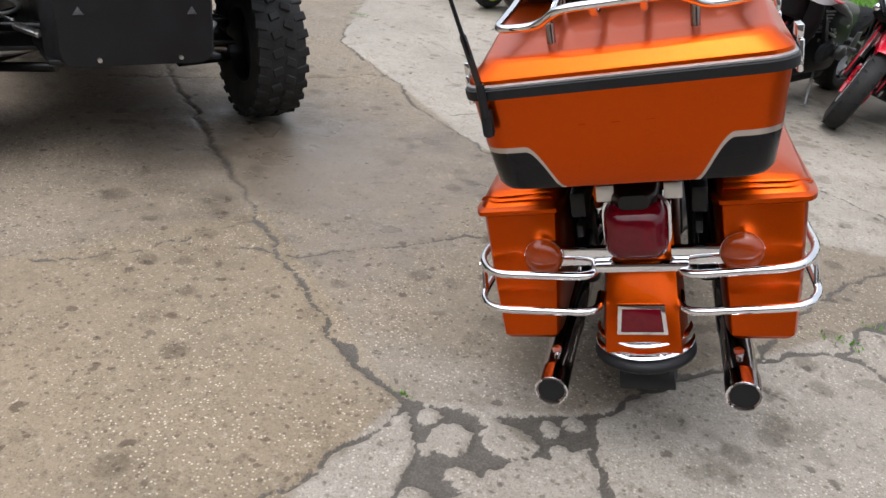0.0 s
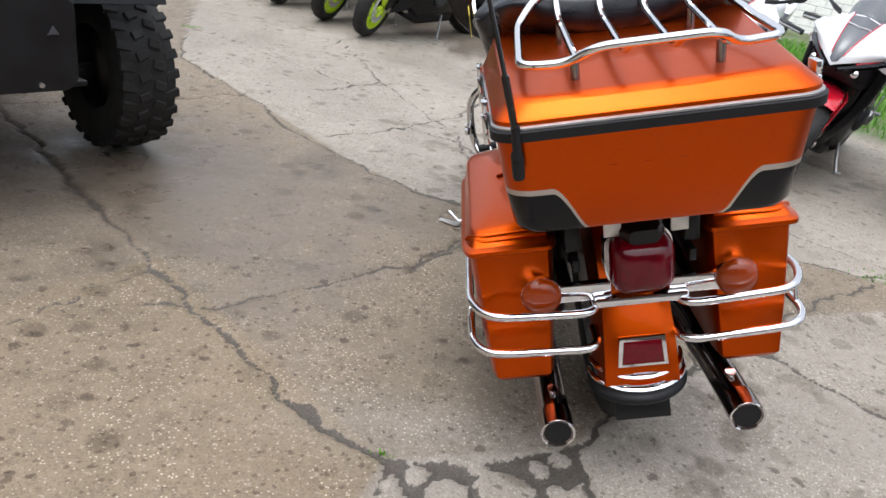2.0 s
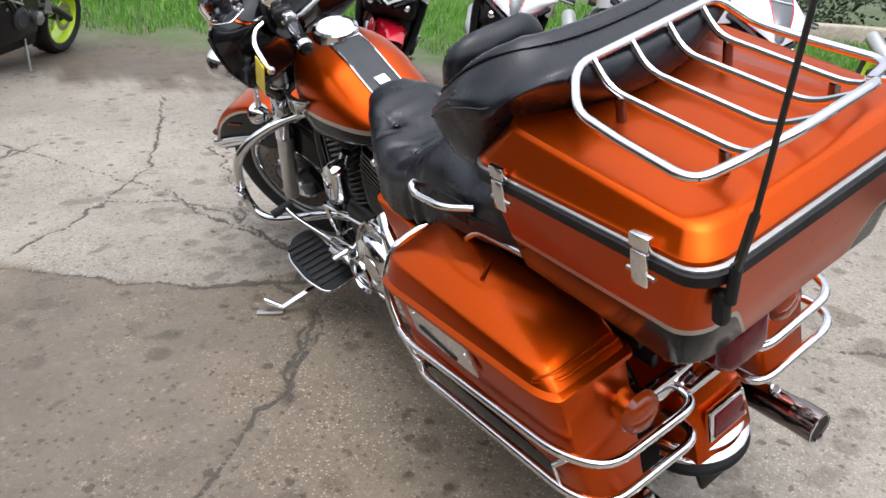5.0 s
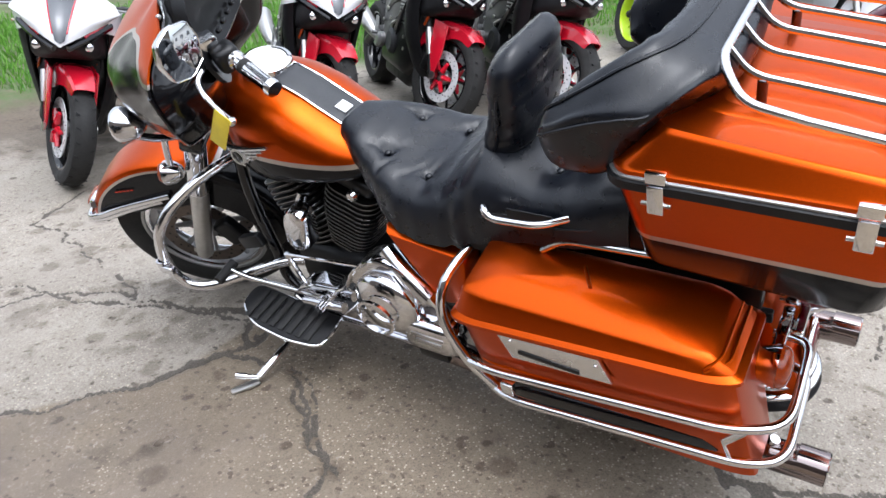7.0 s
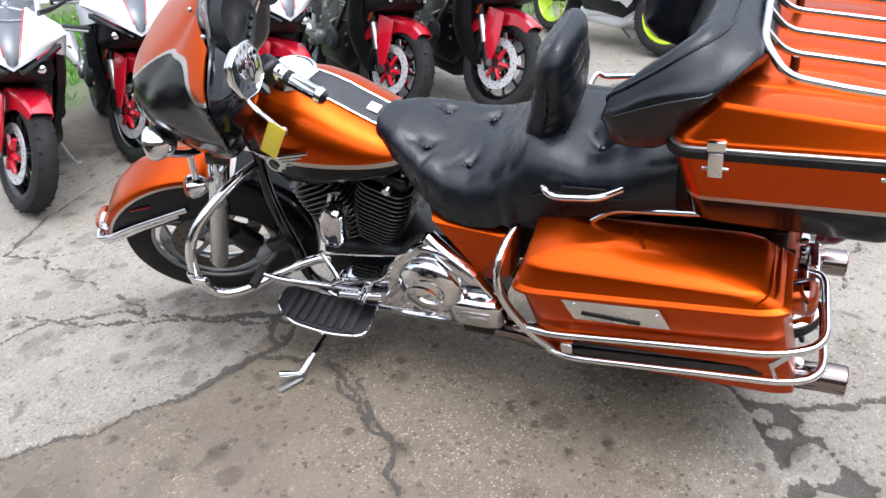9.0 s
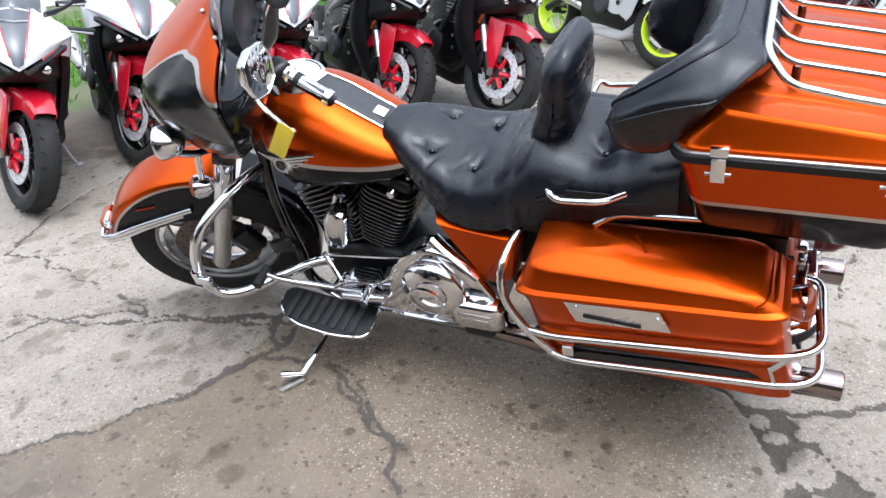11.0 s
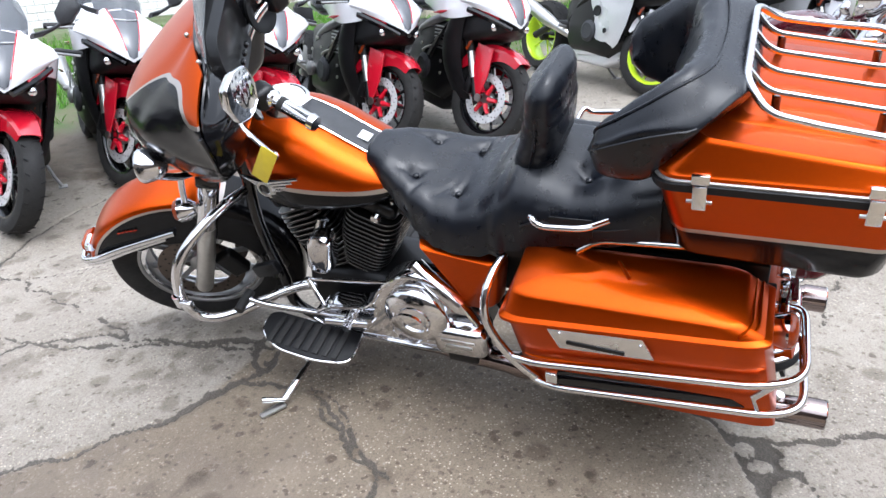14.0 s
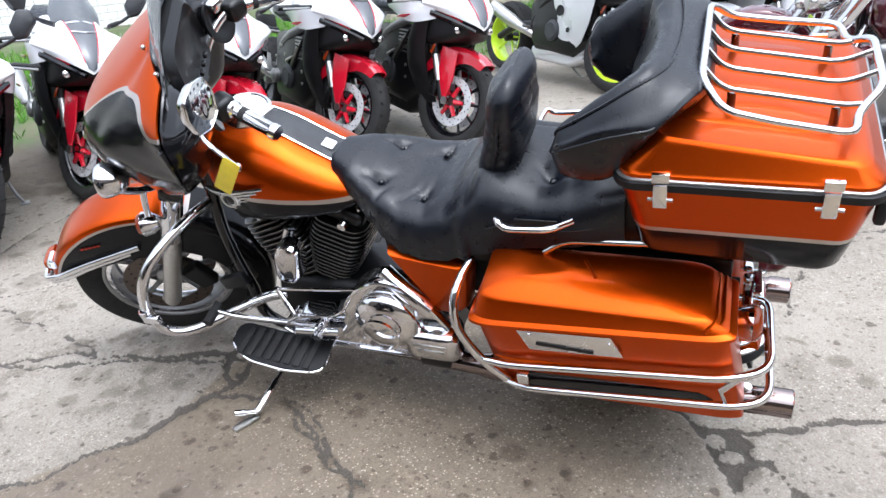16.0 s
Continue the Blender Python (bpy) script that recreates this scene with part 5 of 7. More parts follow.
        ol = rounded([(0.062, 0.004), (0.040, 0.046), (0.0, 0.066), (-0.040, 0.040), (-0.062, -0.004), (-0.042, -0.044), (0.0, -0.066), (0.044, -0.040), (0.062, 0.004)], 0.012, 4)[:-1]
        mr = part("mirror", skin([[mm @ Vector((x * g, y * g, z)) for x, y in [q[:2] for q in ol]] for g, z in ((0.35, -0.034), (0.70, -0.028), (0.92, -0.016), (1.0, -0.004), (1.0, 0.003), (0.97, 0.005), (0.94, 0.0025))]), CHROME, hb, "chrome rear view mirror", angle=40)
        part("mirror_glass", slab([(x * 0.945, y * 0.945) for x, y in [q[:2] for q in ol]], 0.002, mm @ Matrix.Translation((0, 0, 0.0018)), 0.0005), MIRROR, mr)
    # yellow tag hanging from the left lever
    tm = Matrix(((0, 0, -1, -0.293), (-0.809, -0.588, 0, 1.208), (-0.588, 0.809, 0, 0.959), (0, 0, 0, 1)))
    tg = part("price_tag", slab(rounded([(-0.023, -0.056), (0.023, -0.056), (0.023, 0.056), (-0.023, 0.056), (-0.023, -0.056)], 0.006, 3)[:-1], 0.002, tm, 0.0005), YELLOW_TAG, bike, "yellow paper tag hanging from the clutch lever")
    # cables
    for k in range(4):
        part("cable", tube(curve([(-0.02 + 0.02 * k, 1.47, 1.06), (-0.06, 1.52, 0.98 - 0.02 * k), (-0.04 + 0.02 * k, 1.56, 0.86), (-0.06, 1.53, 0.72)], 6), 0.0045, 8), BLACK_PLASTIC, bike)


build_trunk()
build_bags()
build_rear()
build_seat()
build_tank()
build_engine()
build_front()

# ---------------------------------------------------------------- ground
CRACKS = []


def crack(pts, w=0.012, depth=0.012):
    CRACKS.append((np.array(pts, float), w, depth))


# joints and cracks of the concrete, in plan
crack([(-4.2, 5.5), (-2.53, 3.88), (-1.79, 3.14), (-1.00, 2.38), (-0.57, 1.99), (-0.31, 1.75), (-0.16, 1.68)], 0.016)
crack([(-3.2, 0.4), (-1.53, 1.75), (-1.27, 1.94), (-1.00, 2.38)], 0.003)
crack([(-0.98, 2.16), (-0.76, 2.21), (-0.58, 2.36), (-0.42, 2.52), (-0.29, 2.65), (-0.18, 2.69), (-0.02, 3.01), (0.10, 3.08)], 0.009)
crack([(-0.20, 2.64), (-0.06, 2.83), (0.10, 3.05)], 0.005)
crack([(-2.6, 7.2), (-2.27, 6.02), (-1.97, 5.11), (-1.36, 4.49), (-0.94, 3.98), (-0.57, 3.66), (-0.17, 3.37), (0.11, 3.29), (0.30, 3.37)], 0.014)
crack([(-2.14, 6.00), (-1.43, 5.54), (-0.82, 5.12), (-0.51, 5.38)], 0.010)
crack([(-2.6, 3.4), (-1.71, 4.09), (-1.36, 4.50), (-0.90, 4.96), (-0.65, 5.34)], 0.006)
crack([(-1.2, 6.6), (-0.97, 6.06), (-0.65, 5.34), (-0.10, 4.42), (-0.04, 4.08), (0.13, 3.65), (0.30, 3.37)], 0.010)
crack([(-0.78, 3.97), (-0.36, 4.37), (-0.07, 4.83), (0.32, 6.21)], 0.006)
crack([(-0.08, 4.28), (0.07, 4.03), (0.13, 3.65), (0.23, 3.38), (0.40, 3.30), (0.62, 3.38)], 0.014)
crack([(-0.36, 4.37), (-0.08, 4.28)], 0.008)
crack([(0.10, 3.9), (0.28, 4.76), (0.42, 4.64), (0.56, 4.49), (1.1, 4.06), (1.42, 3.82), (2.2, 3.3)], 0.008)
crack([(0.28, 4.76), (0.25, 4.97), (0.56, 5.14), (0.76, 5.23), (1.4, 5.3)], 0.006)
crack([(-0.36, 1.10), (-0.33, 1.25), (-0.25, 1.37), (-0.20, 1.51), (-0.16, 1.68)], 0.008)
crack([(0.31, 1.83), (0.41, 1.96), (0.53, 2.12), (0.76, 2.31), (1.01, 2.49), (1.22, 2.77), (1.86, 3.31)], 0.014)
crack([(1.01, 2.50), (1.14, 2.38), (1.39, 2.17), (1.9, 1.7)], 0.014)
crack([(0.31, 1.83), (0.35, 1.68), (0.41, 1.57), (0.48, 1.36), (0.56, 1.0), (0.7, 0.2)], 0.018)
crack([(0.76, 2.31), (0.95, 2.78), (1.3, 3.2)], 0.006)
crack([(1.5, 3.36), (1.86, 3.31), (2.13, 3.33), (2.5, 3.19), (3.4, 2.7)], 0.016)
crack([(2.0, 0.9), (1.85, 1.3), (1.4, 1.55), (1.0, 1.6)], 0.012)
PATCH = np.array([(-0.17, 1.69), (0.04, 1.71), (0.19, 1.77), (0.31, 1.84), (0.32, 1.70), (0.22, 1.64), (0.10, 1.53), (0.05, 1.42), (0.02, 1.22), (-0.05, 1.22), (-0.07, 1.51), (-0.13, 1.63)])
CHIPS = [(0.13, 1.655, 0.062), (-0.005, 1.60, 0.052), (-0.085, 1.655, 0.032), (-0.055, 1.545, 0.024), (0.215, 1.735, 0.026), (0.07, 1.705, 0.022), (0.275, 1.785, 0.028), (0.05, 1.49, 0.036), (-0.015, 1.38, 0.034), (0.245, 1.675, 0.028), (0.015, 1.28, 0.03)]


def seg_dist(px_, py_, a, b):
    d = b - a
    t = np.clip(((px_ - a[0]) * d[0] + (py_ - a[1]) * d[1]) / (d @ d), 0, 1)
    return np.hypot(px_ - a[0] - t * d[0], py_ - a[1] - t * d[1])


def wave(x, y, seed, octaves=4, f=1.0):
    """Smooth value noise over arrays."""
    rng = np.random.RandomState(seed)
    tab = rng.rand(256, 256)
    out, amp, tot = np.zeros_like(x), 1.0, 0.0
    for o in range(octaves):
        u, v = x * f + 17.3 * o, y * f + 9.1 * o
        i, j = np.floor(u).astype(int), np.floor(v).astype(int)
        s, t = u - i, v - j
        s, t = s * s * (3 - 2 * s), t * t * (3 - 2 * t)
        g = lambda a, b: tab[a % 256, b % 256]
        out += amp * ((g(i, j) * (1 - s) + g(i + 1, j) * s) * (1 - t) + (g(i, j + 1) * (1 - s) + g(i + 1, j + 1) * s) * t)
        tot += amp
        amp *= 0.5
        f *= 2.03
    return out / tot


def inside(px_, py_, poly):
    hit = np.zeros(px_.shape, bool)
    k = len(poly)
    for i in range(k):
        (x0, y0), (x1, y1) = poly[i], poly[(i + 1) % k]
        c = (y0 > py_) != (y1 > py_)
        hit ^= c & (px_ < (x1 - x0) * (py_ - y0) / (y1 - y0 + 1e-12) + x0)
    return hit


def spaced(lo, hi, step, far, grow=1.22):
    mid = np.arange(lo, hi + 1e-6, step)
    out, s, a, b = [], step, lo, hi
    left, right = [], []
    while b < far or a > -far:
        s *= grow
        a, b = a - s, b + s
        left.append(a)
        right.append(b)
    return np.array(left[::-1] + list(mid) + right)


crack([(0.15, 3.66), (0.28, 3.44), (0.19, 3.40), (0.10, 3.30), (-0.10, 3.36), (-0.24, 3.42), (-0.43, 3.56)], 0.022, 0.008)
crack([(0.05, 3.36), (0.06, 3.09), (-0.11, 2.79)], 0.012, 0.006)


def side_of(x, y, line):
    """How far a point lies to the left of a broken line."""
    best, sign = np.full(x.shape, 1e9), np.zeros(x.shape)
    for a, b in zip(line, line[1:]):
        d = seg_dist(x, y, a, b)
        s = (b[0] - a[0]) * (y - a[1]) - (b[1] - a[1]) * (x - a[0])
        m = d < best
        best[m], sign[m] = d[m], np.sign(s)[m]
    return best * sign


def build_ground():
    xs, ys = spaced(-2.4, 2.6, 0.0125, 420), spaced(0.9, 5.6, 0.0125, 420)
    X, Y = np.meshgrid(xs, ys)
    wob = (wave(X, Y, 3, 4, 9.0) - 0.5)
    wob2 = (wave(X, Y, 5, 4, 9.0) - 0.5)
    u, v = X + wob * 0.10, Y + wob2 * 0.10
    dirt, z = np.zeros(X.shape), np.zeros(X.shape)
    wid = 0.34 + 1.0 * wave(X, Y, 8, 3, 2.2)
    for pts, w, dep in CRACKS:
        m = (X > pts[:, 0].min() - 0.3) & (X < pts[:, 0].max() + 0.3) & (Y > pts[:, 1].min() - 0.3) & (Y < pts[:, 1].max() + 0.3)
        if not m.any():
            continue
        d = np.full(int(m.sum()), 1e9)
        for a, b in zip(pts, pts[1:]):
            d = np.minimum(d, seg_dist(u[m], v[m], a, b))
        f = np.clip(1.25 - d / (np.maximum(w, 0.011) * wid[m]), 0, 1) * min(1, 0.62 + w / 0.016)
        dirt[m] = np.maximum(dirt[m], f)
        z[m] = np.minimum(z[m], -dep * f)
    u, v = X + wob * 0.05, Y + wob2 * 0.05
    pin = inside(u, v, PATCH).astype(float)
    for cx, cy, r in CHIPS:
        q = np.clip((np.hypot(u - cx, (v - cy) * 1.15) - r) / 0.005, 0, 1)
        pin = pin * q
    dirt = np.maximum(dirt, pin * 0.95)
    z = np.minimum(z, -0.010 * pin - 0.004 * pin * wave(X, Y, 21, 3, 30))
    near = np.exp(-(np.maximum(0, np.hypot(X, Y - 3) - 6) / 6) ** 2)
    z += near * (0.006 * (wave(X, Y, 11, 3, 0.8) - 0.5) + 0.0016 * (wave(X, Y, 13, 3, 22) - 0.5))
    # three ages of concrete
    warm = np.clip(0.5 - side_of(X, Y, np.array([(-4.2, 5.5), (-1.79, 3.14), (-0.16, 1.68), (-0.25, 1.37), (-0.33, 1.0), (-0.3, -3)])) / 0.02, 0, 1)
    warm *= np.clip(0.5 + (2.42 + (X + 1.03 + 0.12 * wob) * 1.36 - Y) / 0.03, 0, 1)
    far_ = np.clip(0.5 + side_of(X, Y, np.array([(-3.2, 9.0), (-2.27, 6.02), (-1.97, 5.11), (-1.36, 4.49), (-0.57, 3.66), (-0.17, 3.37), (0.30, 3.37), (0.62, 3.3), (1.5, 3.36), (3, 3)])) / 0.02, 0, 1)
    rgt = np.clip(0.5 + side_of(X, Y, np.array([(2.5, 3.3), (1.22, 2.77), (0.53, 2.12), (0.31, 1.83), (0.19, 1.78), (-0.16, 1.68), (-0.25, 1.37), (-0.33, 1.0), (-0.3, -3)])) / 0.02, 0, 1)
    wet = np.zeros(X.shape)
    rng_ = np.random.RandomState(7)
    spots = [(-0.07, 3.86), (-0.02, 3.75), (0.03, 3.63), (0.05, 3.46), (-0.07, 3.67), (0.11, 3.98), (-0.12, 3.46), (0.25, 3.88), (-0.21, 3.77), (0.04, 3.05),
             (0.86, 2.0), (0.63, 1.82), (0.88, 1.69), (0.85, 1.57), (1.2, 1.8), (1.06, 1.83), (1.44, 1.97), (0.69, 1.74), (0.69, 1.58), (0.76, 2.14), (0.91, 2.36)]
    spots += [(rng_.uniform(-0.6, 1.2), rng_.uniform(3.45, 4.8)) for _ in range(40)] + [(rng_.uniform(0.5, 1.9), rng_.uniform(1.3, 2.6)) for _ in range(14)]
    spots += [(rng_.uniform(-1.6, 0.3), rng_.uniform(1.9, 3.3)) for _ in range(40)]
    for k, (sx_, sy_) in enumerate(spots):
        r = rng_.uniform(0.015, 0.055) if k < 75 else rng_.uniform(0.008, 0.03)
        q = np.hypot((X - sx_ + wob * 0.16) * rng_.uniform(0.6, 1.2), Y - sy_ + wob2 * 0.16)
        wet = np.maximum(wet, np.clip((r - q) / 0.009 + 0.5, 0, 1) * rng_.uniform(0.35, 0.95))
    # band by the lawn: damp concrete with shade among the bikes painted in
    damp_shade = np.clip((Y - (8.55 - 0.80 * X) + 2.0 + 1.2 * wob) / 0.5, 0, 1) * np.clip((2.9 - X) / 0.6, 0, 1)
    # soft patch at the buggy: damper slab plus painted shade under it
    damp_shade = np.maximum(damp_shade, 0.6 * np.exp(-(((X + 2.6 + wob) / 1.0) ** 2 + ((Y - 3.3 + wob2) / 0.8) ** 2)))
    smooth = (1 - warm) * (1 - far_) * np.clip(1.5 * np.exp(-(((X + 1.0 + 1.2 * wob) / 0.75) ** 2 + ((Y - 3.05 + 1.2 * wob2) / 0.8) ** 2)) - 0.15, 0, 1)
    edge = 8.55 - 0.80 * X + 0.35 * (wave(X, Y, 17, 3, 1.3) - 0.5)
    lawn = np.clip((Y - edge) / 0.10, 0, 1)
    z += lawn * (0.05 + 0.10 * np.clip((Y - edge) / 3, 0, 1))
    ny, nx = X.shape
    co = np.stack([X, Y, z], -1).reshape(-1, 3)
    idx = np.arange(nx * ny).reshape(ny, nx)
    quads = np.stack([idx[:-1, :-1], idx[:-1, 1:], idx[1:, 1:], idx[1:, :-1]], -1).reshape(-1, 4)
    me = bpy.data.meshes.new("ground")
    me.vertices.add(len(co))
    me.vertices.foreach_set("co", co.ravel())
    me.loops.add(quads.size)
    me.loops.foreach_set("vertex_index", quads.ravel().astype(np.int32))
    me.polygons.add(len(quads))
    me.polygons.foreach_set("loop_start", np.arange(0, quads.size, 4, dtype=np.int32))
    me.update(calc_edges=True)
    me.shade_smooth()
    for name, a in (("dirt", dirt), ("warm", warm), ("pale", np.clip(np.maximum(far_, rgt * 0.9) + 0.7 * np.exp(-(((X - 0.0) / 0.32) ** 2 + ((Y - 1.80) / 0.13) ** 2)), 0, 1)), ("lawn", lawn), ("wet", wet), ("damp_shade", damp_shade), ("smooth", smooth)):
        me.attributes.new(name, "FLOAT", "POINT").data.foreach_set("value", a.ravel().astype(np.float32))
    me.materials.append(ground_material())
    return tagged(new("ground", me), "cracked weathered concrete pavement with dirt in the joints", "pavement", kind="structure")


def ground_material():
    m = mat("weathered_concrete", (0.3, 0.28, 0.25), 0.85)
    n, l = m.node_tree.nodes, m.node_tree.links
    p = n["Principled BSDF"]
    tc = n.new("ShaderNodeTexCoord")

    def tex(scale, detail=4, rough=0.6, kind="ShaderNodeTexNoise"):
        t = n.new(kind)
        t.inputs["Scale"].default_value = scale
        if kind == "ShaderNodeTexNoise":
            t.inputs["Detail"].default_value, t.inputs["Roughness"].default_value = detail, rough
        l.new(tc.outputs["Object"], t.inputs["Vector"])
        return t

    def rng(sock, a, b, c, d):
        k = n.new("ShaderNodeMapRange")
        for i, q in enumerate((a, b, c, d)):
            k.inputs[i + 1].default_value = q
        l.new(sock, k.inputs[0])
        return k.outputs[0]

    def blend(fac, a, b, mode="MIX"):
        k = n.new("ShaderNodeMix")
        k.data_type, k.blend_type = "RGBA", mode
        for sock, val in ((0, fac), (6, a), (7, b)):
            if isinstance(val, (int, float)):
                k.inputs[sock].default_value = val
            elif isinstance(val, tuple):
                k.inputs[sock].default_value = (*val, 1)
            else:
                l.new(val, k.inputs[sock])
        return k.outputs[2]

    def attr(name):
        a = n.new("ShaderNodeAttribute")
        a.attribute_name = name
        return a.outputs["Fac"]

    base = blend(attr("warm"), (0.214, 0.173, 0.127), (0.226, 0.177, 0.118))
    base = blend(attr("pale"), base, (0.318, 0.286, 0.246))
    # a stretch worn smooth, where little of the aggregate shows
    smooth = attr("smooth")
    rough_ = rng(smooth, 0.0, 1.0, 1.0, 0.18)
    base = blend(smooth, base, (0.80, 0.79, 0.82), "MULTIPLY")

    def times(a, b):
        k = n.new("ShaderNodeMath")
        k.operation = "MULTIPLY"
        l.new(a, k.inputs[0])
        l.new(b, k.inputs[1])
        return k.outputs[0]

    stain = tex(1.1, 5, 0.62)
    base = blend(rng(stain.outputs[0], 0.38, 0.62, 0.0, 0.75), base, (0.72, 0.70, 0.68), "MULTIPLY")
    mott = tex(7, 5, 0.65)
    base = blend(rng(mott.outputs[0], 0.40, 0.7, 0.0, 0.5), base, (0.66, 0.64, 0.6), "MULTIPLY")
    # fine aggregate: pale and dark grains
    grain = tex(170, 4, 0.75)
    base = blend(times(rng(grain.outputs[0], 0.50, 0.64, 0.0, 0.62), rough_), base, (0.38, 0.35, 0.30), "MULTIPLY")
    peb = tex(120, kind="ShaderNodeTexVoronoi")
    cell = n.new("ShaderNodeSeparateColor")
    l.new(peb.outputs["Color"], cell.inputs[0])
    few = n.new("ShaderNodeMath")
    few.operation = "MULTIPLY"
    l.new(rng(peb.outputs["Distance"], 0.42, 0.22, 0.0, 1.0), few.inputs[0])
    l.new(rng(cell.outputs[2], 0.80, 0.88, 0.0, 0.72), few.inputs[1])
    patchy = times(rng(tex(2.6, 4, 0.65).outputs[0], 0.36, 0.60, 0.18, 1.0), rough_)
    base = blend(times(few.outputs[0], patchy), base, (0.54, 0.48, 0.385))
    base = blend(times(rng(cell.outputs[0], 0.55, 1.0, 0.0, 0.5), patchy), base, (0.50, 0.45, 0.38), "MULTIPLY")
    pit = tex(46, kind="ShaderNodeTexVoronoi")
    pc = n.new("ShaderNodeSeparateColor")
    l.new(pit.outputs["Color"], pc.inputs[0])
    pits = n.new("ShaderNodeMath")
    pits.operation = "MULTIPLY"
    l.new(rng(pit.outputs["Distance"], 0.34, 0.22, 0.0, 1.0), pits.inputs[0])
    l.new(rng(pc.outputs[0], 0.72, 0.80, 0.0, 0.7), pits.inputs[1])
    base = blend(pits.outputs[0], base, (0.42, 0.38, 0.33), "MULTIPLY")
    speck = tex(38, 4, 0.75)
    base = blend(rng(speck.outputs[0], 0.56, 0.68, 0.0, 0.32), base, (0.42, 0.39, 0.34), "MULTIPLY")
    base = blend(rng(speck.outputs[0], 0.42, 0.32, 0.0, 0.25), base, (0.55, 0.52, 0.46))
    # ragged dark flecks, a finger's width across
    ragged, nudge = n.new("ShaderNodeVectorMath"), n.new("ShaderNodeVectorMath")
    nudge.operation = "SCALE"
    l.new(tex(26, 3, 0.6).outputs["Color"], nudge.inputs[0])
    nudge.inputs["Scale"].default_value = 0.045
    l.new(tc.outputs["Object"], ragged.inputs[0])
    l.new(nudge.outputs[0], ragged.inputs[1])
    for scale, size, share, depth in ((10.0, 0.19, 0.55, 0.95), (22.0, 0.21, 0.60, 0.85)):
        fleck = tex(scale, kind="ShaderNodeTexVoronoi")
        l.new(ragged.outputs[0], fleck.inputs["Vector"])
        pick = n.new("ShaderNodeSeparateColor")
        l.new(fleck.outputs["Color"], pick.inputs[0])
        hit = times(rng(fleck.outputs["Distance"], size, size * 0.65, 0.0, depth), rng(pick.outputs[1], 1 - share, 1.05 - share, 0.0, 1.0))
        base = blend(hit, base, (0.42, 0.39, 0.36), "MULTIPLY")
    # drips and dark spots
    spot = tex(6.5, kind="ShaderNodeTexVoronoi")
    spot.inputs["Randomness"].default_value = 1.0
    sp = n.new("ShaderNodeMath")
    sp.operation = "MULTIPLY"
    l.new(rng(spot.outputs["Distance"], 0.30, 0.20, 0.0, 1.0), sp.inputs[0])
    gate = tex(1.7, 2)
    l.new(rng(gate.outputs[0], 0.46, 0.56, 0.0, 0.75), sp.inputs[1])
    base = blend(sp.outputs[0], base, (0.52, 0.49, 0.45), "MULTIPLY")
    spot2 = tex(17, kind="ShaderNodeTexVoronoi")
    base = blend(rng(spot2.outputs["Distance"], 0.20, 0.10, 0.0, 0.45), base, (0.45, 0.42, 0.38), "MULTIPLY")
    base = blend(attr("wet"), base, (0.56, 0.53, 0.49), "MULTIPLY")
    # darkens the colour for both damp and painted shade
    base = blend(attr("damp_shade"), base, (0.40, 0.35, 0.30), "MULTIPLY")
    d = n.new("ShaderNodeMath")
    dn = tex(55, 4, 0.75)
    d.operation = "ADD"
    l.new(attr("dirt"), d.inputs[0])
    l.new(rng(dn.outputs[0], 0.2, 0.8, -0.45, 0.45), d.inputs[1])
    crisp = rng(d.outputs[0], 0.42, 0.58, 0.0, 0.95)
    base = blend(crisp, base, blend(rng(grain.outputs[0], 0.45, 0.65, 0, 1), (0.042, 0.036, 0.028), (0.10, 0.085, 0.07)))
    soil = blend(rng(mott.outputs[0], 0.4, 0.62, 0, 1), (0.05, 0.10, 0.018), (0.095, 0.085, 0.045))
    base = blend(attr("lawn"), base, soil)
    l.new(base, p.inputs["Base Color"])
    wetness = times(smooth, rng(stain.outputs[0], 0.3, 0.6, 0.5, 1.0))
    sheen = n.new("ShaderNodeMath")
    sheen.operation = "SUBTRACT"
    l.new(rng(stain.outputs[0], 0.40, 0.62, 0.85, 0.55), sheen.inputs[0])
    l.new(rng(wetness, 0.0, 1.0, 0.0, 0.38), sheen.inputs[1])
    l.new(sheen.outputs[0], p.inputs["Roughness"])
    bp = n.new("ShaderNodeBump")
    bp.inputs["Strength"].default_value, bp.inputs["Distance"].default_value = 0.7, 0.003
    l.new(grain.outputs[0], bp.inputs["Height"])
    l.new(bp.outputs[0], p.inputs["Normal"])
    return m


build_ground()

# ---------------------------------------------------------------- parked sport bikes


def sheet(rows, thick=0.006):
    return shell(rows, thick)


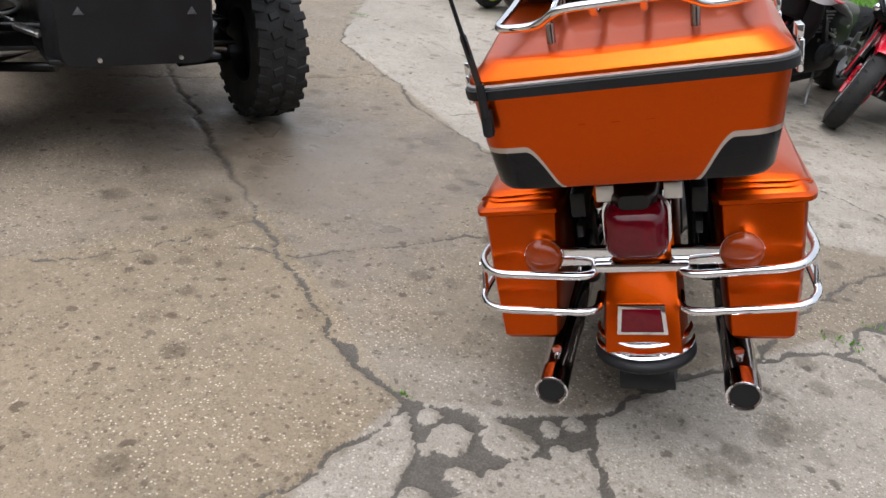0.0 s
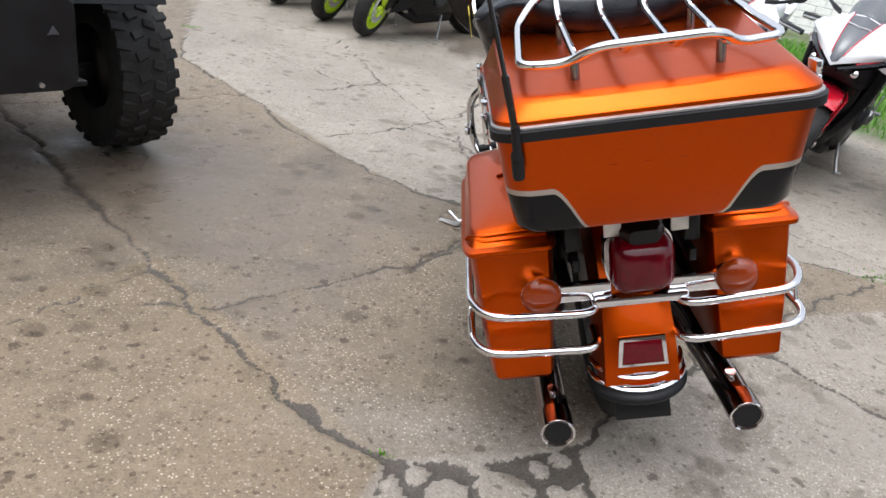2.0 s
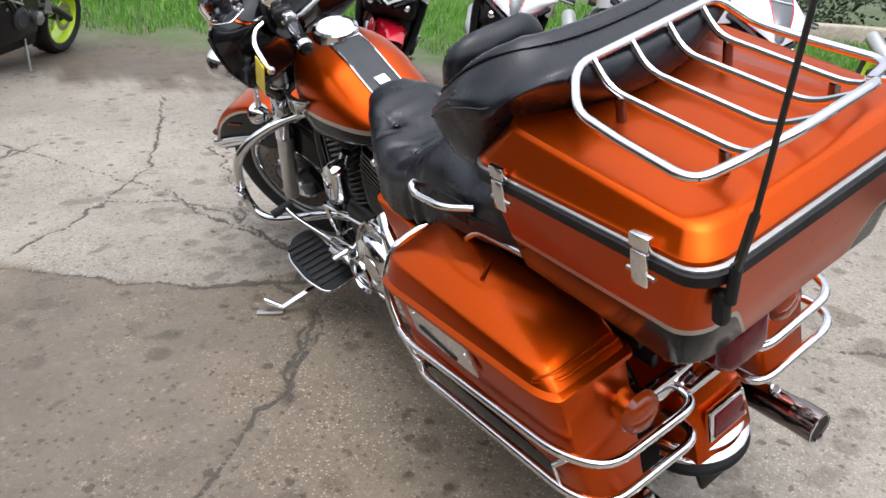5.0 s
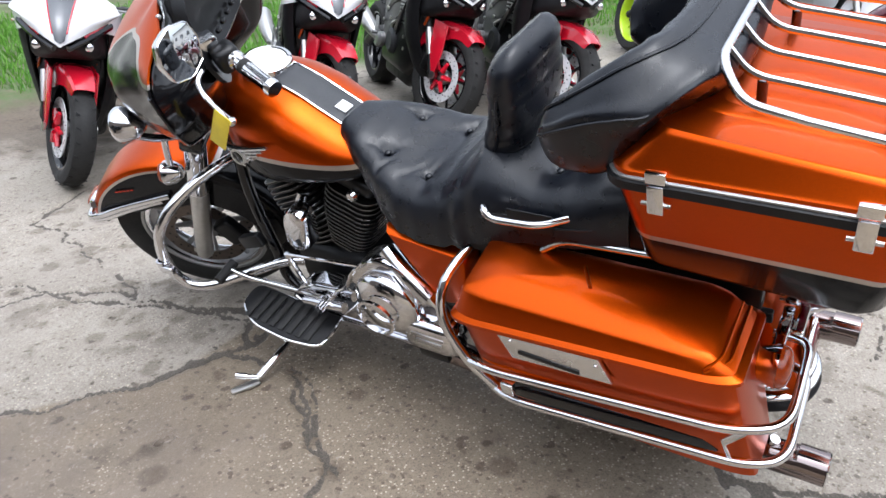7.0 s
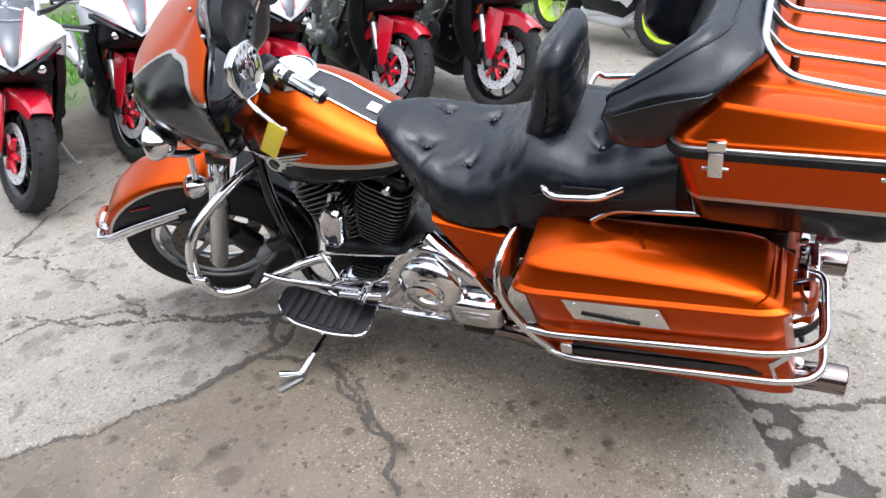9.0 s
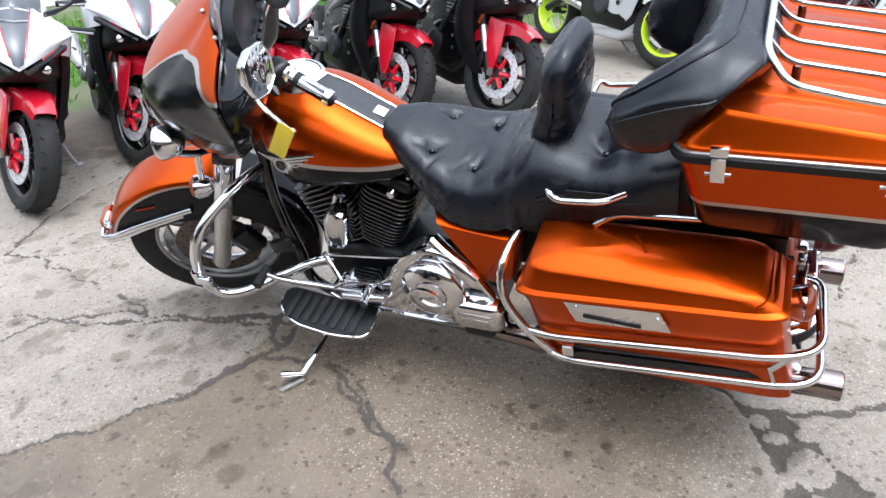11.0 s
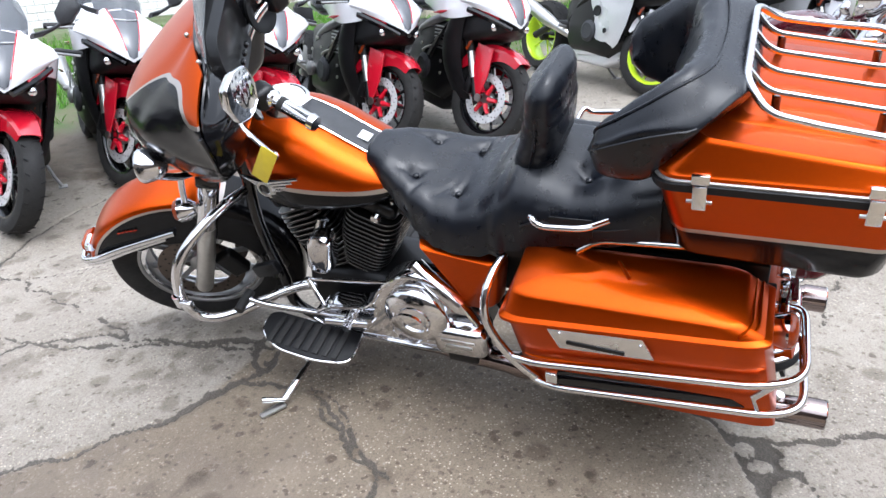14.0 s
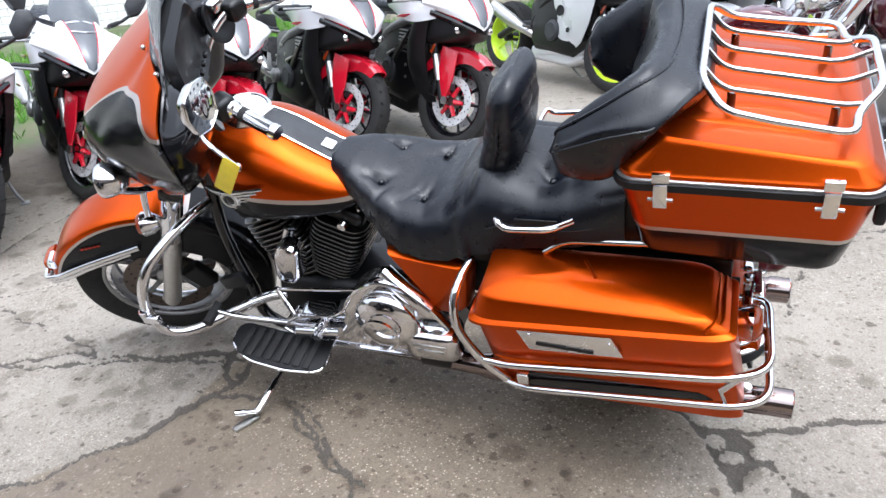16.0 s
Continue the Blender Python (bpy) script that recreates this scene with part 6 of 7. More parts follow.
def sport_bike(at, label, nose, side, fender, rim, stripe, accent, group, lower=None):
    """A sport bike whose front tyre stands at its origin, facing +y."""
    reach = 0.30 if lower else 0.15
    lower = lower or BLACK_PLASTIC
    b = thing("sport_motorcycle", at, label, "motorcycle", group)
    ax = Vector((0, -math.sin(radians(24)), math.cos(radians(24))))
    steer = Matrix.Translation((0, -0.2, 0.8)) @ Matrix.Rotation(radians(20), 4, ax) @ Matrix.Translation((0, 0.2, -0.8))
    rim_mat = rim
    wheel_parts(b, (0, 0, 0.30), 0.30, 0.12, 0.215, rim_mat, 10, True, tread=26, steer=steer, disc_r=0.155, disc_mat=BRIGHT_DISC)
    wheel_parts(b, (0, -1.40, 0.31), 0.31, 0.185, 0.215, rim_mat, 5, True, tread=26, both=False, disc_r=0.11)
    # front fender with its fork guards
    rows = []
    for k in range(20):
        a = 50 + 100 * k / 19
        d = Vector((0, math.cos(radians(a)), math.sin(radians(a))))
        deep = 0.05 + 0.07 * math.exp(-((a - 105) / 30) ** 2)
        w = 0.045 + 0.04 * math.sin(math.pi * min(1, (k + 1.5) / 12) / 2)
        row = []
        for t in np.linspace(-1, 1, 13):
            q = max(0, abs(t) - 0.5) * 2
            row.append(Vector((0, 0, 0.30)) + d * (0.335 - 0.015 * abs(t) - deep * q ** 1.5) + Vector((math.copysign(w * min(1, abs(t) * 1.55) ** 0.8, t), 0, 0)))
        rows.append(row)
    fen = part("front_fender", sheet(rows), fender, b, at=steer)
    for s in (-1, 1):
        o = [(0.03, 0.60), (-0.10, 0.62), (-0.09, 0.42), (-0.055, 0.30), (-0.005, 0.30), (0.03, 0.44)]
        part("fork_guard", slab([(y, z) for y, z in o] if s > 0 else [(y, z) for y, z in o[::-1]], 0.012, Matrix(((0, 0, 1, s * 0.108), (1, 0, 0, 0), (0, 1, 0, 0), (0, 0, 0, 1))), 0.004), fender, fen)
        lo = Vector((s * 0.102, -0.03, 0.28))
        fk = part("fork_leg", tube([lo, lo + ax * 0.30, lo + ax * 0.31, lo + ax * 0.62], [0.024, 0.024, 0.028, 0.028], 14), BLACK_METAL, b, at=steer)
        part("slider", tube([lo + ax * 0.14, lo + ax * 0.31], 0.0255, 14), STEEL, fk)
        part("reflector", box(0.006, 0.022, 0.075, (s * 0.135, -0.155, 0.60), 0.002, rot=(-24, 0, 0)), AMBER_LENS, fk)
        part("caliper", box(0.05, 0.055, 0.10, (s * 0.095, -0.115, 0.36), 0.012, rot=(-15, 0, 0)), BLACK_METAL, fk)
        part("axle_end", lathe([(0, 0), (0.02, 0), (0.024, 0.012), (0, 0.012)], 14, pose(s * 0.118, -0.005, 0.30, 0, s * 90, 0)), STEEL, fk)
    # nose cowl with a pointed lower rim
    rows, mid = [], []
    for v in np.linspace(0, 1, 18):
        w = lerp([(0, 0.225), (0.25, 0.252), (0.6, 0.232), (1, 0.165)], v)
        zc, yc = 0.748 + 0.262 * v, 0.225 - 0.03 * v - 0.235 * v * v
        fold = lambda u: yc - (0.33 - 0.13 * v) * (0.75 * abs(u) ** 1.35 + 0.25 * abs(u) ** 4)
        rise = lambda u: zc + 0.105 * (1 - v) * abs(u) ** 0.9 - 0.06 * v * abs(u) ** 1.6 + 0.012 * math.exp(-((abs(u) - 0.55) / 0.08) ** 2) * v
        rows.append([(w * u, fold(u), rise(u)) for u in np.linspace(-1, 1, 41)])
        k = 0.018 + 0.056 * v
        mid.append([(k * t, fold(k * t / w) + 0.006, rise(k * t / w) + 0.003) for t in np.linspace(-1, 1, 9)])
    cowl = part("nose_cowl", sheet(rows), nose, b, angle=60)
    part("centre_stripe", sheet(mid[1:], 0.004), stripe, cowl, angle=60)
    for s in (-1, 1):
        part("pinstripe", tube([(s * (abs(r[0][0]) + 0.003), r[0][1] + 0.002, r[0][2]) for r in mid[3:]], 0.0035, 6), accent, cowl)
        part("cowl_trim", tube([Vector(p) + Vector((0, 0.003, 0.002)) for p in mid[13]], 0.0045, 6), nose, cowl)
        # lamp slits under the cowl
        part("lamp_slit", tube(curve([(s * 0.03, 0.185, 0.738), (s * 0.11, 0.105, 0.778), (s * 0.20, -0.06, 0.825)], 5), [0.016] * 5 + [0.022] * 6, 8), BLACK_GLOSS, b)
        part("headlamp", lathe([(0, 0), (0.016, 0), (0.02, 0.012), (0.013, 0.018), (0, 0.02)], 16, pose(s * 0.115, 0.105, 0.738, -85, 0, 0)), CHROME, b)
        part("position_lamp", tube(curve([(s * 0.10, 0.135, 0.79), (s * 0.155, 0.035, 0.825), (s * 0.20, -0.07, 0.855)], 5), [0.006] * 3 + [0.012] * 5 + [0.006] * 3, 8, flat=0.5), accent, b)
        # side fairing: a slim colour panel over a black lower one
        up = []
        for v in np.linspace(0, 1, 8):
            up.append([(s * (0.200 + 0.060 * math.sin(math.pi * t ** 0.7) - 0.03 * t - 0.015 * v), -0.03 - 0.69 * t, 0.875 + 0.01 * math.sin(3 * t) - 0.04 * t - v * (0.02 + (0.11 if reach < 0.2 else 0.17) * math.sin(math.pi * (0.22 + 0.78 * t)) ** 1.2 * (1 - 0.45 * t))) for t in np.linspace(0, 1, 14)])
        sf = part("side_fairing", sheet(up), side, b, angle=60)
        lo_ = []
        for v in np.linspace(0, 1, 14):
            if reach > 0.2:
                # full fairing: its front and rear edges from top to belly
                f_, r_ = [(lerp([(0, y0), (0.25, y1), (0.5, y2), (0.75, y3), (1, y4)], v), lerp([(0, z0), (0.25, z1), (0.5, z2), (0.75, z3), (1, z4)], v)) for y0, y1, y2, y3, y4, z0, z1, z2, z3, z4 in ((-0.08, -0.13, -0.18, -0.27, -0.42, 0.85, 0.70, 0.53, 0.36, 0.25), (-0.74, -0.66, -0.62, -0.74, -0.98, 0.83, 0.70, 0.54, 0.36, 0.20))]
                lo_.append([(s * (0.222 + 0.022 * math.sin(math.pi * t) - 0.03 * t - 0.085 * v ** 2), f_[0] + (r_[0] - f_[0]) * t, f_[1] + (r_[1] - f_[1]) * t) for t in np.linspace(0, 1, 14)])
            else:
                lo_.append([(s * (0.19 + 0.045 * math.sin(math.pi * min(1, t * 1.1)) - 0.10 * v ** 2.2), -0.10 - (reach + 0.42 * reach / 0.3 * v ** 0.6) * t + 0.02 * v - 0.06 * math.sin(math.pi * v), 0.80 - 0.02 * t - v * (0.55 - 0.12 * t)) for t in np.linspace(0, 1, 12)])
        part("lower_fairing", sheet(lo_), lower, sf, angle=60)
        part("slash", tube([(s * 0.262, -0.22, 0.80), (s * 0.264, -0.30, 0.785), (s * 0.258, -0.40, 0.775)], [0.004, 0.014, 0.004], 8, flat=0.5), accent, sf)
        # mirror
        face = rounded([(-0.052, -0.030), (-0.012, -0.085), (0.036, -0.052), (0.058, 0.040), (0.020, 0.082), (-0.040, 0.062), (-0.052, -0.030)], 0.016, 3)[:-1]
        face = [(x * s, -z) for x, z in (face if s > 0 else face[::-1])]
        hold = pose(s * 0.300, -0.085, 1.105, -80, 0, s * 18) @ pose(0, 0, 0, 0, 0, s * 16)
        st = part("mirror", skin([[hold @ Vector((x * g, z * g, d)) for x, z in face] for d, g in ((0.030, 0.55), (0.022, 0.88), (0.004, 1.0), (-0.014, 0.98), (-0.018, 0.90))]), MIRROR_SHELL, b)
        part("mirror_glass", skin([[hold @ Vector((x * 0.86, z * 0.86, d)) for x, z in face] for d in (-0.0175, -0.0195)]), MIRROR, st)
        part("stalk", tube(curve([(s * 0.135, 0.015, 0.985), (s * 0.20, -0.03, 1.005), (s * 0.262, -0.07, 1.04), (s * 0.292, -0.085, 1.075)], 5), [0.020] * 5 + [0.015] * 6 + [0.012] * 5, 8, flat=0.55), MIRROR_SHELL, st)
        # exhaust headers, frame spar and engine covers in the open side
        part("frame_spar", tube(curve([(s * 0.09, -0.28, 0.84), (s * 0.17, -0.48, 0.74), (s * 0.17, -0.75, 0.64), (s * 0.13, -0.95, 0.46)], 5), [0.03] * 8 + [0.022] * 8, 10), ALLOY if reach < 0.2 else BLACK_METAL, b)
        part("engine_cover", lathe([(0.085, 0.0), (0.085, 0.025), (0.06, 0.04), (0.03, 0.036), (0, 0.04)], 22, pose(s * 0.172, -0.62, 0.42, 0, s * 90, 0)), DARK_STRIP, b)
        part("header_pipe", tube(curve([(s * 0.06, -0.20, 0.52), (s * 0.085, -0.185, 0.40), (s * 0.08, -0.28, 0.27), (s * 0.06, -0.55, 0.23)], 5), 0.02, 10), STEEL, b)
        part("brake_hose", tube(curve([(s * 0.09, -0.26, 0.83), (s * 0.15, -0.16, 0.70), (s * 0.13, -0.10, 0.52), (s * 0.105, -0.12, 0.40)], 5), 0.006, 6), BLACK_PLASTIC, b)
        if reach < 0.2:
            er = random.Random(5 if s > 0 else 6)
            for k in range(9):
                part("cover_bolt", lathe([(0, 0), (0.011, 0), (0.011, 0.008), (0, 0.010)], 8, pose(s * 0.188, -0.36 - er.uniform(0, 0.5), 0.34 + er.uniform(0, 0.3), 0, s * 90, 0)), STEEL, b)
            for k in range(7):
                part("cooling_fin", box(0.02, 0.15, 0.008, (s * 0.182, -0.42, 0.56 + 0.022 * k), 0.002), ALLOY, b)
            for k in range(4):
                part("hose", tube(curve([(s * 0.10, -0.24, 0.80 - 0.05 * k), (s * 0.20, -0.30 - 0.06 * k, 0.72 - 0.05 * k), (s * 0.19, -0.50 - 0.05 * k, 0.52), (s * 0.15, -0.66, 0.40 + 0.04 * k)], 5), 0.009, 8), (BLACK_PLASTIC, STEEL)[k % 2], b)
            part("water_pump", lathe([(0.05, 0), (0.05, 0.03), (0.03, 0.045), (0, 0.045)], 16, pose(s * 0.18, -0.84, 0.40, 0, s * 90, 0)), ALLOY, b)
            part("heel_guard", slab([(-0.05, -0.05), (0.05, -0.05), (0.03, 0.07), (-0.03, 0.07)], 0.008, Matrix(((0, 0, s, s * 0.19), (s, 0, 0, -0.97), (0, 1, 0, 0.47), (0, 0, 0, 1))), 0.002), ALLOY, b)
        if reach > 0.2:
            for yy, zz, r in ((-0.52, 0.58, 0.042), (-0.40, 0.44, 0.02)):
                part("vent", lathe([(r, 0), (r, 0.006), (r * 0.7, 0.003), (0, 0.003)], 16, pose(s * 0.212, yy, zz, 0, s * 90, 0)), BLACK_PLASTIC, sf)
        for k in range(6):
            d = Vector((0, math.cos(k * math.pi / 3), math.sin(k * math.pi / 3)))
            part("disc_carrier", tube([Vector((s * 0.068, 0, 0.30)) + d * 0.035, Vector((s * 0.068, 0, 0.30)) + d * 0.10], [0.018, 0.012], 6), accent if fender == RED_PAINT else rim_mat, b, at=steer)
        # clip-on bar, grip and lever
        cb = part("clip_on", tube([(s * 0.10, -0.24, 0.90), (s * 0.24, -0.29, 0.885), (s * 0.25, -0.293, 0.884), (s * 0.37, -0.335, 0.87)], [0.012, 0.012, 0.018, 0.018], 12), BLACK_METAL, b)
        part("lever", tube([(s * 0.20, -0.235, 0.885), (s * 0.36, -0.27, 0.868)], 0.007, 8), ALLOY, cb)
    part("inner_nose", skin([[(x, y0, z0 + z) for x, z in loop(w, h, 0.05, 5)] for y0, z0, w, h in ((0.165, 0.78, 0.10, 0.10), (0.05, 0.77, 0.30, 0.20), (-0.15, 0.78, 0.36, 0.30), (-0.30, 0.78, 0.30, 0.28))]), BLACK_PLASTIC, b)
    scr = []
    for v in np.linspace(0, 1, 10):
        w = lerp([(0, 0.125), (0.35, 0.128), (0.75, 0.100), (1, 0.060)], v)
        scr.append([(w * u, -0.030 - 0.25 * v - 0.13 * u * u * (1 - 0.3 * v), 1.000 + 0.245 * v - 0.05 * v * v - 0.045 * u * u) for u in np.linspace(-1, 1, 17)])
    sc = part("windscreen", sheet(scr, 0.003), SCREEN, b, "clear windscreen", angle=60)
    part("screen_rim", tube([Vector(p) + Vector((0, 0.004, 0.001)) for p in scr[0]], 0.006, 6), nose, sc)
    sc.visible_shadow = False
    # engine block, belly, frame
    part("engine", skin([[(x, y0, z0 + z) for x, z in loop(w, h, 0.06, 4)] for y0, z0, w, h in ((-0.25, 0.52, 0.28, 0.36), (-0.4, 0.48, 0.36, 0.5), (-0.85, 0.48, 0.36, 0.46), (-1.0, 0.5, 0.24, 0.3))]), BLACK_METAL, b)
    part("radiator", box(0.32, 0.03, 0.28, (0, -0.20, 0.56), 0.01, rot=(-12, 0, 0)), BLACK_METAL, b)
    part("belly_pan", skin([[(x, y0, z0 + z) for x, z in loop(w, h, 0.04, 4)] for y0, z0, w, h in ((-0.30, 0.27, 0.18, 0.12), (-0.45, 0.22, 0.26, 0.14), (-0.95, 0.22, 0.22, 0.12))]), lower, b)
    rows = []
    for y, w, t, bt in ((-0.34, 0.06, 0.92, 0.84), (-0.40, 0.13, 0.97, 0.80), (-0.52, 0.165, 1.005, 0.79), (-0.66, 0.15, 0.985, 0.79), (-0.80, 0.10, 0.90, 0.79), (-0.88, 0.07, 0.86, 0.79)):
        rows.append([(x, y, (t + bt) / 2 + z) for x, z in loop(w * 2, t - bt, 0.07, 6)])
    part("fuel_tank", skin(rows), nose, b, angle=50)
    part("seat", skin([[(x, y0, z0 + z) for x, z in loop(w, h, 0.03, 4)] for y0, z0, w, h in ((-0.80, 0.82, 0.14, 0.06), (-0.95, 0.815, 0.26, 0.07), (-1.10, 0.835, 0.24, 0.07), (-1.15, 0.86, 0.2, 0.09))]), LEATHER, b)
    tl = part("tail_cowl", skin([[(x, y0, z0 + z) for x, z in loop(w, h, 0.03, 4)] for y0, z0, w, h in ((-0.98, 0.79, 0.2, 0.06), (-1.15, 0.85, 0.23, 0.12), (-1.35, 0.925, 0.19, 0.11), (-1.58, 0.985, 0.08, 0.05))]), side, b, angle=50)
    part("passenger_pad", skin([[(x, y0, z0 + z) for x, z in loop(w, h, 0.02, 4)] for y0, z0, w, h in ((-1.18, 0.925, 0.14, 0.04), (-1.3, 0.97, 0.2, 0.05), (-1.46, 1.0, 0.12, 0.04))]), LEATHER, tl)
    part("tail_lamp", box(0.08, 0.02, 0.03, (0, -1.585, 0.98), 0.008), RED_LENS, tl)
    part("plate_holder", box(0.16, 0.02, 0.12, (0, -1.56, 0.72), 0.006, rot=(25, 0, 0)), BLACK_PLASTIC, tl)
    for s in (-1, 1):
        part("swing_arm", tube(curve([(s * 0.12, -0.92, 0.45), (s * 0.135, -1.15, 0.42), (s * 0.13, -1.40, 0.31)], 5), 0.032, 10), BLACK_METAL, b)
        part("foot_peg", tube([(s * 0.15, -0.95, 0.42), (s * 0.24, -0.95, 0.43)], 0.012, 8), ALLOY, b)
    ex = part("exhaust_can", tube([(0.13, -0.92, 0.36), (0.19, -1.05, 0.42), (0.205, -1.15, 0.46), (0.215, -1.42, 0.56), (0.215, -1.44, 0.565)], [0.03, 0.04, 0.055, 0.055, 0.035], 16), STEEL, b)
    stand = part("side_stand", tube([(-0.12, -0.78, 0.24), (-0.20, -0.70, 0.09), (-0.235, -0.66, 0.0445)], 0.010, 8), ALLOY, b)
    part("foot", box(0.05, 0.07, 0.008, (-0.24, -0.655, 0.043), 0.002, rot=(0, 10, 0)), ALLOY, stand)
    return b


ROW_TURN = 144.4


def parked(x, y, turn=ROW_TURN, lean=-10):
    return pose(x, y, 0, 0, lean, turn)


red = sport_bike(parked(0.68, 5.32), "white sport motorcycle with red front fender and black lower fairing", WHITE_PAINT, WHITE_PAINT, RED_PAINT, BLACK_GLOSS, GREY_PAINT, RED_PAINT, "row of white and red sport motorcycles")
for x, y, dt in ((1.40, 5.28, 3), (1.83, 4.60, -1), (2.46, 4.16, 1), (2.69, 3.53, -2)):
    copy_thing(red, parked(x, y, ROW_TURN + dt))
silver = sport_bike(parked(4.25, 2.79), "silver and white sport motorcycle with lime green wheels", WHITE_PAINT, SILVER_PAINT, WHITE_PAINT, LIME, WHITE_PAINT, GREY_PAINT, "row of silver sport motorcycles", SILVER_PAINT)
for x, y in ((4.50, 2.12), (4.74, 1.58)):
    copy_thing(silver, parked(x, y))
black = sport_bike(parked(-0.97, 6.87), "black sport motorcycle with lime green wheels", BLACK_GLOSS, BLACK_GLOSS, BLACK_PLASTIC, LIME, GREY_PAINT, BLACK_METAL, "row of black motorcycles with lime wheels")
for x, y in ((-1.42, 7.30), (-1.98, 7.76), (-2.52, 8.15), (-3.1, 8.6)):
    copy_thing(black, parked(x, y))
sport_bike(parked(5.15, 1.05), "deep blue sport motorcycle with black wheels", BLUE_PAINT, BLUE_PAINT, BLUE_PAINT, BLACK_GLOSS, BLUE_PAINT, WHITE_PAINT, "", BLUE_PAINT)


# ---------------------------------------------------------------- cruisers beyond


def cruiser(at, label, paint):
    b = thing("cruiser_motorcycle", at, label, "motorcycle", "cruisers parked side by side")
    c = Vector((0, 0, 0.33))
    ax = Vector((0, -math.sin(radians(30)), math.cos(radians(30))))
    wheel_parts(b, tuple(c), 0.33, 0.12, 0.21, CHROME, 12, True, disc_r=0.14)
    wheel_parts(b, (0, -1.62, 0.32), 0.32, 0.15, 0.2, CHROME, 12, False)
    for cy, a0, a1, w in ((0, 25, 205, 0.085), (-1.62, 10, 170, 0.10)):
        rows = []
        for k in range(26):
            a = radians(a0 + (a1 - a0) * k / 25)
            d = Vector((0, math.cos(a), math.sin(a)))
            rows.append([Vector((0, cy, 0.33)) + d * (0.375 - 0.03 * abs(t) ** 2 - 0.10 * max(0, abs(t) - 0.6) / 0.4) + Vector((w * math.copysign(min(1, abs(t) * 1.5) ** 0.7, t), 0, 0)) for t in np.linspace(-1, 1, 13)])
        part("fender", shell(rows, 0.004), paint, b, angle=50)
    for s in (-1, 1):
        lo = c + Vector((s * 0.11, -0.03, 0))
        fk = part("fork_leg", tube([lo, lo + ax * 0.32, lo + ax * 0.33, lo + ax * 0.72], [0.032, 0.032, 0.04, 0.04], 16), CHROME, b)
        part("signal", ball(0.04, (s * 0.26, -0.22, 0.80), 16), CHROME, fk)
        part("grip", tube([(s * 0.30, -0.60, 1.05), (s * 0.44, -0.68, 1.02)], 0.018, 12), RUBBER, b)
        m = part("mirror", lathe([(0, 0), (0.055, 0.004), (0.06, 0.015), (0.04, 0.03), (0, 0.035)], 24, pose(s * 0.40, -0.50, 1.20, -80, 0, 0)), CHROME, b)
        part("stem", tube([(s * 0.33, -0.57, 1.06), (s * 0.40, -0.50, 1.17)], 0.006, 8), CHROME, m)
        fb = part("floorboard", slab(rounded([(-0.06, -0.15), (0.07, -0.15), (0.07, 0.13), (0.0, 0.16), (-0.06, 0.15), (-0.06, -0.15)], 0.03, 4)[:-1], 0.018, pose(s * 0.28, -0.62, 0.28), 0.004), BLACK_PLASTIC, b)
        part("rim", tube([(s * 0.28 + s * x, -0.62 + y, 0.285) for x, y in ((-0.06, -0.15), (0.07, -0.15), (0.07, 0.13), (0.0, 0.16), (-0.06, 0.15))], 0.006, 8, True), CHROME, fb)
        part("muffler", tube([(s * 0.19, -0.5, 0.26), (s * 0.2, -1.0, 0.24), (s * 0.21, -2.05, 0.27)], [0.03, 0.045, 0.045], 16), CHROME, b)
        part("saddlebag", skin([[(s * 0.27 + x, y0, 0.55 + z) for x, z in loop(0.18, h, 0.05, 5)] for y0, h in ((-1.36, 0.24), (-1.40, 0.30), (-1.9, 0.30), (-1.96, 0.24))]), paint, b)
        part("lower_leg_shield", skin([[(s * (0.19 + x), -0.36 + y0, 0.52 + z) for x, z in loop(0.16 * g, 0.34 * g, 0.04, 5)] for y0, g in ((0.03, 0.8), (0.0, 1.0), (-0.06, 1.0))]), paint, b)
    bar = part("crash_bar", tube(rounded([(-0.05, -0.40, 0.74), (-0.36, -0.30, 0.64), (-0.38, -0.28, 0.36), (-0.12, -0.42, 0.26), (0.12, -0.42, 0.26), (0.38, -0.28, 0.36), (0.36, -0.30, 0.64), (0.05, -0.40, 0.74)], 0.08, 6), 0.017, 12), CHROME, b)
    hl = part("headlamp", lathe([(0, -0.13), (0.05, -0.12), (0.085, -0.07), (0.10, 0.0), (0.102, 0.02), (0.092, 0.026), (0, 0.03)], 32, pose(0, -0.16, 0.90, -88, 0, 0)), CHROME, b)
    part("lens", lathe([(0, 0.045), (0.05, 0.04), (0.088, 0.026), (0, 0.024)], 28, pose(0, -0.16, 0.90, -88, 0, 0)), DIAL, hl)
    part("handlebar", tube(curve([(-0.44, -0.68, 1.02), (-0.30, -0.60, 1.05), (-0.2, -0.46, 1.06), (0, -0.42, 1.0), (0.2, -0.46, 1.06), (0.30, -0.60, 1.05), (0.44, -0.68, 1.02)], 6), 0.014, 12), CHROME, b)
    rows = []
    for y, w, t, bt in ((-0.42, 0.05, 0.86, 0.74), (-0.48, 0.13, 0.90, 0.68), (-0.62, 0.165, 0.90, 0.66), (-0.80, 0.14, 0.85, 0.68), (-0.98, 0.07, 0.78, 0.70)):
        rows.append([(x, y, (t + bt) / 2 + z) for x, z in loop(w * 2, t - bt, 0.09, 7)])
    part("fuel_tank", skin(rows), paint, b, angle=50)
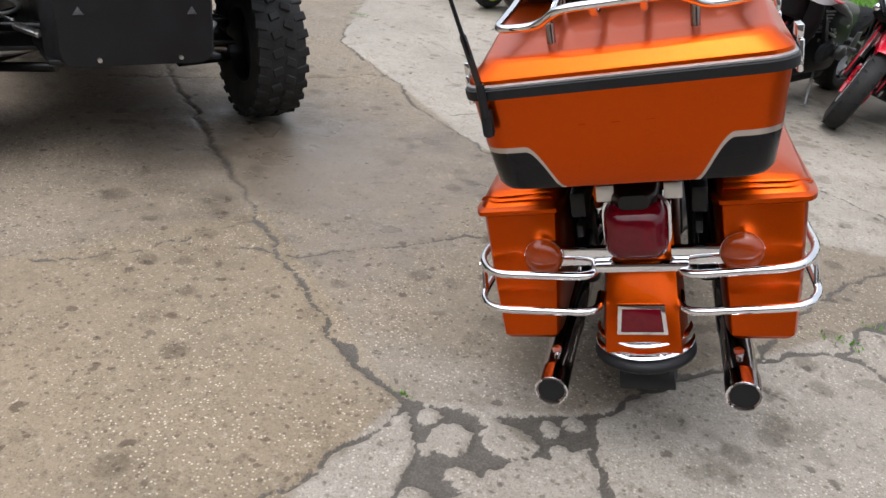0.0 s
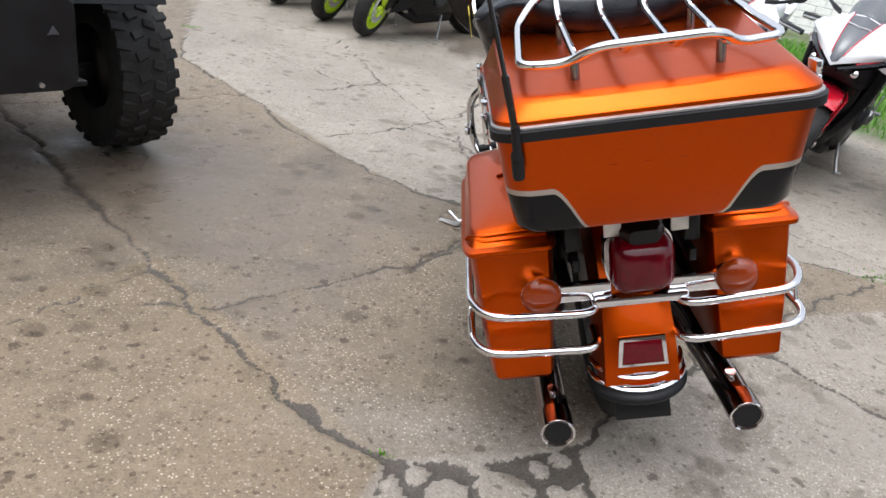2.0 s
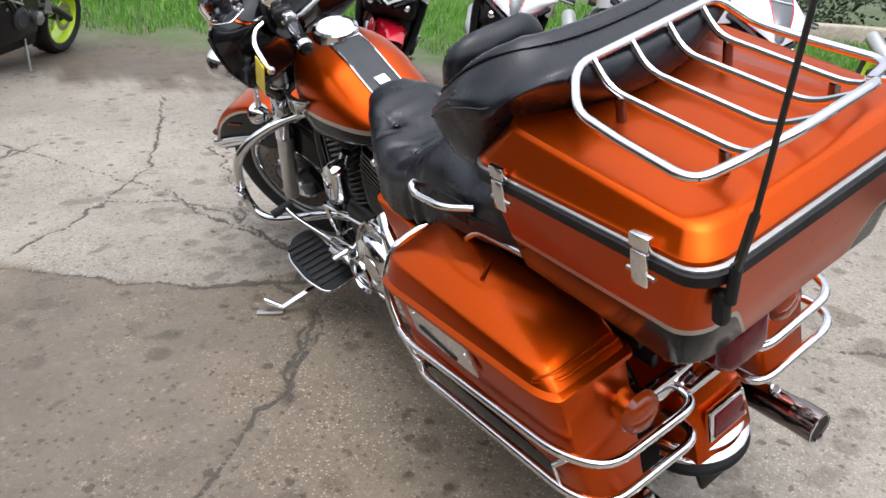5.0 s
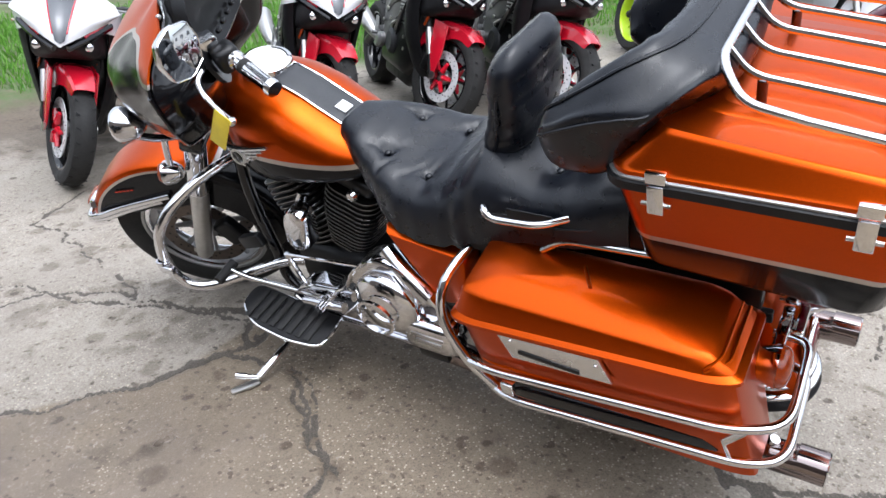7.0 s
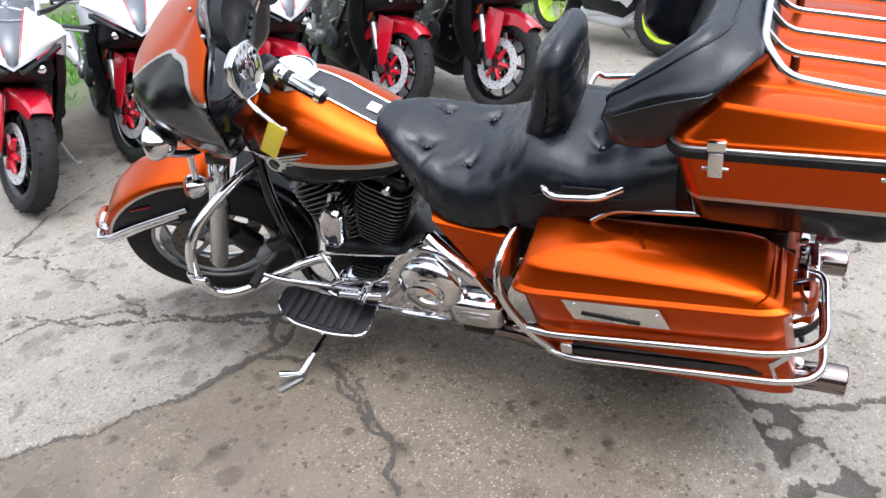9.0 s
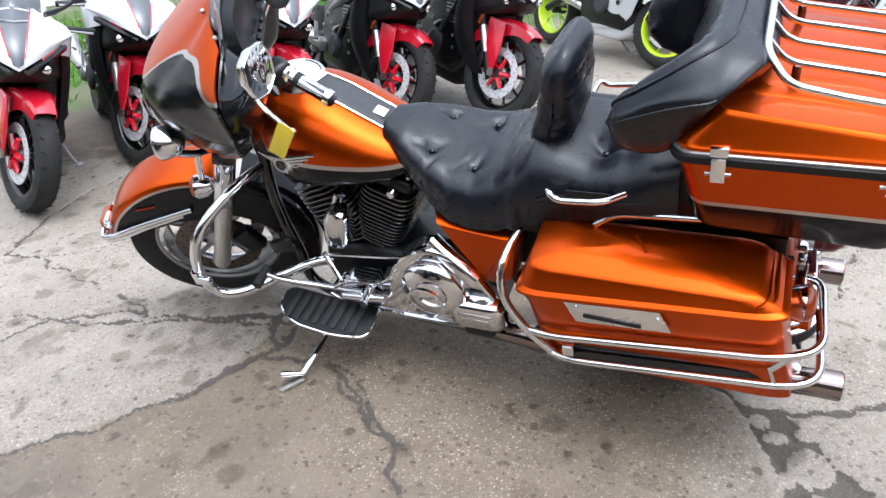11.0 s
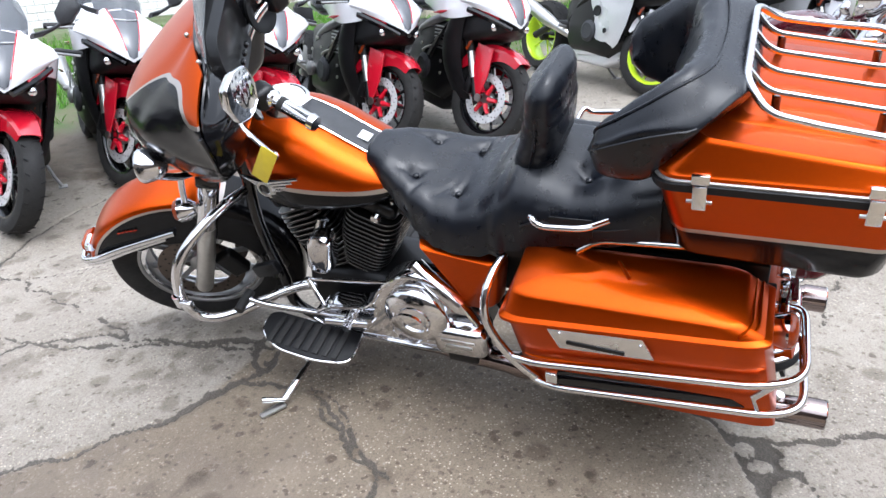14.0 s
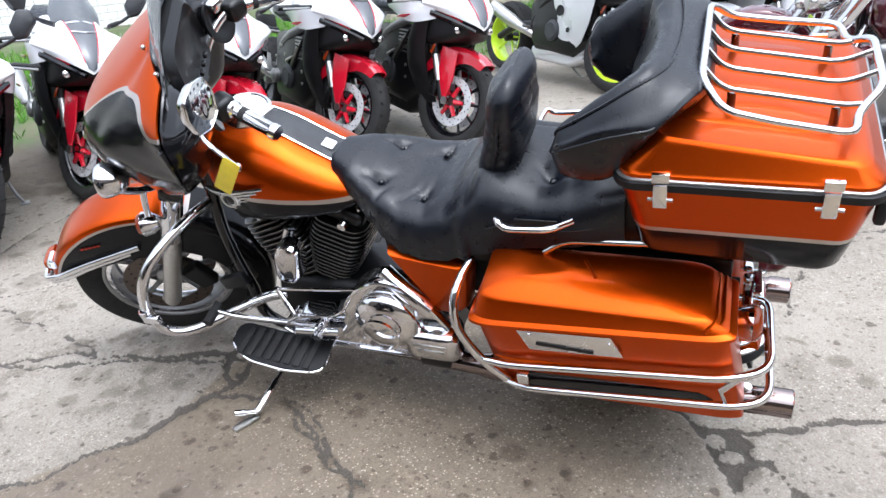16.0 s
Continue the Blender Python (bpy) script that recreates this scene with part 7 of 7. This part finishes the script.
    part("seat", skin([[(x, y0, z0 + z) for x, z in loop(w, h, 0.04, 5)] for y0, z0, w, h in ((-0.95, 0.74, 0.14, 0.07), (-1.15, 0.70, 0.34, 0.12), (-1.35, 0.74, 0.34, 0.12), (-1.42, 0.80, 0.28, 0.10), (-1.75, 0.82, 0.24, 0.09))]), LEATHER, b)
    eng = part("engine", skin([[(x, y0, 0.36 + z) for x, z in loop(w, h, 0.07, 5)] for y0, w, h in ((-0.40, 0.2, 0.22), (-0.5, 0.3, 0.3), (-1.0, 0.32, 0.3), (-1.15, 0.2, 0.24))]), ALLOY, b)
    for dy, ln in ((-0.58, 24), (-0.88, -24)):
        base = pose(0, -0.73 + (0.03 if ln > 0 else -0.03), 0.42, -ln, 0, 0)
        cyl = part("cylinder", moved(box(0.14, 0.12, 0.26, (0, 0, 0.14), 0.02), base), BLACK_METAL, b)
        for k in range(11):
            part("fin", moved(box(0.19, 0.16, 0.006, (0, 0, 0.05 + 0.02 * k), 0.002, 1), base), FIN, cyl)
    part("derby_cover", lathe([(0.1, 0), (0.1, 0.02), (0.06, 0.04), (0, 0.045)], 28, pose(-0.165, -0.92, 0.37, 0, -90, 0)), CHROME, eng)
    part("frame_tube", tube(curve([(0, -0.38, 0.82), (-0.08, -0.40, 0.5), (-0.11, -0.5, 0.22), (-0.12, -1.2, 0.2)], 5), 0.02, 10), BLACK_GLOSS, b)
    st = part("side_stand", tube([(-0.16, -0.80, 0.25), (-0.34, -0.84, 0.12), (-0.42, -0.86, 0.0735)], 0.012, 10), ALLOY, b)
    part("foot", box(0.05, 0.07, 0.008, (-0.425, -0.86, 0.0735), 0.002, rot=(0, 9, 0)), ALLOY, st)
    return b


cru = cruiser(pose(2.84, 1.72, 0, 0, -9, 2), "maroon cruiser motorcycle with chrome forks and round headlamp", MAROON_PAINT)
copy_thing(cru, pose(3.85, 1.80, 0, 0, -9, 1))


# ---------------------------------------------------------------- off-road buggy


def buggy(at):
    b = thing("off_road_buggy", at, "black off-road buggy with large knobby tyres parked on concrete", "utility vehicle")
    for sx, yy in ((-1, 0), (1, 0), (-1, -1.9), (1, -1.9)):
        m = Matrix.Translation((sx * 0.66, yy, 0.352)) @ ALONG_X @ Matrix.Diagonal((1.05, 1.05, 0.86, 1))
        wh = part("wheel", ring([(0.18, -0.12), (0.165, -0.11), (0.15, -0.05), (0.15, 0.05), (0.165, 0.11), (0.18, 0.12)], 32, m), BLACK_METAL, b, "black wheel with a knobby tyre")
        part("tyre", ring([(0.17, -0.115), (0.20, -0.135), (0.27, -0.145), (0.306, -0.125), (0.318, -0.07), (0.32, 0), (0.318, 0.07), (0.306, 0.125), (0.27, 0.145), (0.20, 0.135), (0.17, 0.115), (0.16, 0)], 48, m), RUBBER, wh)
        part("wheel_disc", lathe([(0, -0.03), (0.05, -0.04), (0.10, 0.0), (0.152, 0.02), (0.152, 0.03), (0.09, 0.02), (0.05, 0.0), (0, 0.0)], 24, m), BLACK_METAL, wh)
        lugs = []
        for k in range(26):
            a = 360 * k / 26
            for j, (off, wd, yaw) in enumerate(((-0.105, 0.07, 12), (-0.035, 0.055, -18), (0.035, 0.055, 18), (0.105, 0.07, -12))):
                lugs.append(moved(box(0.022, 0.036, wd, (0, 0, 0), 0.004, 1), m @ pose(0, 0, 0, 0, 0, a + (7 if j % 2 else 0)) @ pose(0.318 - 0.011 * (j in (0, 3)), 0, off, yaw, 0, 0)))
        tagged(part("tread", merge(*lugs), RUBBER, wh), kind="stuff")
        if yy == 0:
            for dz, zz in ((0, 0.30), (1, 0.46)):
                part("suspension_arm", merge(tube([(sx * 0.24, 0.18, zz + 0.03), (sx * 0.50, 0.02, zz)], 0.02, 10), tube([(sx * 0.24, -0.2, zz + 0.03), (sx * 0.50, -0.02, zz)], 0.02, 10)), BLACK_METAL, b)
            part("spring", tube([(sx * (0.43 - 0.16 * t) + 0.045 * math.cos(40 * t), -0.02 + 0.045 * math.sin(40 * t), 0.36 + 0.42 * t) for t in np.linspace(0, 1, 110)], 0.008, 6), ALLOY, b)
            part("drive_shaft", tube([(sx * 0.15, -0.02, 0.38), (sx * 0.5, 0, 0.335)], 0.018, 10), STEEL, b)
    hull = part("hull", skin([[(x, y0, z0 + z) for x, z in loop(w, h, 0.05, 5)] for y0, z0, w, h in ((0.62, 0.60, 0.52, 0.30), (0.50, 0.62, 0.60, 0.40), (0.1, 0.66, 0.50, 0.46), (-0.5, 0.60, 0.95, 0.55), (-1.5, 0.60, 1.0, 0.55), (-2.3, 0.7, 0.9, 0.4))]), BLACK_PLASTIC, b, angle=50)
    part("skid_plate", box(0.60, 1.2, 0.02, (0, 0.0, 0.40), 0.006, rot=(6, 0, 0)), BLACK_METAL, b)
    # unseen pan added under the hull to keep sky light off the ground
    part("shade_pan", box(1.0, 2.3, 0.02, (0, -1.0, 0.40), 0.006), BLACK_METAL, b)
    for s in (-1, 1):
        part("logo_shape", slab([(-0.018, -0.01), (0.018, -0.01), (0.0, 0.018)], 0.004, pose(s * 0.19, 0.621, 0.64, 90, 0, 180), 0.001), GREY_PAINT, hull)
        part("fender", shell([[(s * (0.30 + 0.36 * t), 0.48 * math.cos(a), 0.50 + 0.56 * math.sin(a)) for t in (0, 0.5, 1)] for a in np.linspace(0.35, 2.7, 14)], 0.008), BLACK_PLASTIC, b)
        part("tow_bolt", lathe([(0, 0), (0.008, 0), (0.008, 0.012), (0, 0.012)], 12, pose(s * 0.14, 0.625, 0.475, -90, 0, 0)), STEEL, b)
        part("side_trim", box(0.03, 0.16, 0.02, (s * 0.33, 0.36, 0.52), 0.006, rot=(0, 20 * s, 25 * s)), STEEL, b)
    part("bonnet", skin([[(x, y0, z0 + z) for x, z in loop(w, h, 0.05, 5)] for y0, z0, w, h in ((0.58, 0.84, 0.6, 0.10), (0.2, 0.93, 0.85, 0.18), (-0.5, 1.02, 1.05, 0.22))]), BLACK_GLOSS, b, angle=50)
    return b


buggy(pose(-2.01, 2.87, 0, 0, 0, -129.7))

# ---------------------------------------------------------------- scrap on the ground
scrap = tagged(part("scrap_plate", slab([(-0.05, -0.03), (0.055, -0.035), (0.05, 0.03), (-0.045, 0.035)], 0.008, None, 0.002), RUST), "small rusty steel plate lying on the concrete", "scrap")
scrap.matrix_world = pose(1.47, 1.10, 0.001, 0, 0, 40)


# ---------------------------------------------------------------- lawn, wall, fence
def leaf_material(name, a, b):
    m = mat(name, a, 0.6, spec=0.3)
    n, l = m.node_tree.nodes, m.node_tree.links
    g = n.new("ShaderNodeNewGeometry")
    k = n.new("ShaderNodeMix")
    k.data_type = "RGBA"
    k.inputs[6].default_value, k.inputs[7].default_value = (*a, 1), (*b, 1)
    l.new(g.outputs["Random Per Island"], k.inputs[0])
    l.new(k.outputs[2], n["Principled BSDF"].inputs["Base Color"])
    n["Principled BSDF"].inputs["Subsurface Weight"].default_value = 0.0
    return m


GRASS = leaf_material("grass_blade", (0.055, 0.18, 0.014), (0.13, 0.29, 0.03))
LEAF = leaf_material("ivy_leaf", (0.012, 0.030, 0.008), (0.055, 0.085, 0.026))


def blades(name, spots, mat_, label, category, rng, hmin, hmax, width):
    verts, faces = [], []
    for x, y, z in spots:
        h, a, w = rng.uniform(hmin, hmax), rng.uniform(0, 6.28), width * rng.uniform(0.6, 1.4)
        dx, dy = math.cos(a) * w, math.sin(a) * w
        lx, ly = rng.normal(0, 0.4) * h, rng.normal(0, 0.4) * h
        i = len(verts)
        verts += [(x - dx, y - dy, z), (x + dx, y + dy, z), (x + dx * 0.7 + lx * 0.4, y + dy * 0.7 + ly * 0.4, z + h * 0.6), (x - dx * 0.7 + lx * 0.4, y - dy * 0.7 + ly * 0.4, z + h * 0.6), (x + lx, y + ly, z + h)]
        faces += [(i, i + 1, i + 2, i + 3), (i + 3, i + 2, i + 4)]
    me = bpy.data.meshes.new(name)
    me.from_pydata(verts, [], faces)
    me.materials.append(mat_)
    return tagged(new(name, me), label, category, kind="stuff")


rng = np.random.RandomState(4)
spots = []
while len(spots) < 60000:
    x = rng.uniform(-4.0, 9.5)
    d = rng.beta(1.5, 1.9) * 5.0
    y = 8.62 - 0.8 * x + d * 1.28
    n_ = noise.noise(Vector((x * 1.3, y * 1.3, 0)))
    if d < 0.5 and n_ < 0.05 - d * 0.2:
        continue
    spots.append((x, y, 0.045 + 0.10 * min(1, d * 1.28 / 3)))
blades("grass", spots, GRASS, "patchy green grass strip beside the pavement", "grass", rng, 0.04, 0.12, 0.005)
weeds = []
for cx, cy, k, sp in ((-0.165, 1.695, 12, 0.014), (1.03, 2.56, 40, 0.05), (1.95, 3.32, 150, 0.12), (2.25, 3.30, 120, 0.10), (-2.24, 6.02, 60, 0.06), (1.15, 2.72, 24, 0.04)):
    for _ in range(k):
        weeds.append((cx + rng.normal(0, sp), cy + rng.normal(0, sp * 0.35), -0.004))
blades("weeds", weeds, GRASS, "small green weeds growing in the cracks", "weeds", rng, 0.006, 0.020, 0.003)

# concrete ledge at the back of the lawn
TIMBER = mat("pale_ledge_concrete", (0.42, 0.37, 0.29), 0.85, grain=0.25, scale=30, bump=0.3, vary=0.15)
WALL_TURN = math.degrees(math.atan2(-0.8, 1.0))
along = Vector((1, -0.8, 0)).normalized()


def back_line(s, off, z=0.0):
    """A point s metres along the back of the lot, off metres behind the lawn's rim."""
    p = Vector((3.0, 6.15, z)) + along * s + Vector((0.8, 1, 0)).normalized() * off
    return p


for k in range(5):
    c_ = back_line(3.9 + 1.5 * k, 2.55)
    lg = tagged(part("ledge_block", box(1.48, 0.22, 0.36, (0, 0, 0.18), 0.02, 3), TIMBER), "pale weathered concrete ledge block behind the grass", "ledge", "ledge blocks")
    lg.matrix_world = pose(c_.x, c_.y, 0, 0, 0, WALL_TURN)

# chain-link fence with creepers behind it
WIRE = mat("galvanised_wire", (0.32, 0.32, 0.31), 0.45, 0.9, grain=0.2, scale=40)
POST = mat("weathered_post", (0.24, 0.20, 0.16), 0.8, grain=0.3, scale=30, bump=0.3)
fence = thing("chain_link_fence", Matrix.Translation(back_line(3.3, 2.9)) @ pose(0, 0, 0, 0, 0, WALL_TURN), "grey chain-link fence overgrown with dark creepers", "fence")
for k in range(5):
    part("post", lathe([(0, 0), (0.03, 0), (0.03, 1.75), (0.034, 1.76), (0.02, 1.80), (0, 1.80)], 14, pose(-0.2 + 2.2 * k, 0, 0)), WIRE if k else POST, fence)
part("top_rail", tube([(-0.2, 0, 1.72), (8.6, 0, 1.72)], 0.02, 10), WIRE, fence)
bm = bmesh.new()
for k in range(-28, 146):
    for sgn in (-1, 1):
        x0, x1 = 0.06 * k, 0.06 * k + sgn * 1.65
        if min(x0, x1) < -0.2 or max(x0, x1) > 8.6:
            continue
        v = [bm.verts.new(p) for p in ((x0 - 0.002, 0, 0.05), (x0 + 0.002, 0, 0.05), (x1 + 0.002, 0, 1.70), (x1 - 0.002, 0, 1.70), (x0, 0.003, 0.05), (x1, 0.003, 1.70))]
        bm.faces.new(v[:4]), bm.faces.new((v[1], v[4], v[5], v[2])), bm.faces.new((v[4], v[0], v[3], v[5]))
tagged(part("mesh_wire", bm, WIRE, fence, smooth=False), kind="stuff")
verts, faces = [], []
for _ in range(42000):
    s, o_, z = rng.uniform(3.12, 11.8), abs(rng.normal(0, 0.45)) + 0.08, rng.uniform(0.05, 2.3)
    if noise.noise(Vector((s * 0.9, o_, z * 1.1))) < -0.32:
        continue
    p = back_line(s, 2.9 + o_, z)
    a, b_ = Vector(rng.normal(size=3)).normalized(), Vector(rng.normal(size=3)).normalized()
    r = rng.uniform(0.018, 0.045)
    i = len(verts)
    verts += [tuple(p - a * r), tuple(p + b_ * r * 0.6), tuple(p + a * r), tuple(p - b_ * r * 0.6)]
    faces.append((i, i + 1, i + 2, i + 3))
me = bpy.data.meshes.new("creepers")
me.from_pydata(verts, [], faces)
me.materials.append(LEAF)
tagged(new("creepers", me), "dark green creeper leaves behind the fence", "creeper", kind="stuff")

# white painted block wall
BLOCK = mat("white_painted_block", (0.84, 0.83, 0.80), 0.7, grain=0.08, scale=20, bump=0.25, vary=0.06)
MORTAR = mat("pale_mortar", (0.36, 0.35, 0.32), 0.9, grain=0.2, scale=40, bump=0.3)
W0 = back_line(4.6, 6.6)
wall = tagged(part("wall_back", box(17.0, 0.3, 3.6, (-8.5, 0.15, 1.8), 0.0), MORTAR, smooth=False), "white painted block wall of a building", "wall", kind="structure")
wall.matrix_world = Matrix.Translation(W0) @ pose(0, 0, 0, 0, 0, WALL_TURN)
part("wall_return", box(0.3, 7, 3.6, (-0.152, 3.8, 1.8), 0.0), MORTAR, wall, smooth=False)
bw, bh, gap = 0.236, 0.100, 0.0075
piece = bpy.data.meshes.new("brick")
bmp = box(bw, 0.02, bh, (0, 0, 0), 0.005, 1)
bmp.to_mesh(piece)
bmp.free()
piece.materials.append(BLOCK)
rest_v, rest_f, count = [], [], 0
for r in range(33):
    for k in range(70):
        x = -0.19 - k * (bw + gap) - (0.5 * (bw + gap) if r % 2 else 0)
        z = 0.10 + r * (bh + gap)
        if x < -16.7:
            continue
        if 2 < r < 18 and 17 <= k < 37 and count < 290:
            ob = new("brick", piece)
            ob.parent = wall
            ob.location = (x, -0.006, z)
            count += 1
        else:
            i = len(rest_v)
            for dx in (-bw / 2, bw / 2):
                for dy in (-0.016, 0.0):
                    for dz in (-bh / 2, bh / 2):
                        rest_v.append((x + dx, dy, z + dz))
            rest_f += [tuple(i + q for q in f) for f in ((0, 1, 5, 4), (2, 6, 7, 3), (0, 2, 3, 1), (4, 5, 7, 6), (1, 3, 7, 5), (0, 4, 6, 2))]
me = bpy.data.meshes.new("masonry")
me.from_pydata(rest_v, [], rest_f)
me.materials.append(BLOCK)
ob = tagged(new("masonry", me), kind="stuff")
ob.parent = wall

# pale shed far across the lot
PALE = mat("pale_cladding", (0.6, 0.6, 0.6), 0.6, grain=0.06, scale=4, vary=0.1)
shed = thing("shed", pose(26, -6, 0, 0, 0, 80), "pale metal shed with dark windows far across the lot", "shed")
part("wall", box(24, 8, 4.0, (0, 0, 2.0), 0.02), PALE, shed)
part("roof", box(24.6, 8.6, 0.25, (0, 0, 4.13), 0.03), GREY_PAINT, shed)
for k in range(6):
    part("window", box(1.8, 0.06, 1.0, (-10 + 4 * k, 4.0, 2.1), 0.01), GREY_PAINT, shed)


# ---------------------------------------------------------------- unseen walls added behind the camera to close the yard and darken reflections
UNSEEN_WALL = mat("unseen_wall_render", (0.16, 0.13, 0.11), 0.85, grain=0.15, scale=12, bump=0.1, vary=0.2)
for nm, cx, cy, sx_, sy_ in (("wall_west", -7.2, 2.0, 0.25, 18.0), ("wall_south", 0.0, -7.0, 16.0, 0.25)):
    tagged(part(nm, box(sx_, sy_, 4.2, (cx, cy, 2.09), 0.01), UNSEEN_WALL), "plain brown wall added out of view to darken reflections", "wall", kind="structure")
